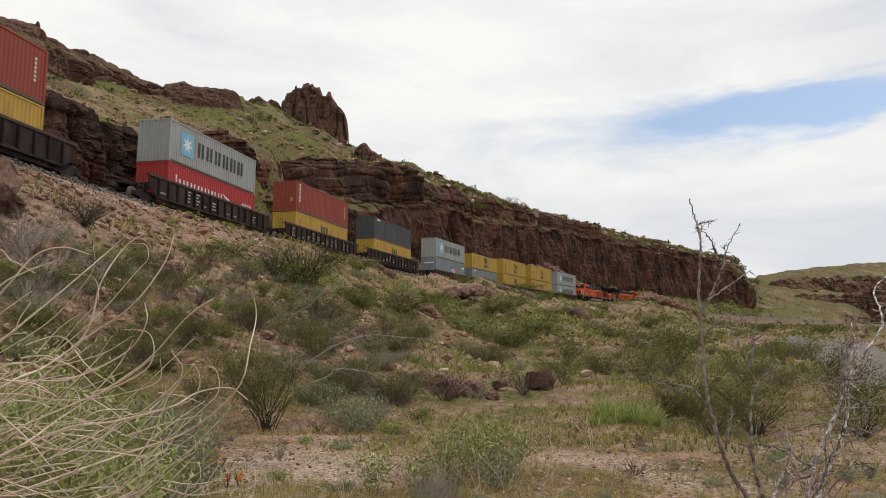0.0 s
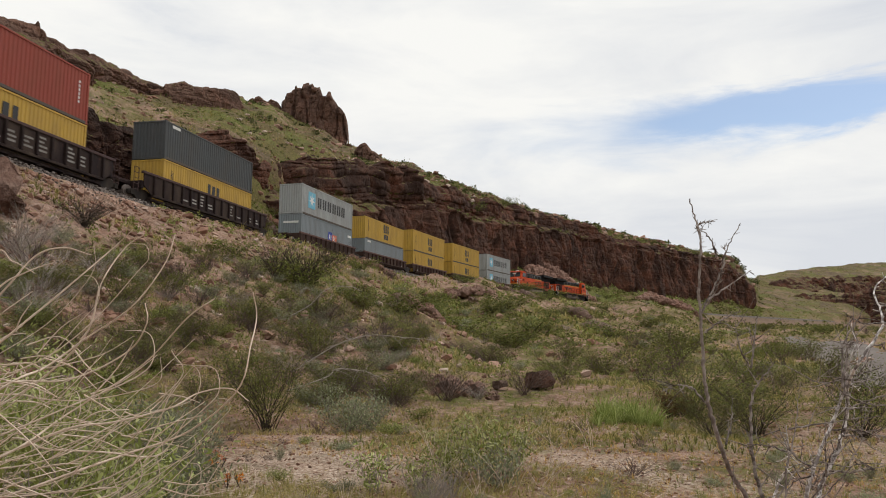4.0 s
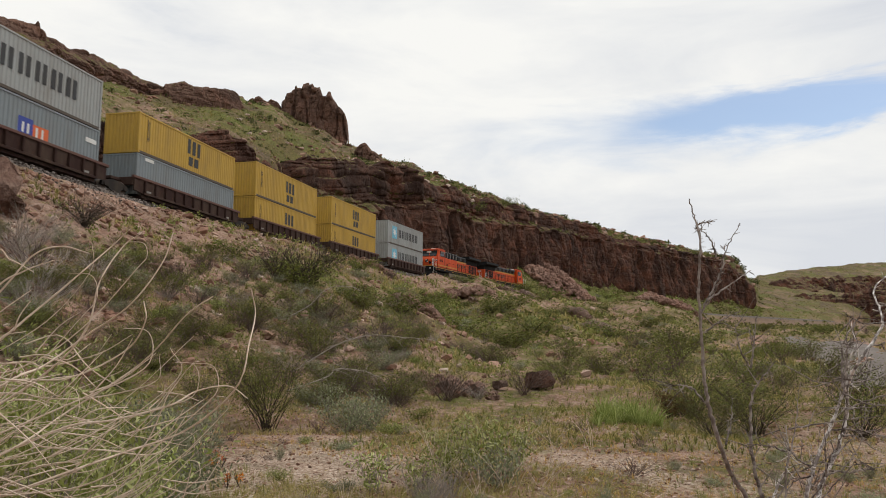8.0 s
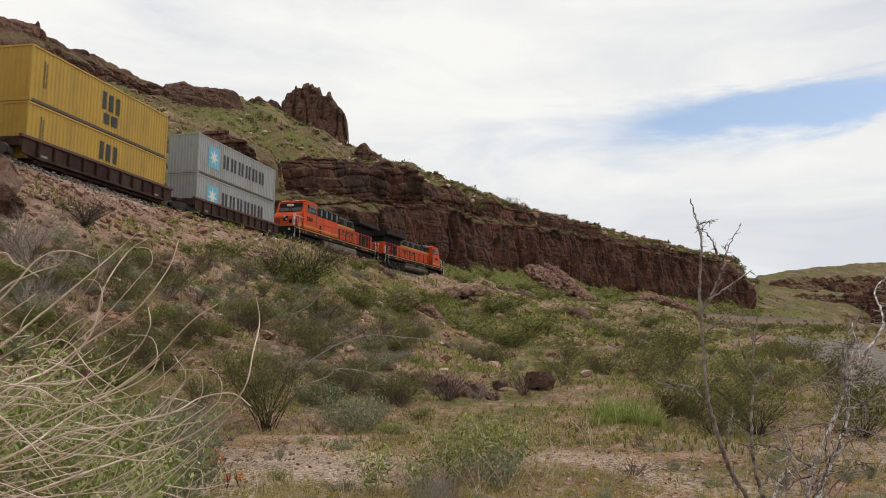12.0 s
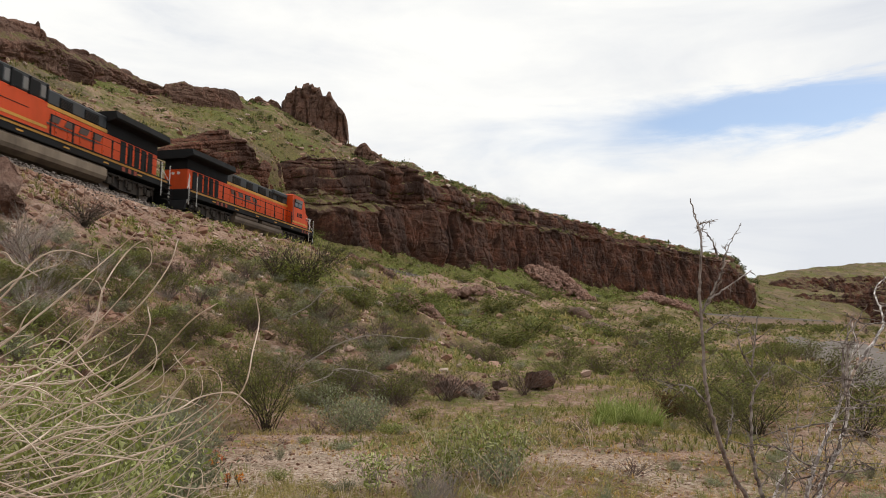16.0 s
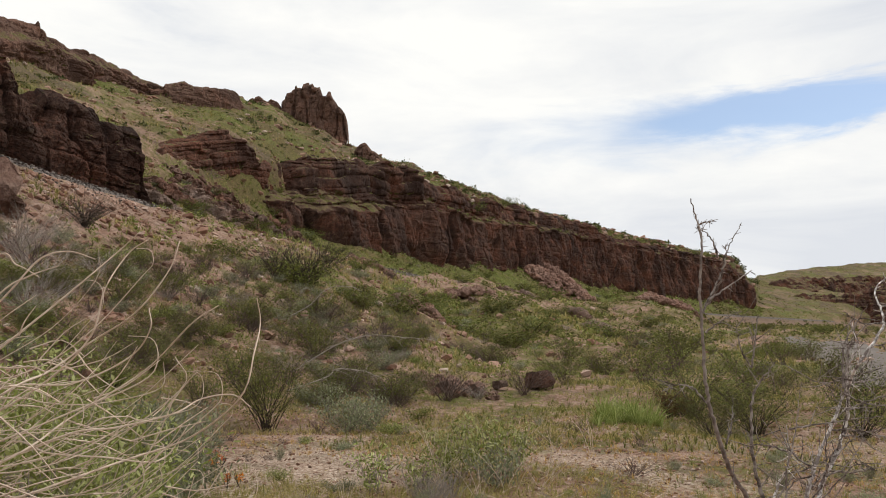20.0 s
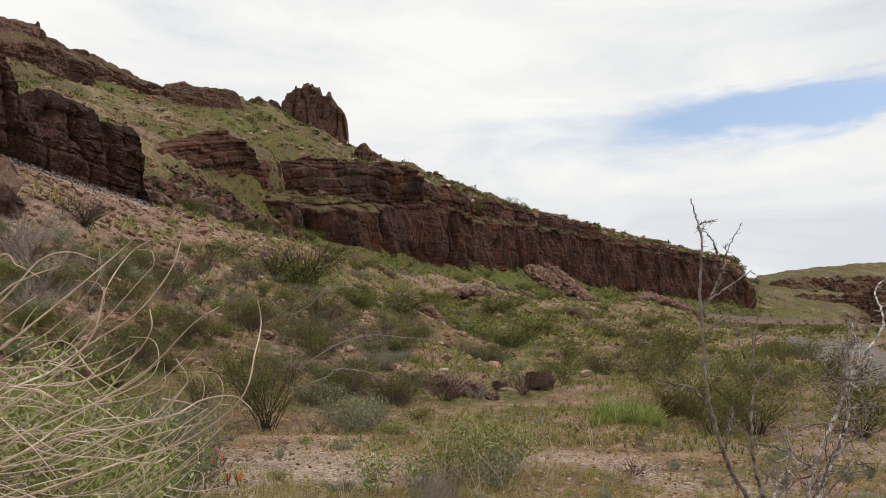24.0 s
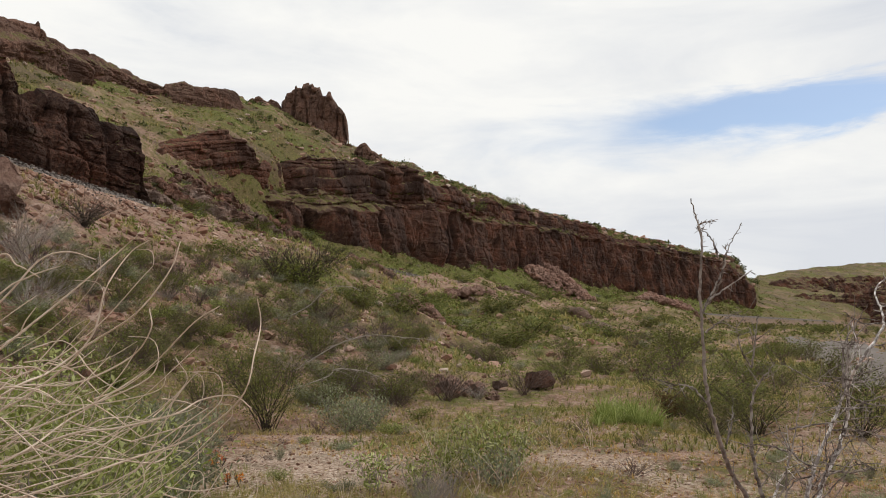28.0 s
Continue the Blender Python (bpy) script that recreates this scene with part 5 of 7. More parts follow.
            part("step_rail", cyl(cyl(bmesh.new(), (s * 9.9, y * 1.1, 2.75), (s * 10.55, y * 1.42, 1.75), 0.03, 6), (s * 10.55, y * 1.42, 1.75), (s * 10.55, y * 1.42, 0.7), 0.03, 6), L_WHITE, root, "white slanting step rail")
    for y in (-1, 1):
        x0 = -0.7 if y == wide else -5.8
        hr = part("handrail", cyl(cyl(bmesh.new(), (x0, y * 1.48, 2.78), (9.5, y * 1.48, 2.78), 0.025, 6), (x0, y * 1.48, 2.3), (9.5, y * 1.48, 2.3), 0.012, 6), L_BLACK, root)
        for i in range(3 if y == wide else 0, 10):
            part("stanchion", shared("stanchion", lambda: boxes((-0.055, 0.055, -0.02, 0.02, 1.7, 2.8))), L_BLACK, hr, m=pose(-5.7 + 1.68 * i, y * 1.48, 0))
        part("front_handrail", cyl(cyl(bmesh.new(), (-10.3, y * 1.2, 2.85), (-8.9, y * 1.48, 2.7), 0.03, 6), (-10.3, y * 1.2, 1.74), (-10.3, y * 1.2, 2.85), 0.03, 6), L_WHITE, root, "white handrail")
    low = tank is L_TANKDARK
    out = [(-1.0, 0.24), (-1.36, 0.42), (-1.44, 0.62), (-1.42, 0.86 if low else 1.02), (-1.25, 0.9 if low else 1.19), (1.25, 0.9 if low else 1.19), (1.42, 0.86 if low else 1.02), (1.44, 0.62), (1.36, 0.42), (1.0, 0.24)]
    part("fuel_tank", prism(bmesh.new(), out, -4.1, 4.1), tank, root, "dusty fuel tank", m=Matrix.Rotation(radians(90), 4, 'Z'))
    if low:
        for y in (-1, 1):
            for x in (-3.9, 0.3):
                part("air_tank", cyl(bmesh.new(), (x, y * 1.2, 1.06), (x + 3.5, y * 1.2, 1.06), 0.17, 14), L_TANKDARK, root, "brown air tank")
    for x in (-6.7, 6.7):
        tr = truck(root, x, (-1.98, 0.0, 1.98), 0.53, "loco")
        part("spring_gear", shared("spring_gear", lambda: spring_gear(0.53)), P_ROAD, tr, "dust-grey springs and axle boxes")
        for y in (-1, 1):
            part("sand_hose", cyl(bmesh.new(), (2.6, y * 1.1, 0.2), (2.6, y * 1.1, 1.1), 0.035, 6), P_UNDER, tr)
    part("horn", cyl(cyl(bmesh.new(), (-2.6, -0.15, 4.35), (-3.1, -0.15, 4.35), 0.05, 8, 0.1), (-2.6, 0.15, 4.35), (-3.1, 0.15, 4.35), 0.05, 8, 0.1), P_UNDER, root)
    part("antenna_dome", boxes((-7.4, -6.7, -0.3, 0.3, 4.56, 4.72), bevel=0.06), L_WHITE, root)
    return root


HI, LO = 2.896, 2.591
GREY_L = "weathered pale grey steel container with dark block lettering bars"
# rear to front: start of the container on the line, lower (paint, height, label, style), upper
LOADS = [
    (147.48, (P_GREY, HI, GREY_L, "word"), (P_GREY, HI, GREY_L, "word")),
    (131.35, (P_YELLOW, HI, "yellow steel container with a black mark, lower of two", "arch"), (P_YELLOW, HI, "yellow steel container with a black mark on top", "arch")),
    (115.63, (P_YELLOW, HI, "yellow steel container with a black mark, lower of two", "arch"), (P_YELLOW, HI, "yellow steel container with a black mark on top", "arch")),
    (99.92, (P_BLUEGREY, LO, "plain blue-grey steel container under a yellow one", "plain"), (P_YELLOW, LO, "yellow steel container on a blue-grey one", "arch")),
    (84.07, (P_BLUEGREY, HI, "blue-grey steel container with an orange and blue panel", "panel"), (P_GREY, HI, GREY_L, "word")),
    (62.28, (P_YELLOW, HI, "yellow steel container under a dark slate one", "arch"), (P_DARK, LO, "dark slate steel container on a yellow one", "plain")),
    (42.44, (P_YELLOW, HI, "yellow steel container under a brick-red one", "arch"), (P_RUST, HI, "brick-red steel container with white upright marking", "upright")),
    (22.40, (P_RED, HI, "bright red steel container with white lettering bars", "wide"), (P_GREY, HI, "weathered pale grey container on a bright red one", "word")),
    (-1.28, (P_YELLOW, HI, "yellow steel container under a brick-red one", "arch"), (P_RUST, HI, "brick-red steel container with white upright marking", "upright")),
]
ROLLING = []     # (thing, back end, front end on the line at the start, height over the rail)


def build_train():
    for i, (s, low, upper) in enumerate(LOADS):
        ROLLING.append((container(*low), s, s + CL, 0.30))
        ROLLING.append((container(*upper), s, s + CL, 0.30 + low[1] + 0.03))
        mid = s + CL / 2
        if i < 5:
            half = 7.88
            ROLLING.append((well_car(False, half, i == 0, i == 4), mid - half, mid + half, 0.0))
        else:
            ROLLING.append((well_car(True, 9.95), mid - 7, mid + 7, 0.0))
    a = locomotive("orange and black locomotive, nose towards the cars", -1, L_TANK)
    ROLLING.append((a, 162.9, 184.6, 0.0))
    b = locomotive("orange and black locomotive trailing at the end", -1, L_TANKDARK)
    ROLLING.append((b, 208.1, 186.4, 0.0))


build_train()

# ---------------------------------------------------------------- stones
def ico(sub):
    bm = bmesh.new()
    bmesh.ops.create_icosphere(bm, subdivisions=sub, radius=1.0)
    v = np.array([q.co[:] for q in bm.verts])
    bm.verts.index_update()
    f = np.array([[w.index for w in q.verts] for q in bm.faces])
    bm.free()
    return v, f


def rough_ball(sub, seed, angular=0.5):
    """A stone of unit size: a ball cut by a few planes and roughened."""
    v, f = ico(sub)
    g = np.random.default_rng(seed)
    for _ in range(9):
        n = g.normal(size=3)
        n /= np.linalg.norm(n)
        c = 0.45 + 0.4 * g.random()
        d = v @ n
        v = v - np.outer(np.maximum(d - c, 0) * angular * 1.8, n)
    v = v * (1 + 0.10 * fbm(v[:, 0] * 1.7 + seed, v[:, 1] * 1.7, v[:, 2] * 1.7, 3))[:, None]
    return v, f


def spin(n, g, tilt=1.0):
    """n random turns as matrices; tilt 0 turns about the upright only."""
    a, b, c = g.uniform(0, 2 * np.pi, n), g.uniform(-1, 1, n) * tilt, g.uniform(-1, 1, n) * tilt
    ca, sa, cb, sb, cc, sc = np.cos(a), np.sin(a), np.cos(b), np.sin(b), np.cos(c), np.sin(c)
    Z, X, Y = np.zeros((n, 3, 3)), np.zeros((n, 3, 3)), np.zeros((n, 3, 3))
    Z[:, 0, 0], Z[:, 0, 1], Z[:, 1, 0], Z[:, 1, 1], Z[:, 2, 2] = ca, -sa, sa, ca, 1
    X[:, 1, 1], X[:, 1, 2], X[:, 2, 1], X[:, 2, 2], X[:, 0, 0] = cb, -sb, sb, cb, 1
    Y[:, 0, 0], Y[:, 0, 2], Y[:, 2, 0], Y[:, 2, 2], Y[:, 1, 1] = cc, sc, -sc, cc, 1
    return Z @ X @ Y


def many(name, protos, places, sizes, turns, mat, smooth=False):
    """One mesh that repeats small shapes at the places. sizes: [n] or [n, 3]."""
    g = np.random.default_rng(len(places))
    pick = g.integers(0, len(protos), len(places))
    VV, FF, off = [], [], 0
    for k, (v, f) in enumerate(protos):
        i = np.nonzero(pick == k)[0]
        if not len(i):
            continue
        s = sizes[i][:, None, None] if sizes.ndim == 1 else sizes[i][:, None, :]
        V = np.einsum('nij,nvj->nvi', turns[i], v[None] * s) + places[i][:, None, :]
        VV.append(V.reshape(-1, 3))
        FF.append((f[None] + (np.arange(len(i)) * len(v))[:, None, None]).reshape(-1, f.shape[1]) + off)
        off += len(i) * len(v)
    V, Fc = np.concatenate(VV), np.concatenate(FF)
    me = bpy.data.meshes.new(name)
    me.vertices.add(len(V))
    me.vertices.foreach_set("co", V.reshape(-1).astype(np.float32))
    me.loops.add(Fc.size)
    me.loops.foreach_set("vertex_index", Fc.reshape(-1).astype(np.int32))
    me.polygons.add(len(Fc))
    me.polygons.foreach_set("loop_start", np.arange(0, Fc.size, Fc.shape[1], dtype=np.int32))
    me.polygons.foreach_set("use_smooth", np.full(len(Fc), smooth))
    me.materials.append(mat)
    me.update(calc_edges=True)
    return me


def at_bearing(b, r):
    return r * np.sin(np.radians(b)), r * np.cos(np.radians(b))


def mat_pebble():
    m, t, b = material("mixed desert pebbles", 0.9, spec=0.3)
    g = t.nodes.new("ShaderNodeNewGeometry")
    n = tex_noise(t, 9.0, 5, 0.6)
    col = ramp(t, g.outputs["Random Per Island"], [(0.0, (0.13, 0.070, 0.050)), (0.35, (0.28, 0.145, 0.098)), (0.75, (0.42, 0.265, 0.195)), (1.0, (0.62, 0.50, 0.43))])
    t.links.new(mixc(t, remap(t, n, 0.35, 0.65, 0, 0.35), col, (0.20, 0.12, 0.09)), b.inputs["Base Color"])
    bump(t, b, n, 0.5, 0.03)
    return m


M_PEBBLE = mat_pebble()


def mat_chip():
    m, t, b = material("grey crushed stone", 0.9, spec=0.3)
    g = t.nodes.new("ShaderNodeNewGeometry")
    col = ramp(t, g.outputs["Random Per Island"], [(0.0, (0.04, 0.032, 0.028)), (0.5, (0.13, 0.105, 0.092)), (0.9, (0.29, 0.245, 0.22)), (1.0, (0.50, 0.46, 0.43))])
    n = tex_noise(t, 12.0, 4, 0.6)
    t.links.new(mixc(t, remap(t, n, 0.4, 0.7, 0, 0.4), col, (0.12, 0.085, 0.07)), b.inputs["Base Color"])
    bump(t, b, n, 0.4, 0.02)
    return m


M_CHIP = mat_chip()


def build_stones():
    # loose stones down the shoulder
    g = np.random.default_rng(61)
    c, l = g.uniform(-40, 130, 7000), g.uniform(-4.2, -1.75, 7000)
    P = np.array([on_line(q, v, float(np.interp(v, (-4.1, -3.3, -1.9, -1.6), (-1.5, -0.85, -0.22, -0.18))) + 0.05) for q, v in zip(c, l)])
    k = 0.03 + 0.06 * g.random(7000) ** 2
    tagged(new("ballast_stones", many("ballast_stones", [rough_ball(1, 31, 0.6), rough_ball(1, 32, 0.6), rough_ball(1, 33, 0.6)], P, np.stack([k * 1.3, k, k * 0.8], -1), spin(7000, g, 0.6), M_CHIP)), "loose grey crushed stone beside the rails", "ballast", kind="stuff")
    g = np.random.default_rng(51)
    protos = [rough_ball(1, s, 0.6) for s in range(6)]
    # loose stones on the railway bank
    b = g.uniform(-37, 4, 9500)
    sh, ft = np.interp(b, B_AX, FORM_R[4]), np.interp(b, B_AX, FORM_R[1])
    r = sh - (sh - ft) * g.random(9500) ** 1.5 * 0.9
    x, y = at_bearing(b, r)
    s = 0.025 + 0.20 * g.random(9500) ** 6
    P = np.stack([x, y, ground(x, y) + s * 0.25], -1)
    sz = np.stack([s * 1.3, s, s * 0.75], -1)
    tagged(new("bank_stones", many("bank_stones", protos, P, sz, spin(9500, g, 0.5), M_PEBBLE)), "loose pinkish stones on the railway bank", "stones", kind="stuff")
    # stones over the slopes and the flat
    n = 4200
    b = g.uniform(-34, 36, n)
    r = 14 * (190 / 14) ** g.random(n)
    x, y = at_bearing(b, r)
    keep = fbm(x / 9, y / 9, 8.0, 3) > -0.05
    x, y, r = x[keep], y[keep], r[keep]
    s = (0.035 + 0.22 * g.random(len(x)) ** 5) * np.clip(r / 22, 0.6, 2.2)
    P = np.stack([x, y, ground(x, y) + s * 0.2], -1)
    tagged(new("slope_stones", many("slope_stones", protos, P, np.stack([s * 1.3, s, s * 0.7], -1), spin(len(x), g, 0.5), M_PEBBLE)), "scattered stones over the desert slope", "stones", kind="stuff")
    # rocks strewn over the hillside
    n = 2600
    b = g.uniform(-36, 23.5, n)
    ra, rb = np.where(b < -9, np.interp(b, B_AX, FORM_R[6]) + 1, np.interp(b, B_AX, FORM_R[7]) - 3), np.interp(b, B_AX, FORM_R[8])
    r = ra + (rb - ra) * g.random(n) ** np.where(b < -9, 1.5, 1.0)
    x, y = at_bearing(b, r)
    s = (0.14 + 0.75 * g.random(n) ** 5) * np.clip(r / 130, 0.7, 3.5)
    P = np.stack([x, y, ground(x, y) + s * 0.1], -1)
    tagged(new("hillside_rocks", many("hillside_rocks", protos, P, np.stack([s * 1.3, s, s * 0.7], -1), spin(n, g, 0.5), M_PEBBLE)), "brown rocks strewn over the hillside", "rocks", kind="stuff")
    # gravel in the foreground
    n = 15000
    b = g.uniform(-34, 34, n)
    r = 4.5 + 10.5 * g.random(n) ** 0.8
    x, y = at_bearing(b, r)
    s = 0.006 + 0.024 * g.random(n) ** 4
    P = np.stack([x, y, ground(x, y) + s * 0.3], -1)
    tagged(new("foreground_gravel", many("foreground_gravel", [rough_ball(1, 7, 0.6), rough_ball(1, 9, 0.6)], P, np.stack([s * 1.3, s, s * 0.7], -1), spin(n, g, 0.4), M_PEBBLE)), "fine pinkish gravel on the bare ground", "gravel", kind="stuff")


build_stones()


def boulder(x, y, size, label, seed, mat, stretch=(1.2, 0.9, 0.75), sink=0.25, name="boulder"):
    v, f = rough_ball(4, seed, 0.75)
    v = v * np.array(stretch) * size / 2
    v = v + (0.035 * size * fbm(v[:, 0] * 5 / size, v[:, 1] * 5 / size, v[:, 2] * 5 / size + seed, 3))[:, None] * v / (np.linalg.norm(v, axis=1)[:, None] + 1e-6)
    ob = new(name, mesh_from(name, v, f, (mat,)))
    ob.matrix_world = pose(x, y, float(ground(x, y)[0]) + size / 2 * stretch[2] * (1 - sink), 0, 0, seed * 40)
    return tagged(ob, label, "rock", "boulders on the slope")


M_PALEROCK = mat_rock("pale pink broken rock", (0.20, 0.115, 0.088), (0.45, 0.275, 0.21), (0.60, 0.44, 0.36), (0.38, 0.20, 0.14), (1, 1, 0.5), False)
M_DARKROCK = mat_rock("dark reddish-brown loose rock", (0.07, 0.040, 0.031), (0.20, 0.105, 0.075), (0.38, 0.25, 0.195), (0.33, 0.15, 0.098), (1, 1, 0.6), False)
boulder(2.5, 19.4, 1.0, "dark reddish-brown boulder among the grass", 3, M_DARKROCK, (1.15, 0.9, 0.8), 0.42)
boulder(-15.0, 23.6, 1.6, "pinkish angular boulder at the top of the bank", 15, M_PALEROCK, (0.9, 0.9, 1.2), 0.15)
boulder(-14.3, 22.9, 1.5, "dark brown boulder under a pale one on the bank", 6, M_DARKROCK, (0.8, 0.9, 1.0), 0.45)
boulder(15.6, 82.8, 3.0, "pale-topped boulder on the slope", 8, M_STONE, (1.2, 0.9, 0.7))
boulder(12.9, 60.5, 2.2, "low reddish-brown boulder on the slope", 9, M_STONE, (1.4, 1.0, 0.6), 0.5)
for i, (x, y, s) in enumerate(((2.3, 79.2, 2.0), (4.0, 81.5, 1.6), (1.0, 76.5, 1.3), (3.1, 74.0, 1.1), (-1.8, 43.1, 1.2), (-0.6, 43.6, 1.5), (-2.6, 41.0, 0.8), (-8.5, 74.3, 1.4), (-7.0, 76.5, 1.1), (0.1, 18.2, 0.6), (0.9, 18.7, 0.5), (-0.6, 19.0, 0.55), (1.5, 19.2, 0.45), (10.5, 96, 1.8), (12.5, 94, 1.4), (8.4, 97, 1.3))):
    boulder(x, y, s, "rough pale broken boulder on the slope", 20 + i, M_PALEROCK if i % 3 else M_STONE)


def outcrop(x, y, w, h, n, label, seed, mat):
    """A mound of broken rock: many leaning blocks in one mesh."""
    g = np.random.default_rng(seed)
    px, py = x + g.normal(0, w * 0.28, n), y + g.normal(0, w * 0.22, n)
    s = (0.35 + 0.9 * g.random(n) ** 2) * (h * 0.5 if h < 2 else 0.22 * h)
    k = np.clip(1 - np.hypot(px - x, py - y) / (w * 0.7), 0, 1)
    P = np.stack([px, py, ground(px, py) + h * 0.75 * k - s * 0.2], -1)
    me = many("rock_pile", [rough_ball(2, seed + j, 0.8) for j in range(5)], P, np.stack([s * 1.2, s, s * 0.9], -1), spin(n, g, 0.6), mat)
    return tagged(new("rock_pile", me), label, "rocks", kind="stuff")


outcrop(2.6, 77.5, 6.0, 1.3, 70, "rubble of pale stones on the slope", 75, M_PALEROCK)
outcrop(-1.4, 42.5, 3.4, 0.8, 50, "rubble of pale stones on the slope", 76, M_PALEROCK)
outcrop(11.0, 95, 7.0, 1.2, 60, "rubble of pale stones on the slope", 77, M_STONE)
outcrop(-6.5, 66, 7.0, 1.0, 60, "rubble of pale stones on the slope", 78, M_PALEROCK)
outcrop(0.2, 18.6, 2.4, 0.35, 60, "rubble of pinkish stones at the edge of the flat", 79, M_PALEROCK)
for k in range(9):
    bb = -22.5 + 1.35 * k
    ra, rb = float(np.interp(bb, B_AX, FORM_R[5])) + 4, float(np.interp(bb, B_AX, FORM_R[6]))
    x, y = at_bearing(bb, ra + (rb - ra) * (0.35 + 0.5 * ((k * 7) % 5) / 4))
    outcrop(float(x), float(y), 5.5, 1.3, 60, "ledge of broken brown rock below the cliff", 81 + k, M_DARKROCK if k % 3 else M_STONE)
outcrop(34.5, 204, 19, 5.2, 620, "heap of pinkish broken rock below the cliff", 71, M_PALEROCK)
outcrop(26.0, 190, 10, 4.0, 300, "heap of pinkish broken rock below the cliff", 72, M_PALEROCK)
outcrop(56.0, 192, 18, 3.8, 640, "mound of pale broken rock beside the cutting", 73, M_PALEROCK)
outcrop(66.0, 200, 14, 3.0, 420, "mound of pale broken rock beside the cutting", 74, M_PALEROCK)


# ---------------------------------------------------------------- gravel road on the flat
def build_road():
    mid = np.array([(13.5, 17.0), (17.5, 26.3), (25.0, 42.0), (32.1, 58.6), (39.0, 73.0), (43.5, 84.0), (45.5, 95.0)])
    d = np.concatenate([[0], np.cumsum(np.hypot(*np.diff(mid, axis=0).T))])
    u = np.arange(0, d[-1], 0.5)
    x, y = np.interp(u, d, mid[:, 0]), np.interp(u, d, mid[:, 1])
    ker = np.ones(21) / 21
    x, y = np.convolve(np.pad(x, 10, mode="edge"), ker, "valid"), np.convolve(np.pad(y, 10, mode="edge"), ker, "valid")
    tx, ty = np.gradient(x), np.gradient(y)
    n = np.hypot(tx, ty)
    V = []
    for w in np.linspace(-1, 1, 9):
        e = w * (3.3 + 0.35 * vnoise(u / 5.0, w))
        px, py = x + ty / n * e, y - tx / n * e
        V.append(np.stack([px, py, ground(px, py) + 0.10 - 0.10 * abs(w) ** 6], -1))
    tagged(new("road", grid_mesh("road", np.array(V), M_ROAD, True)), "narrow grey gravel road on the flat", "road", kind="structure")


def mat_road():
    m, t, b = material("grey gravel road", 0.95, spec=0.2)
    n, f = tex_noise(t, 0.5, 5, 0.6), tex_noise(t, 14.0, 5, 0.7)
    col = ramp(t, n, [(0.3, (0.12, 0.10, 0.092)), (0.7, (0.20, 0.175, 0.16))])
    t.links.new(mixc(t, remap(t, f, 0.35, 0.65, 0, 0.4), col, (0.27, 0.23, 0.20)), b.inputs["Base Color"])
    bump(t, b, f, 0.5, 0.03)
    return m


M_ROAD = mat_road()
build_road()


# ---------------------------------------------------------------- plants
def mat_leaf(name, a, b2, c, rough=0.7):
    m, t, b = material(name, rough, spec=0.2)
    g = t.nodes.new("ShaderNodeNewGeometry")
    o = t.nodes.new("ShaderNodeObjectInfo")
    col = ramp(t, g.outputs["Random Per Island"], [(0.0, a), (0.55, b2), (1.0, c)])
    hs = t.nodes.new("ShaderNodeHueSaturation")
    t.links.new(col, hs.inputs["Color"])
    t.links.new(remap(t, o.outputs["Random"], 0, 1, 0.72, 1.25), hs.inputs["Value"])
    t.links.new(remap(t, o.outputs["Random"], 0, 1, 0.49, 0.515), hs.inputs["Hue"])
    t.links.new(hs.outputs[0], b.inputs["Base Color"])
    # thin leaves let light through
    tr = t.nodes.new("ShaderNodeBsdfTranslucent")
    t.links.new(hs.outputs[0], tr.inputs["Color"])
    mx = t.nodes.new("ShaderNodeMixShader")
    mx.inputs[0].default_value = 0.38
    t.links.new(b.outputs[0], mx.inputs[1])
    t.links.new(tr.outputs[0], mx.inputs[2])
    t.links.new(mx.outputs[0], t.nodes["Material Output"].inputs[0])
    return m


def mat_stem(name, a, b2, scale=14.0, sharp=0.2):
    m, t, b = material(name, 0.85, spec=0.2)
    n = tex_noise(t, scale, 4, 0.6)
    g = t.nodes.new("ShaderNodeNewGeometry")
    col = mixc(t, remap(t, n, 0.5 - sharp, 0.5 + sharp), a, b2)
    o = t.nodes.new("ShaderNodeObjectInfo")
    col = mixc(t, remap(t, g.outputs["Random Per Island"], 0, 1, 0, 0.35), col, tuple(0.55 * q for q in a))
    col = mixc(t, remap(t, o.outputs["Random"], 0, 1, 0, 0.4), col, (a[0] * 0.62, a[1] * 0.55, a[2] * 0.52))
    t.links.new(col, b.inputs["Base Color"])
    bump(t, b, n, 0.3, 0.004)
    return m


F_CREO = mat_leaf("olive creosote leaves", (0.080, 0.092, 0.022), (0.142, 0.152, 0.037), (0.235, 0.228, 0.066))
F_GREEN = mat_leaf("fresh green leaves", (0.125, 0.145, 0.033), (0.25, 0.27, 0.072), (0.43, 0.43, 0.17))
F_SAGE = mat_leaf("grey-green leaves", (0.13, 0.145, 0.08), (0.245, 0.26, 0.15), (0.40, 0.405, 0.26))
F_FRESH = mat_leaf("fresh broad leaves", (0.13, 0.145, 0.036), (0.27, 0.29, 0.078), (0.58, 0.58, 0.29))
F_RUST = mat_leaf("rusty dry leaves", (0.08, 0.035, 0.02), (0.15, 0.07, 0.035), (0.22, 0.12, 0.06))
F_GRASS = mat_leaf("spring grass blades", (0.23, 0.195, 0.06), (0.46, 0.375, 0.145), (0.68, 0.55, 0.28))
F_GRASSG = mat_leaf("green grass blades", (0.12, 0.135, 0.032), (0.26, 0.265, 0.075), (0.47, 0.42, 0.17))
F_LUSH = mat_leaf("lush grass blades", (0.14, 0.175, 0.035), (0.25, 0.28, 0.075), (0.40, 0.42, 0.16))
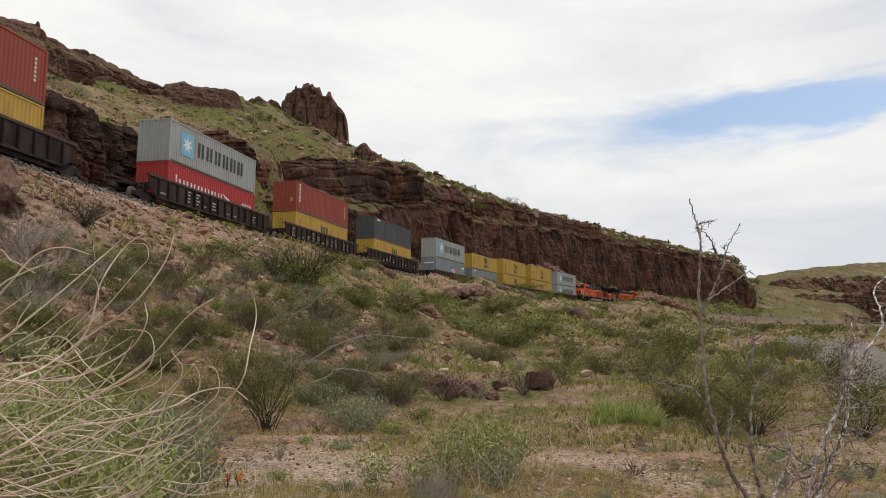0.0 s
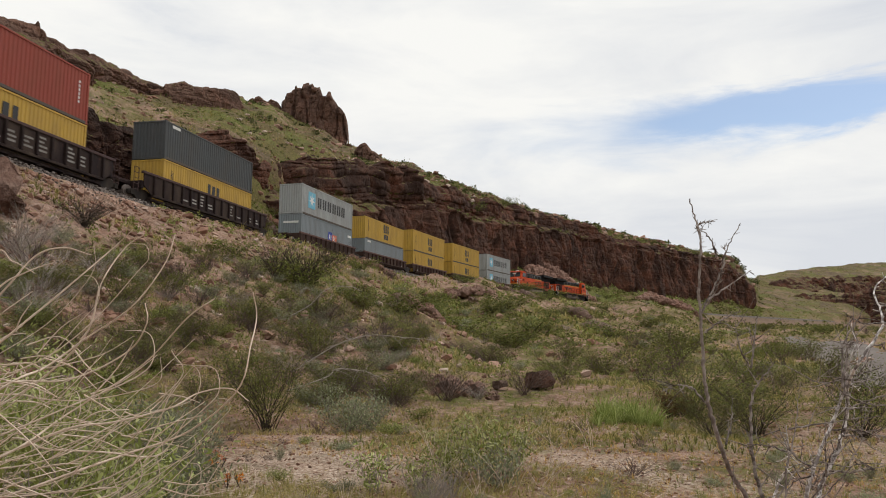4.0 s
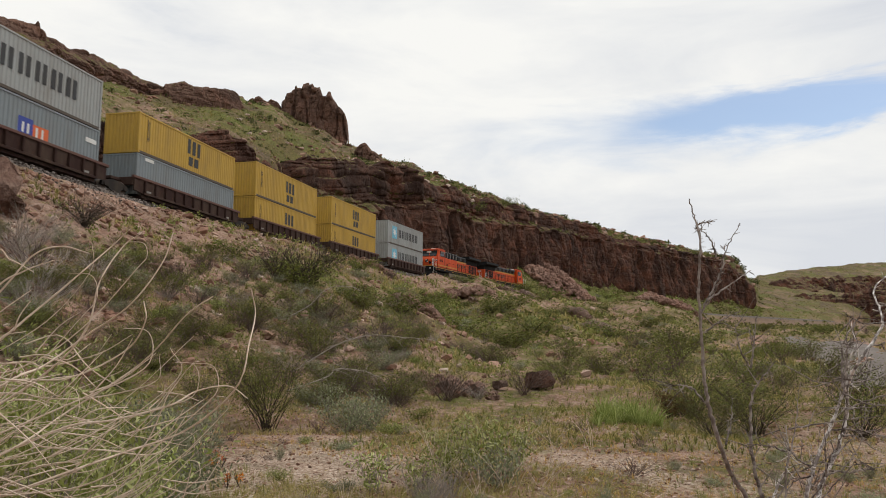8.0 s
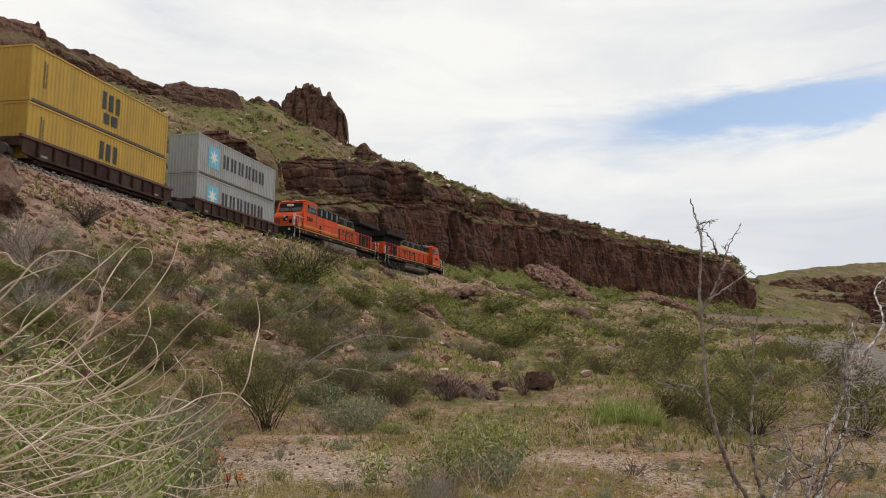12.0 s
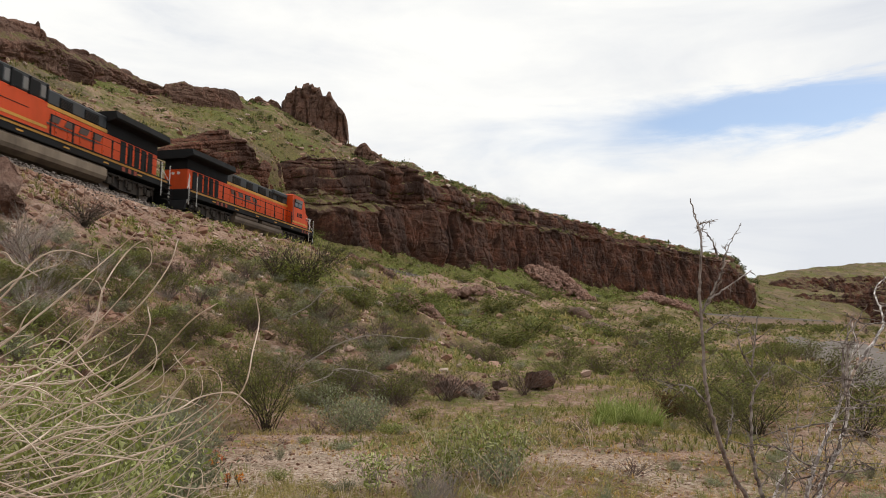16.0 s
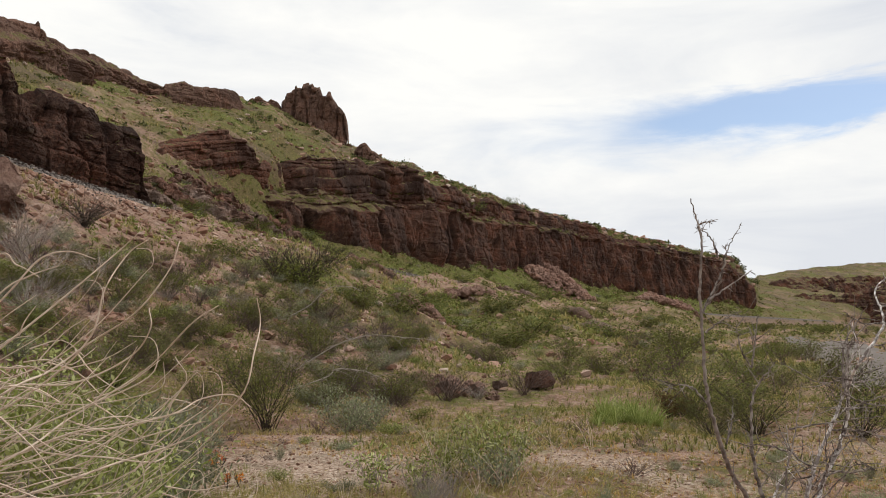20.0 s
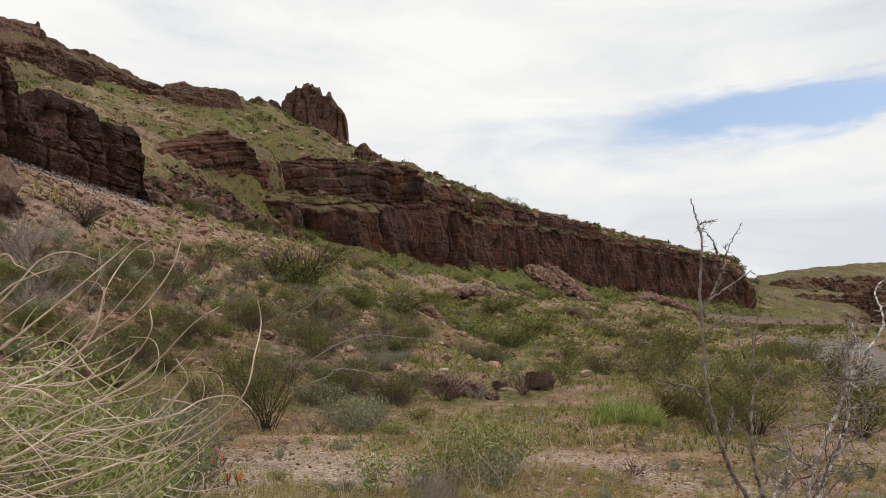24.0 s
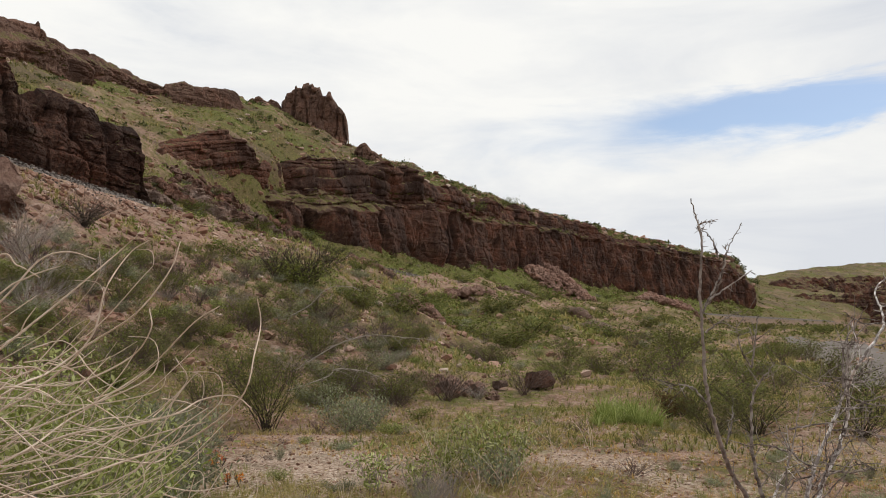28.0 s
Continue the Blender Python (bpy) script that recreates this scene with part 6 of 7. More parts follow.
F_MAT = mat_leaf("low spring turf", (0.25, 0.25, 0.06), (0.48, 0.44, 0.13), (0.72, 0.60, 0.27))
F_HILLG = mat_leaf("olive slope grass blades", (0.075, 0.08, 0.02), (0.17, 0.165, 0.045), (0.33, 0.285, 0.10))
F_RUSTG = mat_leaf("orange-brown dry turf", (0.24, 0.12, 0.04), (0.42, 0.23, 0.08), (0.58, 0.36, 0.15))
F_TUSSOCK = mat_leaf("yellow-green hillside grass", (0.095, 0.092, 0.026), (0.20, 0.185, 0.055), (0.36, 0.305, 0.115))
F_DARK = mat_leaf("dark hillside shrub leaves", (0.035, 0.042, 0.014), (0.08, 0.088, 0.028), (0.16, 0.16, 0.06))
F_HILL = mat_leaf("hillside shrub leaves", (0.06, 0.062, 0.018), (0.14, 0.135, 0.042), (0.30, 0.265, 0.11))
W_BARK = mat_stem("dark shrub bark", (0.085, 0.065, 0.05), (0.045, 0.035, 0.03))
W_GREY = mat_stem("weathered grey twigs", (0.42, 0.365, 0.325), (0.20, 0.165, 0.145))
W_STRAW = mat_stem("dry straw stems", (0.90, 0.76, 0.64), (0.55, 0.41, 0.31))
W_THORN = mat_stem("mottled thorn bark", (0.40, 0.35, 0.32), (0.055, 0.038, 0.033), 26.0, 0.09)
W_UMBER = mat_stem("umber twigs", (0.20, 0.145, 0.125), (0.095, 0.066, 0.058))
W_BONE = mat_stem("bleached dead wood", (0.62, 0.56, 0.51), (0.30, 0.25, 0.22))
# near-white and dark mottle paints sunlit highlights and shaded undersides onto the stems
W_PALE = mat_stem("thorny bark with lit and shaded mottle", (0.94, 0.90, 0.88), (0.11, 0.078, 0.068), 30.0, 0.08)


def curve_points(pts, n):
    """n points on a smooth line through pts."""
    p = np.array(pts, float)
    if len(p) == 2:
        return p[0] + (p[1] - p[0]) * np.linspace(0, 1, n)[:, None]
    q = np.concatenate([[2 * p[0] - p[1]], p, [2 * p[-1] - p[-2]]])
    out = []
    for t in np.linspace(0, len(p) - 1 - 1e-6, n):
        i = int(t)
        f = t - i
        a, b, c, d = q[i:i + 4]
        out.append(0.5 * (2 * b + (c - a) * f + (2 * a - 5 * b + 4 * c - d) * f * f + (3 * b - a - 3 * c + d) * f ** 3))
    return np.array(out)


class Tubes:
    """Collects tapered tubes into one mesh."""

    def __init__(self):
        self.v, self.f = [], []
        self.n = 0

    def add(self, pts, r0, r1, sides=5):
        p = np.asarray(pts, float)
        t = np.gradient(p, axis=0)
        t /= np.linalg.norm(t, axis=1)[:, None] + 1e-9
        ref = np.array([0.3, 0.2, 1.0]) if abs(t[:, 2]).mean() < 0.8 else np.array([1.0, 0.2, 0.1])
        a = np.cross(t, ref)
        a /= np.linalg.norm(a, axis=1)[:, None] + 1e-9
        b = np.cross(t, a)
        r = np.linspace(r0, r1, len(p))[:, None]
        k = len(p)
        for j in range(sides):
            w = 2 * math.pi * j / sides
            self.v.append(p + r * (math.cos(w) * a + math.sin(w) * b))
        base = self.n
        for j in range(sides):
            q = (j + 1) % sides
            for i in range(k - 1):
                self.f.append((base + j * k + i, base + q * k + i, base + q * k + i + 1, base + j * k + i + 1))
        self.n += sides * k

    def mesh(self, name, mat):
        return mesh_from(name, np.concatenate(self.v), self.f, (mat,), True)


def leaf_proto(kind=0):
    """A small folded leaf of unit length."""
    if kind == 0:
        v = np.array([(0, 0, 0), (0.28, 0.45, 0.10), (0, 1, 0.02), (-0.28, 0.45, 0.10)])
        return v, np.array([(0, 1, 2), (0, 2, 3)])
    v = np.array([(0, 0, 0), (0.16, 0.3, 0.05), (0.10, 0.75, 0.12), (0, 1, 0.05), (-0.10, 0.75, 0.12), (-0.16, 0.3, 0.05)])
    return v, np.array([(0, 1, 5), (1, 2, 5), (2, 4, 5), (2, 3, 4)])


def stem_path(g, base, h, spread, bend, n=7):
    """One stem that rises from the base and leans outwards."""
    a = g.uniform(0, 2 * math.pi)
    u = np.linspace(0, 1, n)
    out = spread * g.uniform(0.35, 1.0)
    x = base[0] + math.cos(a) * out * u ** (1 + bend) + 0.05 * h * g.normal(size=n).cumsum() * 0.3
    y = base[1] + math.sin(a) * out * u ** (1 + bend) + 0.05 * h * g.normal(size=n).cumsum() * 0.3
    z = base[2] + h * g.uniform(0.7, 1.0) * (u - 0.12 * bend * u * u)
    p = np.stack([x, y, z], -1)
    p[0] = base
    return p


def shrub(name, label, seed, h, spread, stems, leaves, size, leaf_mat, stem_mat, cluster=0.07, low=0.25, thick=0.011, bend=0.4, kind=0, category="shrub", shoots=4):
    """A shrub in two parts: stems and leaves in clusters along them."""
    g = np.random.default_rng(seed)
    root = tagged(new(name), label, category)
    T = Tubes()
    tips = []
    for i in range(stems):
        p = stem_path(g, np.array([g.normal(0, 0.04), g.normal(0, 0.04), -0.05]), h, spread, bend)
        T.add(p, thick, thick * 0.3, 4 if shoots > 2 else 3)
        tips.append(p)
        for k in range(shoots):
            j = int(g.integers(2, 6))
            d = p[j] - p[j - 1]
            d = d / np.linalg.norm(d) + g.normal(0, 0.55, 3)
            e = p[j] + np.outer(np.linspace(0, 1, 4), d / np.linalg.norm(d) * h * g.uniform(0.18, 0.36)) + np.outer(np.linspace(0, 1, 4) ** 2, (0, 0, 0.08 * h))
            T.add(e, thick * 0.5, thick * 0.18, 3)
            tips.append(e)
    part("woody_crown", T.mesh("woody_crown", stem_mat), stem_mat, root)
    if leaves:
        k = g.integers(0, len(tips), leaves)
        u = low + (1 - low) * g.random(leaves) ** 0.8
        P = np.array([tips[a][min(int(b * (len(tips[a]) - 1) + 0.5), len(tips[a]) - 1)] for a, b in zip(k, u)])
        P = P + g.normal(0, cluster, (leaves, 3)) * np.array([1, 1, 0.8])
        P[:, 2] = np.maximum(P[:, 2], 0.02)
        me = many("foliage", [leaf_proto(kind)], P, size * g.uniform(0.6, 1.3, leaves), spin(leaves, g, 1.3), leaf_mat)
        part("foliage", me, leaf_mat, root)
    return root


def place(ob, x, y, s, turn, sz=None):
    """The pose of a plant of size s on the ground."""
    return Matrix.Translation((x, y, float(ground(x, y)[0]) - 0.03)) @ Matrix.Rotation(turn, 4, 'Z') @ Matrix.Diagonal((s, s, sz or s, 1))


def build_shrubs():
    g = np.random.default_rng(88)
    CRE = "olive-green creosote bush on the slope"
    near = [shrub("creosote_bush", "dark olive creosote bush on open ground", 200 + i, 1.0, 0.70, 26, 5200, 0.022, F_CREO, W_BARK, 0.10, 0.22, 0.0055, 0.25) for i in range(2)]
    mid = [shrub("creosote_bush", CRE, 210 + i, 1.0, 0.75, 22, 1500, 0.040, F_CREO, W_UMBER, 0.085, 0.25, 0.0065, shoots=4) for i in range(3)]
    far = [shrub("creosote_bush", CRE, 220 + i, 1.0, 0.9, 14, 1200, 0.075, F_CREO, W_BARK, 0.13, 0.08, 0.012, shoots=2) for i in range(3)]
    herb = [shrub("green_bush", "low fresh green bush on the slope", 230 + i, 0.6, 0.7, 10, 1100, 0.05, F_GREEN, W_BARK, 0.09, 0.1, 0.007, 0.6, shoots=2) for i in range(2)]
    sage = [shrub("grey_green_bush", "rounded grey-green bush on the slope", 240 + i, 0.7, 0.62, 22, 1500, 0.055, F_SAGE, W_GREY, 0.06, 0.15, 0.006, 0.3, 1, shoots=3) for i in range(2)]
    bare = [shrub("bare_bush", "leafless grey-brown bush on the slope", 250 + i, 1.0, 0.8, 30, 0, 0.05, F_SAGE, (W_GREY, W_UMBER, W_UMBER)[i], 0.06, 0.2, 0.007, 0.35) for i in range(3)]
    rust = [shrub("dry_bush", "rusty brown dry bush in grass", 260, 0.8, 0.5, 20, 1500, 0.05, F_RUST, W_BARK, 0.06, 0.2, 0.009)]
    used = set()

    def put(kind, x, y, s, sz=None, label=""):
        k = int(g.integers(0, len(kind)))
        m = place(None, x, y, s, g.uniform(0, 6.28), sz)
        if id(kind[k]) in used:
            ob = copy_thing(kind[k], m)
        else:
            used.add(id(kind[k]))
            ob = kind[k]
            ob.matrix_world = m
        if label:
            ob["label"] = label
        return ob

    # the ones that stand out: place, width
    for x, y, w in ((-3.0, 12.6, 1.95), (4.25, 11.4, 1.5), (5.35, 12.4, 1.5), (6.9, 12.0, 1.4), (5.0, 14.6, 1.9), (6.4, 15.6, 1.8), (8.2, 14.2, 1.6)):
        put(near, x, y, w / 1.3, w / 1.3 * (0.95 if w > 1.93 else 0.62))
    for x, y, w in ((-8.8, 19.6, 2.0), (-6.0, 21.2, 1.6), (-6.2, 17.4, 1.7), (-7.2, 17.5, 1.5), (-3.5, 19.8, 2.0), (8.6, 20.5, 2.6), (11.7, 21.7, 2.2), (6.5, 23.3, 2.2), (3.4, 20.2, 1.5), (2.2, 28.3, 2.4), (9.1, 28.0, 3.0), (-4.0, 35.2, 1.9), (-11.4, 22.7, 1.2), (-10.6, 25.0, 1.3), (-4.6, 16.0, 1.6), (-5.6, 14.8, 1.3), (-2.0, 17.6, 1.4), (-3.7, 14.2, 1.5), (-4.4, 13.2, 1.1), (12.8, 27.0, 2.4), (15.5, 31.0, 2.6), (5.2, 30.5, 2.3)):
        put(mid, x, y, w / 1.55, w / 1.8)
    for x, y, w in ((-0.9, 50.3, 3.4), (4.2, 61.3, 4.6), (6.0, 63.5, 4.0), (-8.2, 50.5, 2.0), (13.7, 57.8, 4.0), (15.5, 57.0, 3.2), (7.0, 53.6, 3.6), (-3.3, 50.5, 2.4), (19.4, 40.9, 3.0), (14.4, 124.0, 5.5), (13.3, 81.4, 3.6), (18.3, 67.0, 3.4), (22.5, 52.0, 3.2), (27.0, 78.0, 3.6), (10.5, 72.0, 3.4), (20.5, 95.0, 4.0), (8.0, 108.0, 4.4), (17.5, 118.0, 4.2)):
        put(far, x, y, w / 2.3, w / 3.6)
    dark = [shrub("bare_bush", "large leafless dark brown bush on the bank", 270, 1.0, 0.8, 70, 0, 0.05, F_SAGE, W_BARK, 0.06, 0.2, 0.0045, 0.3)]
    for x, y, w in ((-8.2, 35.0, 3.6), (-7.0, 36.8, 2.8), (-13.6, 26.7, 1.5)):
        put(dark, x, y, w / 1.6, w / 2.0)
    pale = [shrub("bare_bush", "tangled pale grey leafless bush on the bank", 275, 1.0, 0.85, 44, 0, 0.05, F_SAGE, W_BONE, 0.06, 0.2, 0.0042, 0.3, shoots=5)]
    for x, y, w in ((-11.6, 19.4, 2.6), (-10.3, 18.2, 2.2), (-12.6, 21.0, 2.4), (-9.3, 16.0, 1.8), (-10.9, 22.4, 1.8)):
        put(pale, x, y, w / 1.7, w / 2.2)
    # herbs on the cliff's shelf
    for k, (x, y, z) in enumerate(LEDGES):
        if g.random() < 0.7:
            ob = put(herb if k % 3 else far, x, y, g.uniform(0.6, 1.3), g.uniform(0.5, 1.0), "small green bush on a rock ledge")
            ob.matrix_world = Matrix.Translation((x, y, z)) @ Matrix.Rotation(k, 4, 'Z') @ Matrix.Diagonal((ob.scale[0], ob.scale[1], ob.scale[2], 1))
    for x, y, w in ((-9.4, 33.8, 1.6), (15.3, 53.9, 2.4), (0.1, 16.9, 1.6), (-11.1, 19.2, 2.0), (-12.2, 20.0, 1.9), (-2.1, 16.8, 1.5), (2.1, 18.4, 1.5), (-1.5, 20.4, 1.6), (-6.6, 14.4, 1.3), (-10.0, 17.5, 1.5), (0.9, 17.6, 1.3), (-9.5, 16.2, 1.2)):
        put(bare, x, y, w / 1.6, w / 2.2)
    put(sage, -1.62, 12.4, 1.15, 1.05, "rounded grey-green bush on the flat")
    put(sage, -1.25, 12.7, 0.9, 0.95, "rounded grey-green bush on the flat")
    put(herb, -0.85, 12.2, 0.6, 0.5, "small green herb beside a grey-green bush")
    put(sage, -3.9, 9.8, 1.25, 1.1, "pale grey-green brush beside dry stems")
    put(sage, -3.35, 9.2, 1.1, 0.95, "pale grey-green brush beside dry stems")
    put(sage, -4.4, 10.8, 1.0, 0.8)
    put(sage, -3.0, 7.6, 0.95, 0.95, "pale grey-green brush beside dry stems")
    put(sage, -2.6, 7.3, 0.7, 0.7, "pale grey-green brush beside dry stems")
    put(sage, -3.3, 8.3, 1.15, 1.05, "pale grey-green brush beside dry stems")
    # small weeds over the flat
    for k in range(70):
        xx, yy = at_bearing(g.uniform(-20, 31), g.uniform(5.6, 13.5))
        put((herb, sage, bare, sage)[k % 4], float(xx), float(yy), g.uniform(0.12, 0.36), g.uniform(0.12, 0.34), "small low weed on the stony flat")
    # shrubs along the cliff's edge
    for k in range(34):
        bb = -6 + 27 * (k + g.random()) / 34
        rr = float(np.interp(bb, B_AX, FORM_R[7])) + g.uniform(-1.5, 3.0)
        xx, yy = at_bearing(bb, rr)
        w = g.uniform(0.8, 2.0) * (1 + rr / 400)
        put(herb if k % 2 else far, float(xx), float(yy), w * 0.75, w * 0.95, "small dark green bush at the edge of the cliff")
    put(rust, 4.6, 14.6, 0.85, 0.8)
    put(rust, 5.0, 14.9, 0.7, 0.7)
    # the rest, thinner towards the flat
    n = 860
    b = g.uniform(-35, 36, n)
    ft = np.interp(b, B_AX, FORM_R[1])
    sh = np.interp(b, B_AX, FORM_R[4])
    r = ft * 1.05 * (np.minimum(sh - 2.5, 240) / (ft * 1.05)) ** (g.random(n) ** 0.85)
    x, y = at_bearing(b, r)
    dens = fbm(x / 11, y / 11, 1.0, 3)
    bank = np.exp(-((r - sh + 6) / 5.0) ** 2) * (b < 0)
    road = abs(x - np.interp(y, (17, 26, 42, 58, 73, 84), (13.5, 17.5, 25, 32, 39, 43.5)))
    for i in range(n):
        if dens[i] < -0.25 + 1.1 * bank[i] or road[i] < 4.8:
            continue
        q = g.random()
        w = g.uniform(0.55, 1.35) * (1 + min(r[i], 150) / 110)
        if q < 0.27:
            put(mid if r[i] < 34 else far, x[i], y[i], w * 0.75, w * 0.58)
        elif q < 0.49:
            put(herb, x[i], y[i], w * 0.8, w * 0.7)
        elif q < 0.72:
            put(sage, x[i], y[i], w * 0.6, w * 0.5)
        else:
            put(bare, x[i], y[i], w * 0.6, w * 0.5)
    # brush at the foot of the slope
    for k in range(64):
        xx, yy = at_bearing(g.uniform(-15, -2), 14.5 + 12 * g.random() ** 1.2)
        w = g.uniform(0.6, 1.25) * (1 + float(yy) / 60)
        put((mid, bare, herb, sage, mid, bare)[k % 6], float(xx), float(yy), w * 0.7, w * 0.5)
    # between the railway and the cliffs
    for k in range(250):
        bb = g.uniform(-24, 23) if k < 170 else g.uniform(-23.5, -12)
        i, c = np.interp(bb, B_AX, FORM_R[5]) + 3, np.interp(bb, B_AX, FORM_R[6]) - 3
        rr = i + (c - i) * g.random()
        xx, yy = at_bearing(bb, rr)
        w = g.uniform(0.8, 1.8) * (1 + rr / 260)
        put((sage, far, herb, bare, herb, bare)[k % 6], float(xx), float(yy), w * 0.6, w * 0.5)


build_shrubs()


def build_hill_plants():
    """Countless small shrubs and tussocks on the upper hillside and the cliff tops."""
    g = np.random.default_rng(17)
    lp, lf = leaf_proto(0)
    protos = []
    for s in range(4):
        n = 26
        d = g.normal(size=(n, 3))
        d /= np.linalg.norm(d, axis=1)[:, None]
        d[:, 2] = abs(d[:, 2]) * 0.75
        v, f = many_arrays(lp, lf, d * g.uniform(0.35, 0.95, n)[:, None], 0.55 * g.uniform(0.7, 1.2, n), spin(n, g, 1.2))
        protos.append((v, f))
    def tussocks(count, leaves):
        out = []
        for _ in range(count):
            d = g.normal(size=(leaves, 3))
            d /= np.linalg.norm(d, axis=1)[:, None]
            d[:, 2] = abs(d[:, 2]) * 0.75
            out.append(many_arrays(lp, lf, d * g.uniform(0.3, 0.95, leaves)[:, None], 0.6 * g.uniform(0.7, 1.2, leaves), spin(leaves, g, 1.2)))
        return out

    small = tussocks(4, 13)

    def scatter(name, label, n, protos, b0, b1, ra, rb, size, power, thr, seedz, mat):
        b = g.uniform(b0, b1, n)
        r0, r1 = ra(b), rb(b)
        r = r0 + (r1 - r0) * g.random(n)
        x, y = at_bearing(b, r)
        k = fbm(x / 8, y / 8, seedz, 3) > thr
        x, y, r = x[k], y[k], r[k]
        s = (size[0] + (size[1] - size[0]) * g.random(len(x)) ** power) * np.clip(r / 130, 0.8, 3.0)
        P = np.stack([x, y, ground(x, y) - 0.05], -1)
        tagged(new(name, many(name, protos, P, s, spin(len(x), g, 0.0), mat)), label, "shrubs", kind="stuff")

    line = lambda i, d=0.0: (lambda b: np.interp(b, B_AX, FORM_R[i]) + d)
    above = lambda b: np.where(b < 23.5, np.interp(b, B_AX, FORM_R[7]) - 4 + 7 * np.clip((b + 6) / 4, 0, 1), np.interp(b, B_AX, FORM_R[5]))
    scatter("hillside_tussocks", "tufts of yellow-green spring grass over the hillside", 15000, small, -36, 33, above, line(8, 2), (0.12, 0.34), 2.0, -0.35, 6.0, F_TUSSOCK)
    scatter("hillside_herbs", "low olive herbs over the hillside", 9000, small, -36, 33, above, line(8, 2), (0.15, 0.45), 2.5, -0.2, 36.0, F_HILL)
    scatter("hillside_shrubs", "sparse dark desert shrubs over the hillside", 620, protos, -36, 24, above, line(8, 2), (0.45, 1.15), 2.0, -0.6, 16.0, F_DARK)
    scatter("foot_herbs", "fresh green herbs at the foot of the cliffs", 7500, small, -25, 24, line(5, 2.5), line(6, 5), (0.18, 0.55), 2.0, -0.35, 26.0, F_GREEN)
    scatter("slope_brush", "olive brush over the far slope below the rails", 3800, small, 3, 30, line(2, 2.0), line(4, -3), (0.3, 0.9), 2.0, -0.15, 56.0, F_HILL)
    scatter("slope_tufts", "yellow-green tufts over the far slope below the rails", 3800, small, 0, 30, line(2, 2.0), line(4, -3), (0.2, 0.5), 2.0, -0.3, 66.0, F_TUSSOCK)
    scatter("foot_brush", "olive brush at the foot of the cliffs", 4200, small, -25, 24, line(5, 2.5), line(6, 6), (0.25, 0.8), 2.5, -0.2, 46.0, F_HILL)
    protos = []
    for s in range(4):
        n = 40
        d = g.normal(size=(n, 3))
        d /= np.linalg.norm(d, axis=1)[:, None]
        d[:, 2] = abs(d[:, 2]) * 0.7
        protos.append(many_arrays(lp, lf, d * g.uniform(0.2, 1.0, n)[:, None], 0.32 * g.uniform(0.6, 1.2, n), spin(n, g, 1.2)))
    # low shrubs between the railway and the cliff's foot and on the near slope
    n = 5600
    b = g.uniform(-35, 36, n)
    ft, cl = np.interp(b, B_AX, FORM_R[1]) * 1.15, np.interp(b, B_AX, FORM_R[6])
    r = ft * (cl / ft) ** g.random(n)
    x, y = at_bearing(b, r)
    bench = np.interp(b, B_AX, BENCH_R)
    road = abs(x - np.interp(y, (17, 26, 42, 58, 73, 84), (13.5, 17.5, 25, 32, 39, 43.5)))
    k = (fbm(x / 6, y / 6, 9.0, 3) > -0.1 + 0.8 * np.exp(-((r - bench + 7) / 5.0) ** 2) * (b < 2)) & (abs(r - bench) > 5.5) & (road > 4.2)
    x, y, r = x[k], y[k], r[k]
    s = (0.10 + 0.34 * g.random(len(x)) ** 2.5) * np.clip(r / 30, 0.6, 2.6)
    P = np.stack([x, y, ground(x, y) - 0.04], -1)
    tagged(new("low_herbs", many("low_herbs", protos, P, s, spin(len(x), g, 0.0), F_GREEN)), "low green herbs over the slope", "herbs", kind="stuff")


def many_arrays(v, f, P, s, R):
    V = np.einsum('nij,nvj->nvi', R, v[None] * s[:, None, None]) + P[:, None, :]
    return V.reshape(-1, 3), (f[None] + (np.arange(len(P)) * len(v))[:, None, None]).reshape(-1, 3)


build_hill_plants()


def tuft_proto(g, blades, spread=0.5, width=0.035):
    V, Fc = [], []
    for i in range(blades):
        a, lean, h = g.uniform(0, 6.28), g.uniform(0.1, 1.0) * spread, g.uniform(0.5, 1.0)
        d, w = np.array([math.cos(a), math.sin(a), 0]), np.array([-math.sin(a), math.cos(a), 0]) * width
        b0 = d * 0.06 * g.random()
        p1, p2 = b0 + d * lean * 0.35 + np.array([0, 0, h * 0.6]), b0 + d * lean + np.array([0, 0, h])
        k = len(V)
        V += [b0 - w, b0 + w, p1 + w * 0.7, p1 - w * 0.7, p2]
        Fc += [(k, k + 1, k + 2), (k, k + 2, k + 3), (k + 3, k + 2, k + 4)]
    return np.array(V), np.array(Fc)


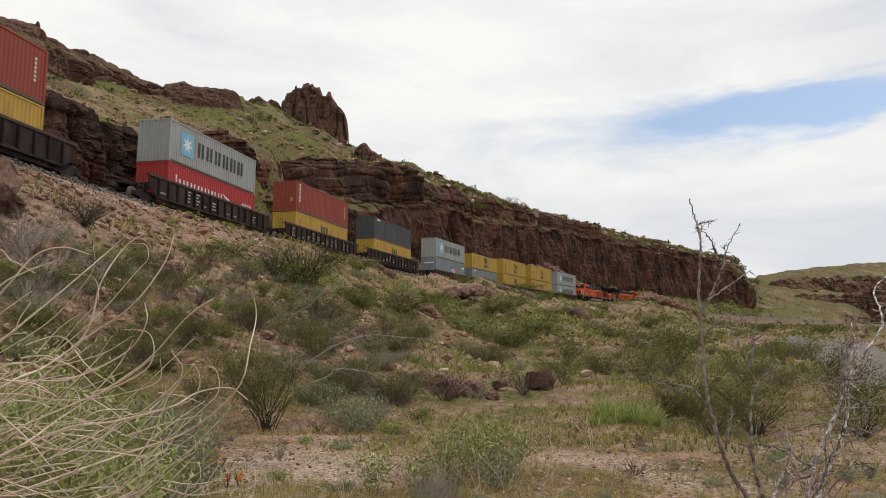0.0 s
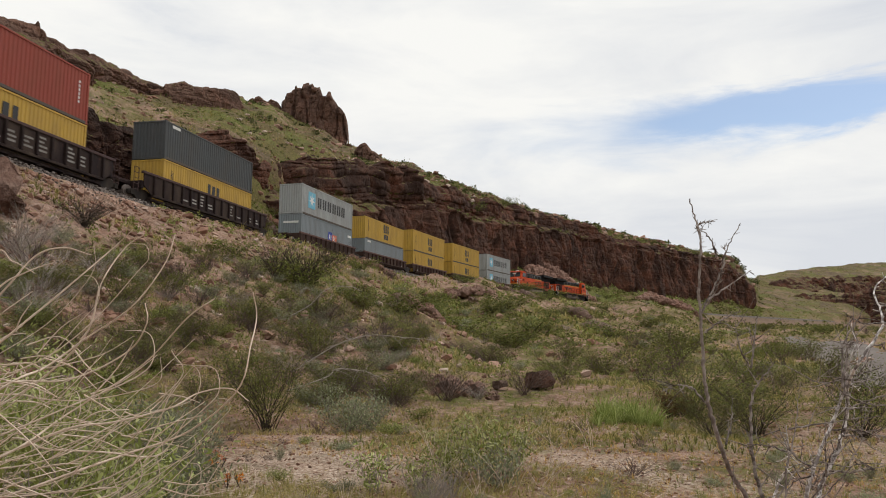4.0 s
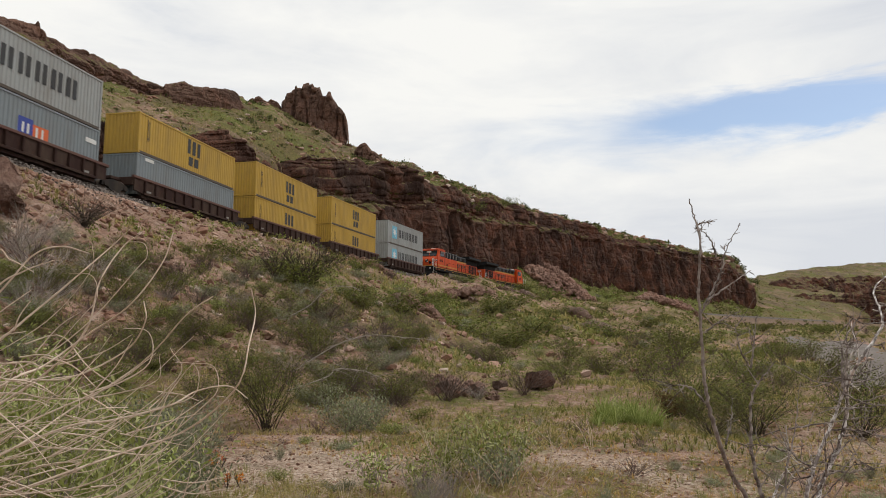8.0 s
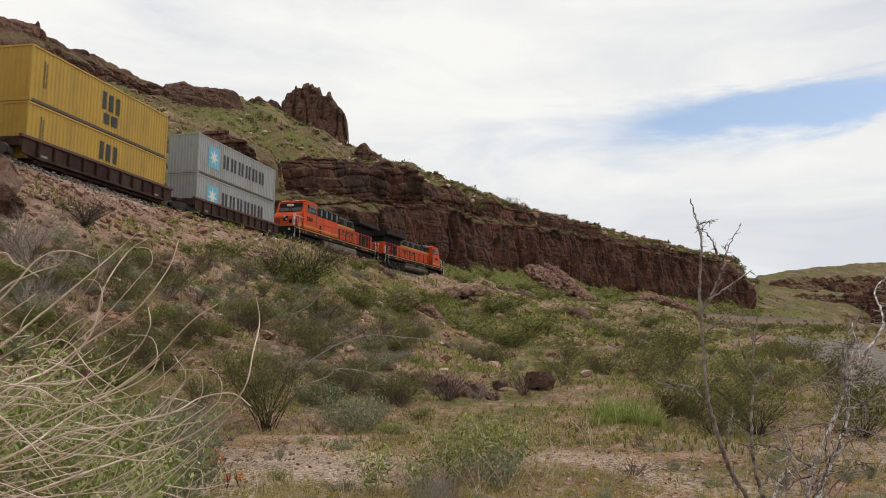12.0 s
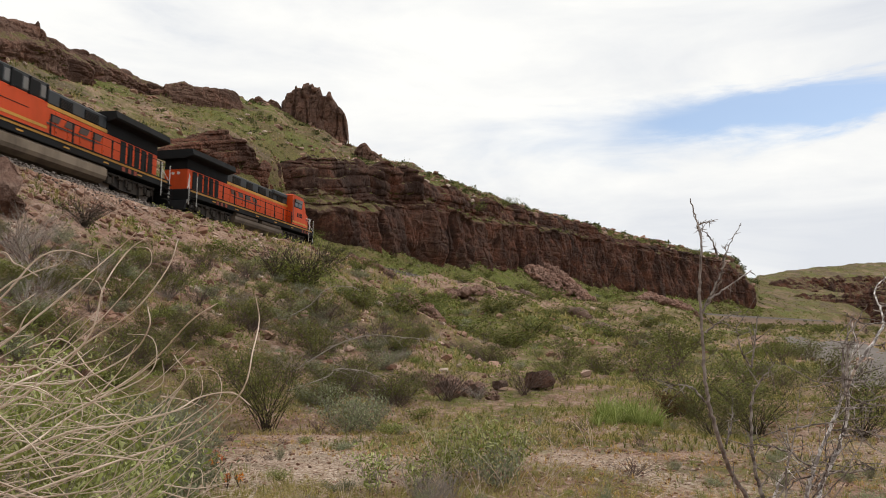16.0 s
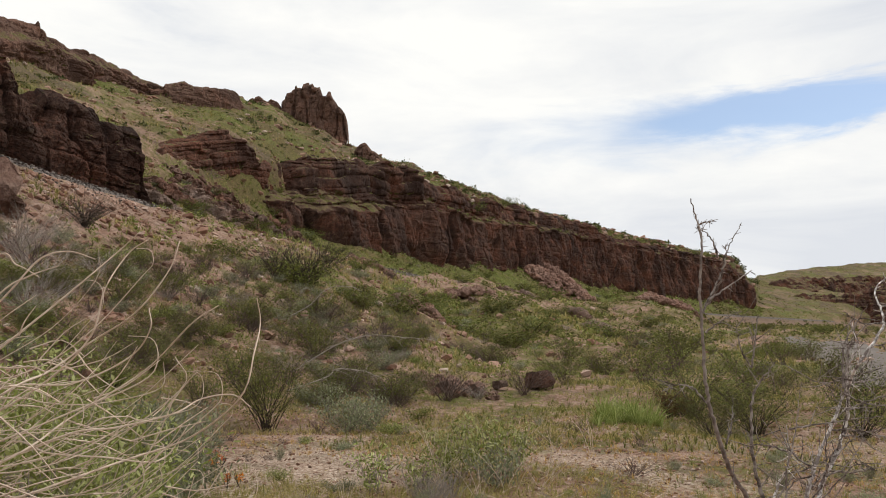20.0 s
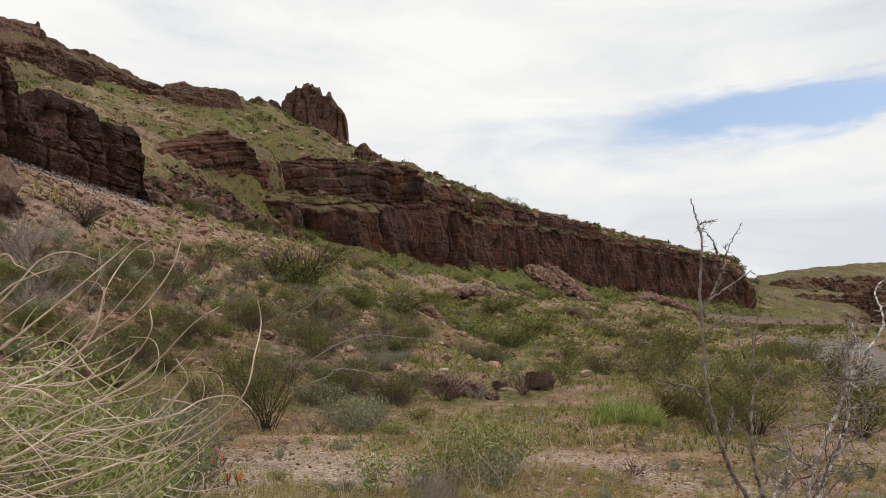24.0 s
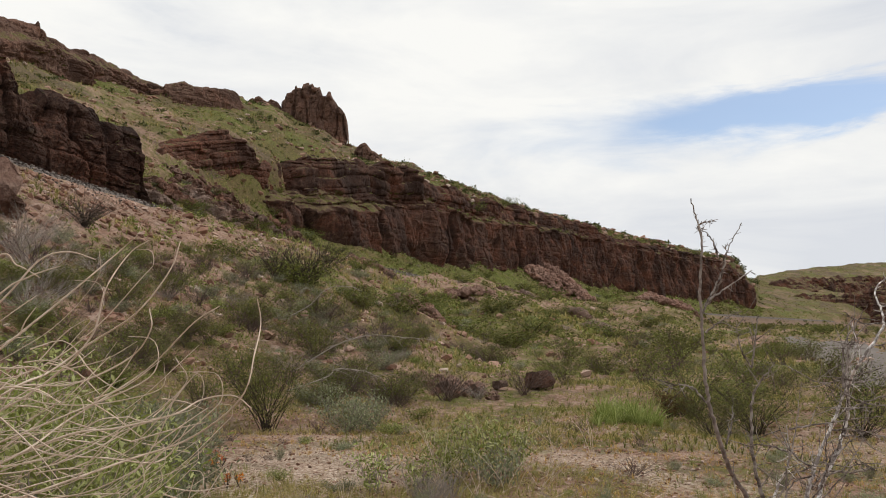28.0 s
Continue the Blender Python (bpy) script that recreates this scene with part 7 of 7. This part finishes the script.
def build_grass():
    g = np.random.default_rng(29)
    fine = [tuft_proto(g, 10, 1.1, 0.016) for _ in range(5)]
    coarse = [tuft_proto(g, 9, 1.1, 0.035) for _ in range(5)]

    def sow(name, label, n, r0, r1, hmin, hmax, thr, seedz, protos, mat, power=1.0):
        b = g.uniform(-35, 36, n)
        r = r0 * (r1 / r0) ** (g.random(n) ** power)
        x, y = at_bearing(b, r)
        bench = np.interp(b, B_AX, BENCH_R)
        bank = np.exp(-((r - bench + 6) / 5.0) ** 2) * (b < 2)
        road = abs(x - np.interp(y, (17, 26, 42, 58, 73, 84), (13.5, 17.5, 25, 32, 39, 43.5)))
        k = (fbm(x / 3.5, y / 3.5, seedz, 3) > thr + 0.45 * bank) & (abs(r - bench) > 5) & (road > 3.6)
        x, y = x[k], y[k]
        s = g.uniform(hmin, hmax, len(x)) * np.clip(np.hypot(x, y) / 45, 0.3, 1.5)
        P = np.stack([x, y, ground(x, y) - 0.01], -1)
        tagged(new(name, many(name, protos, P, s, spin(len(x), g, 0.12), mat)), label, "grass", kind="stuff")

    sow("dry_grass", "thin dry grass on the stony flat", 9000, 4.6, 18, 0.14, 0.40, 0.12, 3.0, fine, F_GRASS, 0.8)
    sow("green_grass", "short green grass on the stony flat", 8000, 4.5, 24, 0.16, 0.46, 0.1, 12.0, fine, F_GRASSG, 0.7)
    turf = [tuft_proto(g, 7, 1.3, 0.03) for _ in range(5)]
    sow("low_turf", "low yellow-green turf on the stony flat", 30000, 4.5, 19, 0.12, 0.32, -0.15, 7.0, turf, F_MAT, 0.75)
    sow("rusty_turf", "orange-brown dry turf on the flat", 5500, 4.6, 15, 0.12, 0.30, 0.08, 27.0, turf, F_RUSTG, 0.75)
    sow("slope_grass", "patchy grass over the slope", 12000, 10, 150, 0.22, 0.50, -0.1, 5.0, coarse, F_GRASS)
    sow("slope_greenery", "patchy green grass over the slope", 15000, 10, 160, 0.22, 0.50, 0.02, 15.0, coarse, F_HILLG)
    # the green verge behind the rails
    c, l = g.uniform(-2, 60, 2600), g.uniform(2.6, 4.8, 2600)
    P = np.array([on_line(q, v, -0.4 - 0.25 * (v - 2.6)) for q, v in zip(c, l)])
    P[:, 2] = np.maximum(P[:, 2], ground(P[:, 0], P[:, 1]) - 0.02)
    tagged(new("verge_grass", many("verge_grass", coarse, P, g.uniform(0.2, 0.55, 2600), spin(2600, g, 0.2), F_LUSH)), "bright green grass verge behind the rails", "grass", kind="stuff")
    b = g.uniform(8, 20, 1100)
    # the lush patch at the edge of the flat
    x, y = at_bearing(b + 0 * b, g.uniform(12.5, 15.0, 1100))
    k = np.hypot(x - 3.4, (y - 13.6) * 0.8) < 0.95 * g.random(1100) ** 0.6 * (0.75 + 0.5 * vnoise(x * 2.1, y * 2.1, 5.0))
    x, y = x[k], y[k]
    tagged(new("lush_grass", many("lush_grass", fine, np.stack([x, y, ground(x, y)], -1), 0.10 + 0.52 * g.random(len(x)) ** 1.6, spin(len(x), g, 0.5), F_LUSH)), "lush bright green grass patch", "grass", kind="stuff")


build_grass()

# ---------------------------------------------------------------- the dry plant beside the camera
SWAY = []       # (thing, its resting pose, degrees of lean at full wind)
# long stems: places across and up, in metres
LONG_STEMS = [
    [(-1.83, 1.26), (-1.65, 1.35), (-1.49, 1.47), (-1.31, 1.60), (-1.18, 1.78), (-1.14, 1.91)],
    [(-1.80, 1.49), (-1.64, 1.63), (-1.53, 1.73), (-1.40, 1.85), (-1.32, 1.93)],
    [(-1.69, 1.28), (-1.49, 1.49), (-1.44, 1.70), (-1.35, 1.85), (-1.27, 1.91)],
    [(-1.76, 1.01), (-1.56, 1.15), (-1.25, 1.36), (-1.07, 1.56), (-0.96, 1.64)],
    [(-1.66, 0.87), (-1.30, 1.00), (-1.05, 1.09), (-0.85, 1.26), (-0.80, 1.45), (-0.78, 1.57), (-0.80, 1.67)],
    [(-1.60, 1.08), (-1.35, 1.13), (-1.12, 1.19), (-1.01, 1.25), (-0.88, 1.27), (-0.80, 1.22)],
    [(-1.94, 1.80), (-1.82, 1.79), (-1.72, 1.74)],
    [(-1.91, 1.64), (-1.77, 1.74), (-1.64, 1.79)],
    [(-1.88, 1.63), (-1.73, 1.81), (-1.61, 1.85), (-1.49, 1.82)],
    [(-1.88, 1.26), (-1.55, 1.30), (-1.32, 1.41), (-1.24, 1.53), (-1.25, 1.62)],
    [(-1.81, 1.05), (-1.62, 1.02), (-1.39, 1.01), (-1.16, 1.00), (-1.05, 1.15)],
]


def build_dry_plant():
    g = np.random.default_rng(64)
    base = np.array([-3.1, 3.1, float(ground(-3.1, 3.1)[0])])
    root = tagged(new("dry_shrub"), "tangled dry straw-coloured shrub leaning in the wind", "shrub")
    root.matrix_world = Matrix.Translation(base)

    def stem(pts, r0, r1):
        T = Tubes()
        T.add(pts - base, r0, r1, 6)
        part("stem", T.mesh("stem", W_STRAW), W_STRAW, root)

    for k, row in enumerate(LONG_STEMS):
        dy = 3.0 + 0.25 * vnoise(np.arange(len(row)) * 0.6, k * 3.7)
        p = [(x * y / 3.0, y, 1.5 + (z - 1.5) * y / 3.0) for (x, z), y in zip(row, dy)]
        a = np.array(p[0])
        p = [base + np.array([g.normal(0, 0.06), g.normal(0, 0.06), 0.0]), base * 0.35 + a * 0.65 + np.array([-0.05, 0, 0.05])] + p
        stem(curve_points(p, 40), 0.0060, 0.0022)
    for i in range(66):
        # sweeping stems: they run out level or dip, then turn up towards their ends
        y = 3.0 + g.normal(0, 0.24)
        z0 = 0.58 + 0.80 * g.random() ** 1.6
        reach = g.uniform(0.45, 1.02) * (1.0 if z0 < 1.2 else 0.75)
        dip, lift = g.uniform(-0.50, 0.22), g.uniform(0.05, 0.75)
        x0 = -1.98 + g.normal(0, 0.09)
        p = [base + g.normal(0, 0.07, 3) * np.array([1, 1, 0]), (x0 - 0.42, y, z0 * 0.9)]
        for f in (0.0, 0.25, 0.5, 0.75, 1.0):
            p.append((x0 + reach * f, y + g.normal(0, 0.03), z0 + reach * (dip * f + lift * f * f) + g.normal(0, 0.006)))
        turn = g.random()
        e = p[-1]
        if turn < 0.22:
            # the end curls back over itself
            c = g.uniform(0.05, 0.12)
            p += [(e[0] + 0.55 * c, e[1], e[2] + 0.7 * c), (e[0] + 0.3 * c, e[1] + 0.01, e[2] + 1.5 * c), (e[0] - 0.6 * c, e[1] + 0.02, e[2] + 1.6 * c)]
        elif turn < 0.5:
            p.append((e[0] + g.uniform(-0.06, 0.05), e[1], e[2] + g.uniform(0.03, 0.12)))
        stem(curve_points(p, 34), 0.0018 + 0.0042 * g.random() ** 1.5, 0.0011)
    T = Tubes()
    for i in range(150):
        x, y, z = g.uniform(-2.1, -1.15), 3.0 + g.normal(0, 0.3), g.uniform(0.5, 1.5)
        if z > 1.25 and x > -1.6:
            continue
        a = g.uniform(-0.7, 1.1)
        l = g.uniform(0.12, 0.34)
        p = [(x, y, z), (x + l * 0.5 * math.cos(a), y + g.normal(0, 0.03), z + l * 0.5 * math.sin(a)), (x + l * math.cos(a), y + g.normal(0, 0.05), z + l * math.sin(a) + g.normal(0, 0.05))]
        T.add(curve_points(p, 7) - base, 0.0034, 0.0016, 4)
    tagged(part("fine_growth", T.mesh("fine_growth", W_STRAW), W_STRAW, root), kind="stuff")
    SWAY.append((root, Matrix.Translation(base), 1.0))
    # leafy green plants that grow through it
    for k, (x, y, h, w) in enumerate(((-1.95, 3.45, 1.15, 0.42), (-1.62, 3.35, 0.9, 0.36), (-1.35, 3.2, 0.62, 0.3), (-2.1, 3.0, 1.25, 0.3), (-2.4, 4.2, 1.35, 0.55), (-1.85, 4.4, 0.85, 0.45), (-2.3, 4.9, 1.0, 0.5), (-2.9, 5.0, 1.3, 0.6))):
        ob = shrub("leafy_bush", "fresh green leafy bush among dry stems", 300 + k, h, w, 16, 1200 if y < 3.6 else 2200, 0.045, F_FRESH, W_GREY, 0.05, 0.3, 0.004, 0.5, 1)
        ob.matrix_world = Matrix.Translation((x, y, float(ground(x, y)[0])))


build_dry_plant()

# ---------------------------------------------------------------- the bare thorny shrub beside the camera
STEMS = [
    [(1.68, 0.08), (1.56, 0.50), (1.49, 0.71), (1.41, 0.85), (1.35, 1.04), (1.31, 1.23), (1.30, 1.48), (1.295, 1.76), (1.31, 1.94), (1.30, 2.05), (1.26, 2.19)],
    [(1.70, 0.08), (1.62, 0.51), (1.57, 0.71), (1.53, 0.88), (1.53, 1.15), (1.57, 1.26), (1.66, 1.37)],
    [(1.65, 0.08), (1.59, 0.50), (1.63, 0.74), (1.70, 0.87), (1.70, 1.06)],
    [(1.78, 0.08), (1.74, 0.45), (1.78, 0.71), (1.86, 0.93), (1.99, 1.21), (2.03, 1.37), (2.11, 1.47)],
    [(1.78, 0.08), (1.80, 0.45), (1.85, 0.75), (1.94, 0.93), (2.00, 1.10), (2.02, 1.26), (2.08, 1.37), (2.19, 1.52), (2.21, 1.60), (2.18, 1.73), (2.25, 1.81)],
]
BRANCHES = [
    [(1.29, 1.59), (1.37, 1.74), (1.43, 1.88), (1.43, 1.95)], [(1.33, 1.65), (1.40, 1.77), (1.43, 1.91), (1.52, 2.07)],
    [(1.31, 2.00), (1.30, 2.06), (1.38, 2.08)], [(1.39, 1.89), (1.37, 1.97), (1.31, 2.04)], [(1.31, 1.51), (1.41, 1.58), (1.50, 1.62)],
    [(1.31, 1.16), (1.24, 1.24), (1.15, 1.25), (1.09, 1.22)], [(1.40, 0.97), (1.43, 1.07), (1.44, 1.20)], [(1.54, 1.34), (1.49, 1.43), (1.47, 1.55)],
    [(1.54, 1.34), (1.56, 1.46), (1.58, 1.60)], [(1.71, 1.04), (1.87, 1.07), (2.18, 1.11)], [(1.70, 0.93), (1.61, 0.96), (1.50, 0.97)],
]
BRANCHES += [
    [(1.83, 0.85), (1.72, 0.93), (1.64, 1.10)], [(1.99, 1.24), (2.01, 1.46), (2.09, 1.59), (2.14, 1.66)], [(1.92, 1.04), (2.06, 1.04), (2.19, 1.00)],
    [(1.88, 0.84), (2.02, 0.84), (2.18, 0.87)], [(2.02, 1.35), (2.04, 1.46), (2.13, 1.47)], [(1.34, 1.68), (1.45, 1.75), (1.56, 1.83)],
]


def build_thorn_shrub():
    g = np.random.default_rng(12)
    base = np.array([1.71, 3.6, float(ground(1.71, 3.6)[0])])
    root = tagged(new("thorn_shrub"), "tall leafless thorny shrub, highlights and shade mottled into its bark", "shrub")
    root.matrix_world = Matrix.Translation(base)

    def limb(row, r0, r1, k, twigs):
        dy = 3.6 + 0.22 * vnoise(np.arange(len(row)) * 0.5, k * 2.3)
        p = curve_points([(x * y / 3.6, y, 1.5 + (z - 1.5) * y / 3.6) for (x, z), y in zip(row, dy)], 8 * len(row))
        p = p + 0.0022 * g.normal(size=p.shape)
        T = Tubes()
        T.add(p - base, r0, r1, 6)
        bark = W_PALE if 2 <= k < 20 else W_THORN
        ob = part("stem" if r0 > 0.008 else "branch", T.mesh("stem", bark), bark, root, "dark mottled bark" if bark is W_THORN else "")
        T = Tubes()
        for i in range(twigs):
            j = int(g.integers(len(p) // 4, len(p) - 1))
            d = p[j] - p[j - 1]
            d = d / (np.linalg.norm(d) + 1e-6) * 0.5 + g.normal(0, 0.75, 3)
            d /= np.linalg.norm(d)
            l = g.uniform(0.012, 0.04) if g.random() < 0.72 or p[j][2] > 1.6 else g.uniform(0.06, 0.22)
            e = p[j] + np.outer(np.linspace(0, 1, 5), d * l) + np.outer(np.linspace(0, 1, 5) ** 2, g.normal(0, 0.15, 3) * l)
            T.add(e - base, 0.0030 if l > 0.05 else 0.0022, 0.0008, 4)
            if l > 0.1:
                for q in (1, 2, 3):
                    w = g.normal(0, 1, 3)
                    w /= np.linalg.norm(w)
                    T.add(np.array([e[q], e[q] + w * 0.02]) - base, 0.0015, 0.0006, 3)
        tagged(part("spiny_growth", T.mesh("spiny_growth", bark), bark, ob), kind="stuff")

    for k, row in enumerate(STEMS):
        limb(row, 0.0138 if k != 2 else 0.0115, 0.0028 if k in (0, 4) else 0.0022, k, 44)
    for k, row in enumerate(BRANCHES):
        limb(row, 0.0056, 0.0016, 20 + k, 18)
    # the thicket of side shoots
    for k in range(40):
        a = STEMS[(3, 4, 2, 4, 3)[k % 5]]
        i = int(g.integers(2, len(a) - 1))
        f = g.random()
        x, z = a[i][0] * (1 - f) + a[i - 1][0] * f, a[i][1] * (1 - f) + a[i - 1][1] * f
        if z < 0.6:
            continue
        w, l = g.uniform(-0.5, 1.6) + (math.pi if g.random() < 0.28 else 0.0), g.uniform(0.12, 0.42)
        row = [(x, z), (x + 0.5 * l * math.cos(w), z + 0.5 * l * math.sin(w) + g.normal(0, 0.02)), (x + l * math.cos(w), z + l * math.sin(w) + g.normal(0, 0.05))]
        limb(row, 0.0046, 0.0014, 50 + k, 10)
    SWAY.append((root, Matrix.Translation(base), 0.22))


build_thorn_shrub()


def build_foreground_bits():
    g = np.random.default_rng(77)
    # the leafy bush with bare twigs in the middle of the flat
    for k, (x, y, h, w, n) in enumerate(((0.42, 7.6, 0.72, 0.5, 700), (-0.62, 6.9, 0.50, 0.30, 330), (0.78, 7.9, 0.62, 0.5, 560), (0.12, 7.4, 0.55, 0.42, 520), (0.55, 7.1, 0.42, 0.38, 380), (0.2, 8.0, 0.66, 0.5, 560), (-0.25, 7.3, 0.42, 0.35, 300))):
        ob = shrub("leafy_bush", "fresh green leafy bush with dry twigs on the flat", 320 + k, h, w, 11, n, 0.055, F_FRESH if k != 4 else F_SAGE, W_GREY, 0.035, 0.2, 0.0042, 0.5, 1)
        ob.matrix_world = Matrix.Translation((x, y, float(ground(x, y)[0])))
    for k, (x, y, h, w) in enumerate(((-3.2, 6.3, 0.75, 0.55), (-2.65, 6.1, 0.6, 0.5), (-3.6, 7.0, 0.9, 0.6), (-2.35, 6.6, 0.5, 0.45), (-3.0, 5.5, 0.5, 0.5), (-4.2, 8.2, 1.0, 0.7), (-2.2, 5.6, 0.35, 0.4))):
        ob = shrub("leafy_bush", "green leafy bush among dry stems", 370 + k, h, w, 16, 1500, 0.05, F_GREEN if k % 3 else F_SAGE, W_GREY, 0.06, 0.1, 0.004, 0.4, 1, shoots=3)
        ob.matrix_world = Matrix.Translation((x, y, float(ground(x, y)[0])))
    for k, (x, y, h, w) in enumerate(((-0.15, 6.7, 0.55, 0.4), (0.35, 6.6, 0.45, 0.35), (-0.85, 6.5, 0.4, 0.25), (1.0, 7.2, 0.5, 0.4))):
        ob = shrub("dry_weed", "thin pale dry weed on the flat", 330 + k, h, w, 6, 24, 0.03, F_GRASS, W_STRAW, 0.04, 0.3, 0.0028, 0.3, 1, shoots=2)
        ob.matrix_world = Matrix.Translation((x, y, float(ground(x, y)[0])))
    for k, (x, y, h, w) in enumerate(((-0.07, 6.25, 0.32, 0.22), (0.06, 6.45, 0.34, 0.25), (-0.2, 6.6, 0.3, 0.25), (1.0, 6.2, 0.15, 0.3))):
        ob = shrub("bare_bush", "tangle of bleached bare twigs on the flat", 360 + k, h, w, 22, 0, 0.03, F_GREEN, W_GREY, 0.04, 0.3, 0.0034, 0.35)
        ob.matrix_world = Matrix.Translation((x, y, float(ground(x, y)[0])))
    for k, (x, y, h) in enumerate(((0.95, 8.4, 0.75), (1.25, 8.2, 0.6), (0.02, 7.1, 1.05), (1.9, 9.3, 0.7), (0.65, 6.9, 0.55))):
        ob = shrub("dry_weed", "single tall dry grass stalks", 340 + k, h, 0.35, 3, 24, 0.03, F_GRASS, W_STRAW, 0.02, 0.7, 0.0035, 0.8, 1)
        ob.matrix_world = Matrix.Translation((x, y, float(ground(x, y)[0])))
    # dry stalks and twigs lying about
    T = Tubes()
    for k in range(900):
        x, y = at_bearing(g.uniform(-34, 34), 4.6 + 10 * g.random() ** 1.3)
        z = float(ground(x, y)[0])
        a, l = g.uniform(0, 6.28), g.uniform(0.05, 0.28)
        d = np.array([math.cos(a), math.sin(a), g.uniform(0.0, 0.35)]) * l
        p = np.array([x, y, z + 0.008])
        T.add(np.array([p, p + d * 0.5 + np.array([0, 0, 0.015]), p + d]), g.uniform(0.0015, 0.0035), 0.001, 3)
    tagged(new("fallen_straw", T.mesh("fallen_straw", W_STRAW)), "dry straw and twigs fallen on the gravel", "straw", kind="stuff")
    # small orange flower heads on the gravel
    for x, y in ((-2.72, 8.85), (-2.42, 7.7), (-2.38, 7.95), (-2.46, 8.0), (-2.02, 6.95), (-1.92, 7.02), (-2.82, 8.1), (-2.6, 6.95)):
        root = tagged(new("orange_flower"), "small orange-brown flower on a short stalk", "flower", "orange flowers on the gravel")
        root.matrix_world = Matrix.Translation((x, y, float(ground(x, y)[0])))
        T = Tubes()
        for i in range(4):
            d = g.normal(0, 0.04, 3)
            T.add(np.array([(0, 0, 0), (d[0] * 0.5, d[1] * 0.5, 0.05), (d[0], d[1], 0.10 + 0.02 * i)]), 0.003, 0.002, 4)
        part("stalk", T.mesh("stalk", W_BARK), W_BARK, root)
        n = 44
        P = g.normal(0, 0.016, (n, 3)) + np.array([0, 0, 0.10])
        part("bloom", many("bloom", [leaf_proto(1)], P, g.uniform(0.02, 0.036, n), spin(n, g, 1.2), P_BLOOM), P_BLOOM, root, "orange-brown petals")
    # dead arched branches on the slope
    for row in (((-2.8, 17.6, 1.08), (-2.3, 17.5, 1.30), (-1.66, 17.4, 1.44), (-0.9, 17.3, 1.38), (-0.06, 17.2, 1.30)), ((-4.6, 24.5, 2.4), (-4.0, 24.4, 3.0), (-3.3, 24.4, 3.15), (-2.8, 24.3, 3.0)), ((-2.5, 15.6, 0.55), (-2.26, 15.5, 0.72), (-1.7, 15.4, 0.62), (-1.34, 15.4, 0.45))):
        bx = row[0][0] - 0.9
        o = np.array([bx, row[0][1], float(ground(bx, row[0][1])[0]) - 0.02])
        root = tagged(new("dead_branch"), "dead grey branch arching over the brush", "branch")
        root.matrix_world = Matrix.Translation(o)
        p = curve_points([o] + [np.array(q) for q in row], 30)
        T = Tubes()
        p = p + 0.012 * g.normal(size=p.shape).cumsum(0) * np.linspace(0, 1, len(p))[:, None]
        T.add(p - o, 0.015, 0.005, 6)
        part("limb", T.mesh("limb", W_BONE), W_BONE, root)
        T = Tubes()
        for i in range(26):
            j = int(g.integers(6, 29))
            d = g.normal(0, 1, 3) * np.array([1, 0.6, 0.8])
            d /= np.linalg.norm(d)
            l = g.uniform(0.1, 0.5)
            T.add(p[j] - o + np.outer(np.linspace(0, 1, 5), d * l) + np.outer(np.linspace(0, 1, 5) ** 2, (0, 0, -0.3 * l)), 0.008, 0.003, 4)
        tagged(part("fine_growth", T.mesh("fine_growth", W_GREY), W_GREY, root), kind="stuff")


P_BLOOM = mat_leaf("orange-brown petals", (0.40, 0.085, 0.015), (0.58, 0.15, 0.025), (0.68, 0.25, 0.05))
build_foreground_bits()


# ---------------------------------------------------------------- all that moves
WIND = [(0.0, 0.0), (1.0, 0.12), (2.0, -0.05), (3.0, 0.12), (4.5, 0.05), (5.5, 0.0), (6.0, -0.42), (7.0, -0.30), (8.0, -0.18), (9.0, 0.05), (10.0, 0.5), (10.5, 0.62), (11.5, 0.55), (12.5, 0.64), (14.5, 0.6), (16.0, 0.52), (17.0, 0.6), (18.0, 0.68), (20.0, 0.74), (21.5, 0.72), (23.5, 0.82), (25.0, 0.9), (26.5, 0.85), (28.0, 0.82)]


def motions():
    for ob, s0, s1, up in ROLLING:
        walk(ob, [(t, seat(s0 - travel(t), s1 - travel(t), up)) for t in np.arange(0.0, 28.01, 1.0)])
    for ob, x, r in WHEELS:
        sign = -1.0 if ob.parent.parent in BACKWARDS else 1.0
        walk(ob, [(k / 30.0, Matrix.Translation((x, 0, r)) @ Matrix.Rotation(-sign * travel(k / 30.0) / r, 4, 'Y')) for k in range(0, 841)])
    for ob, rest, most in SWAY:
        walk(ob, [(t, rest @ Matrix.Rotation(radians(most * w), 4, 'Y')) for t, w in WIND])


BACKWARDS = [q[0] for q in ROLLING if q[1] > q[2]]
motions()
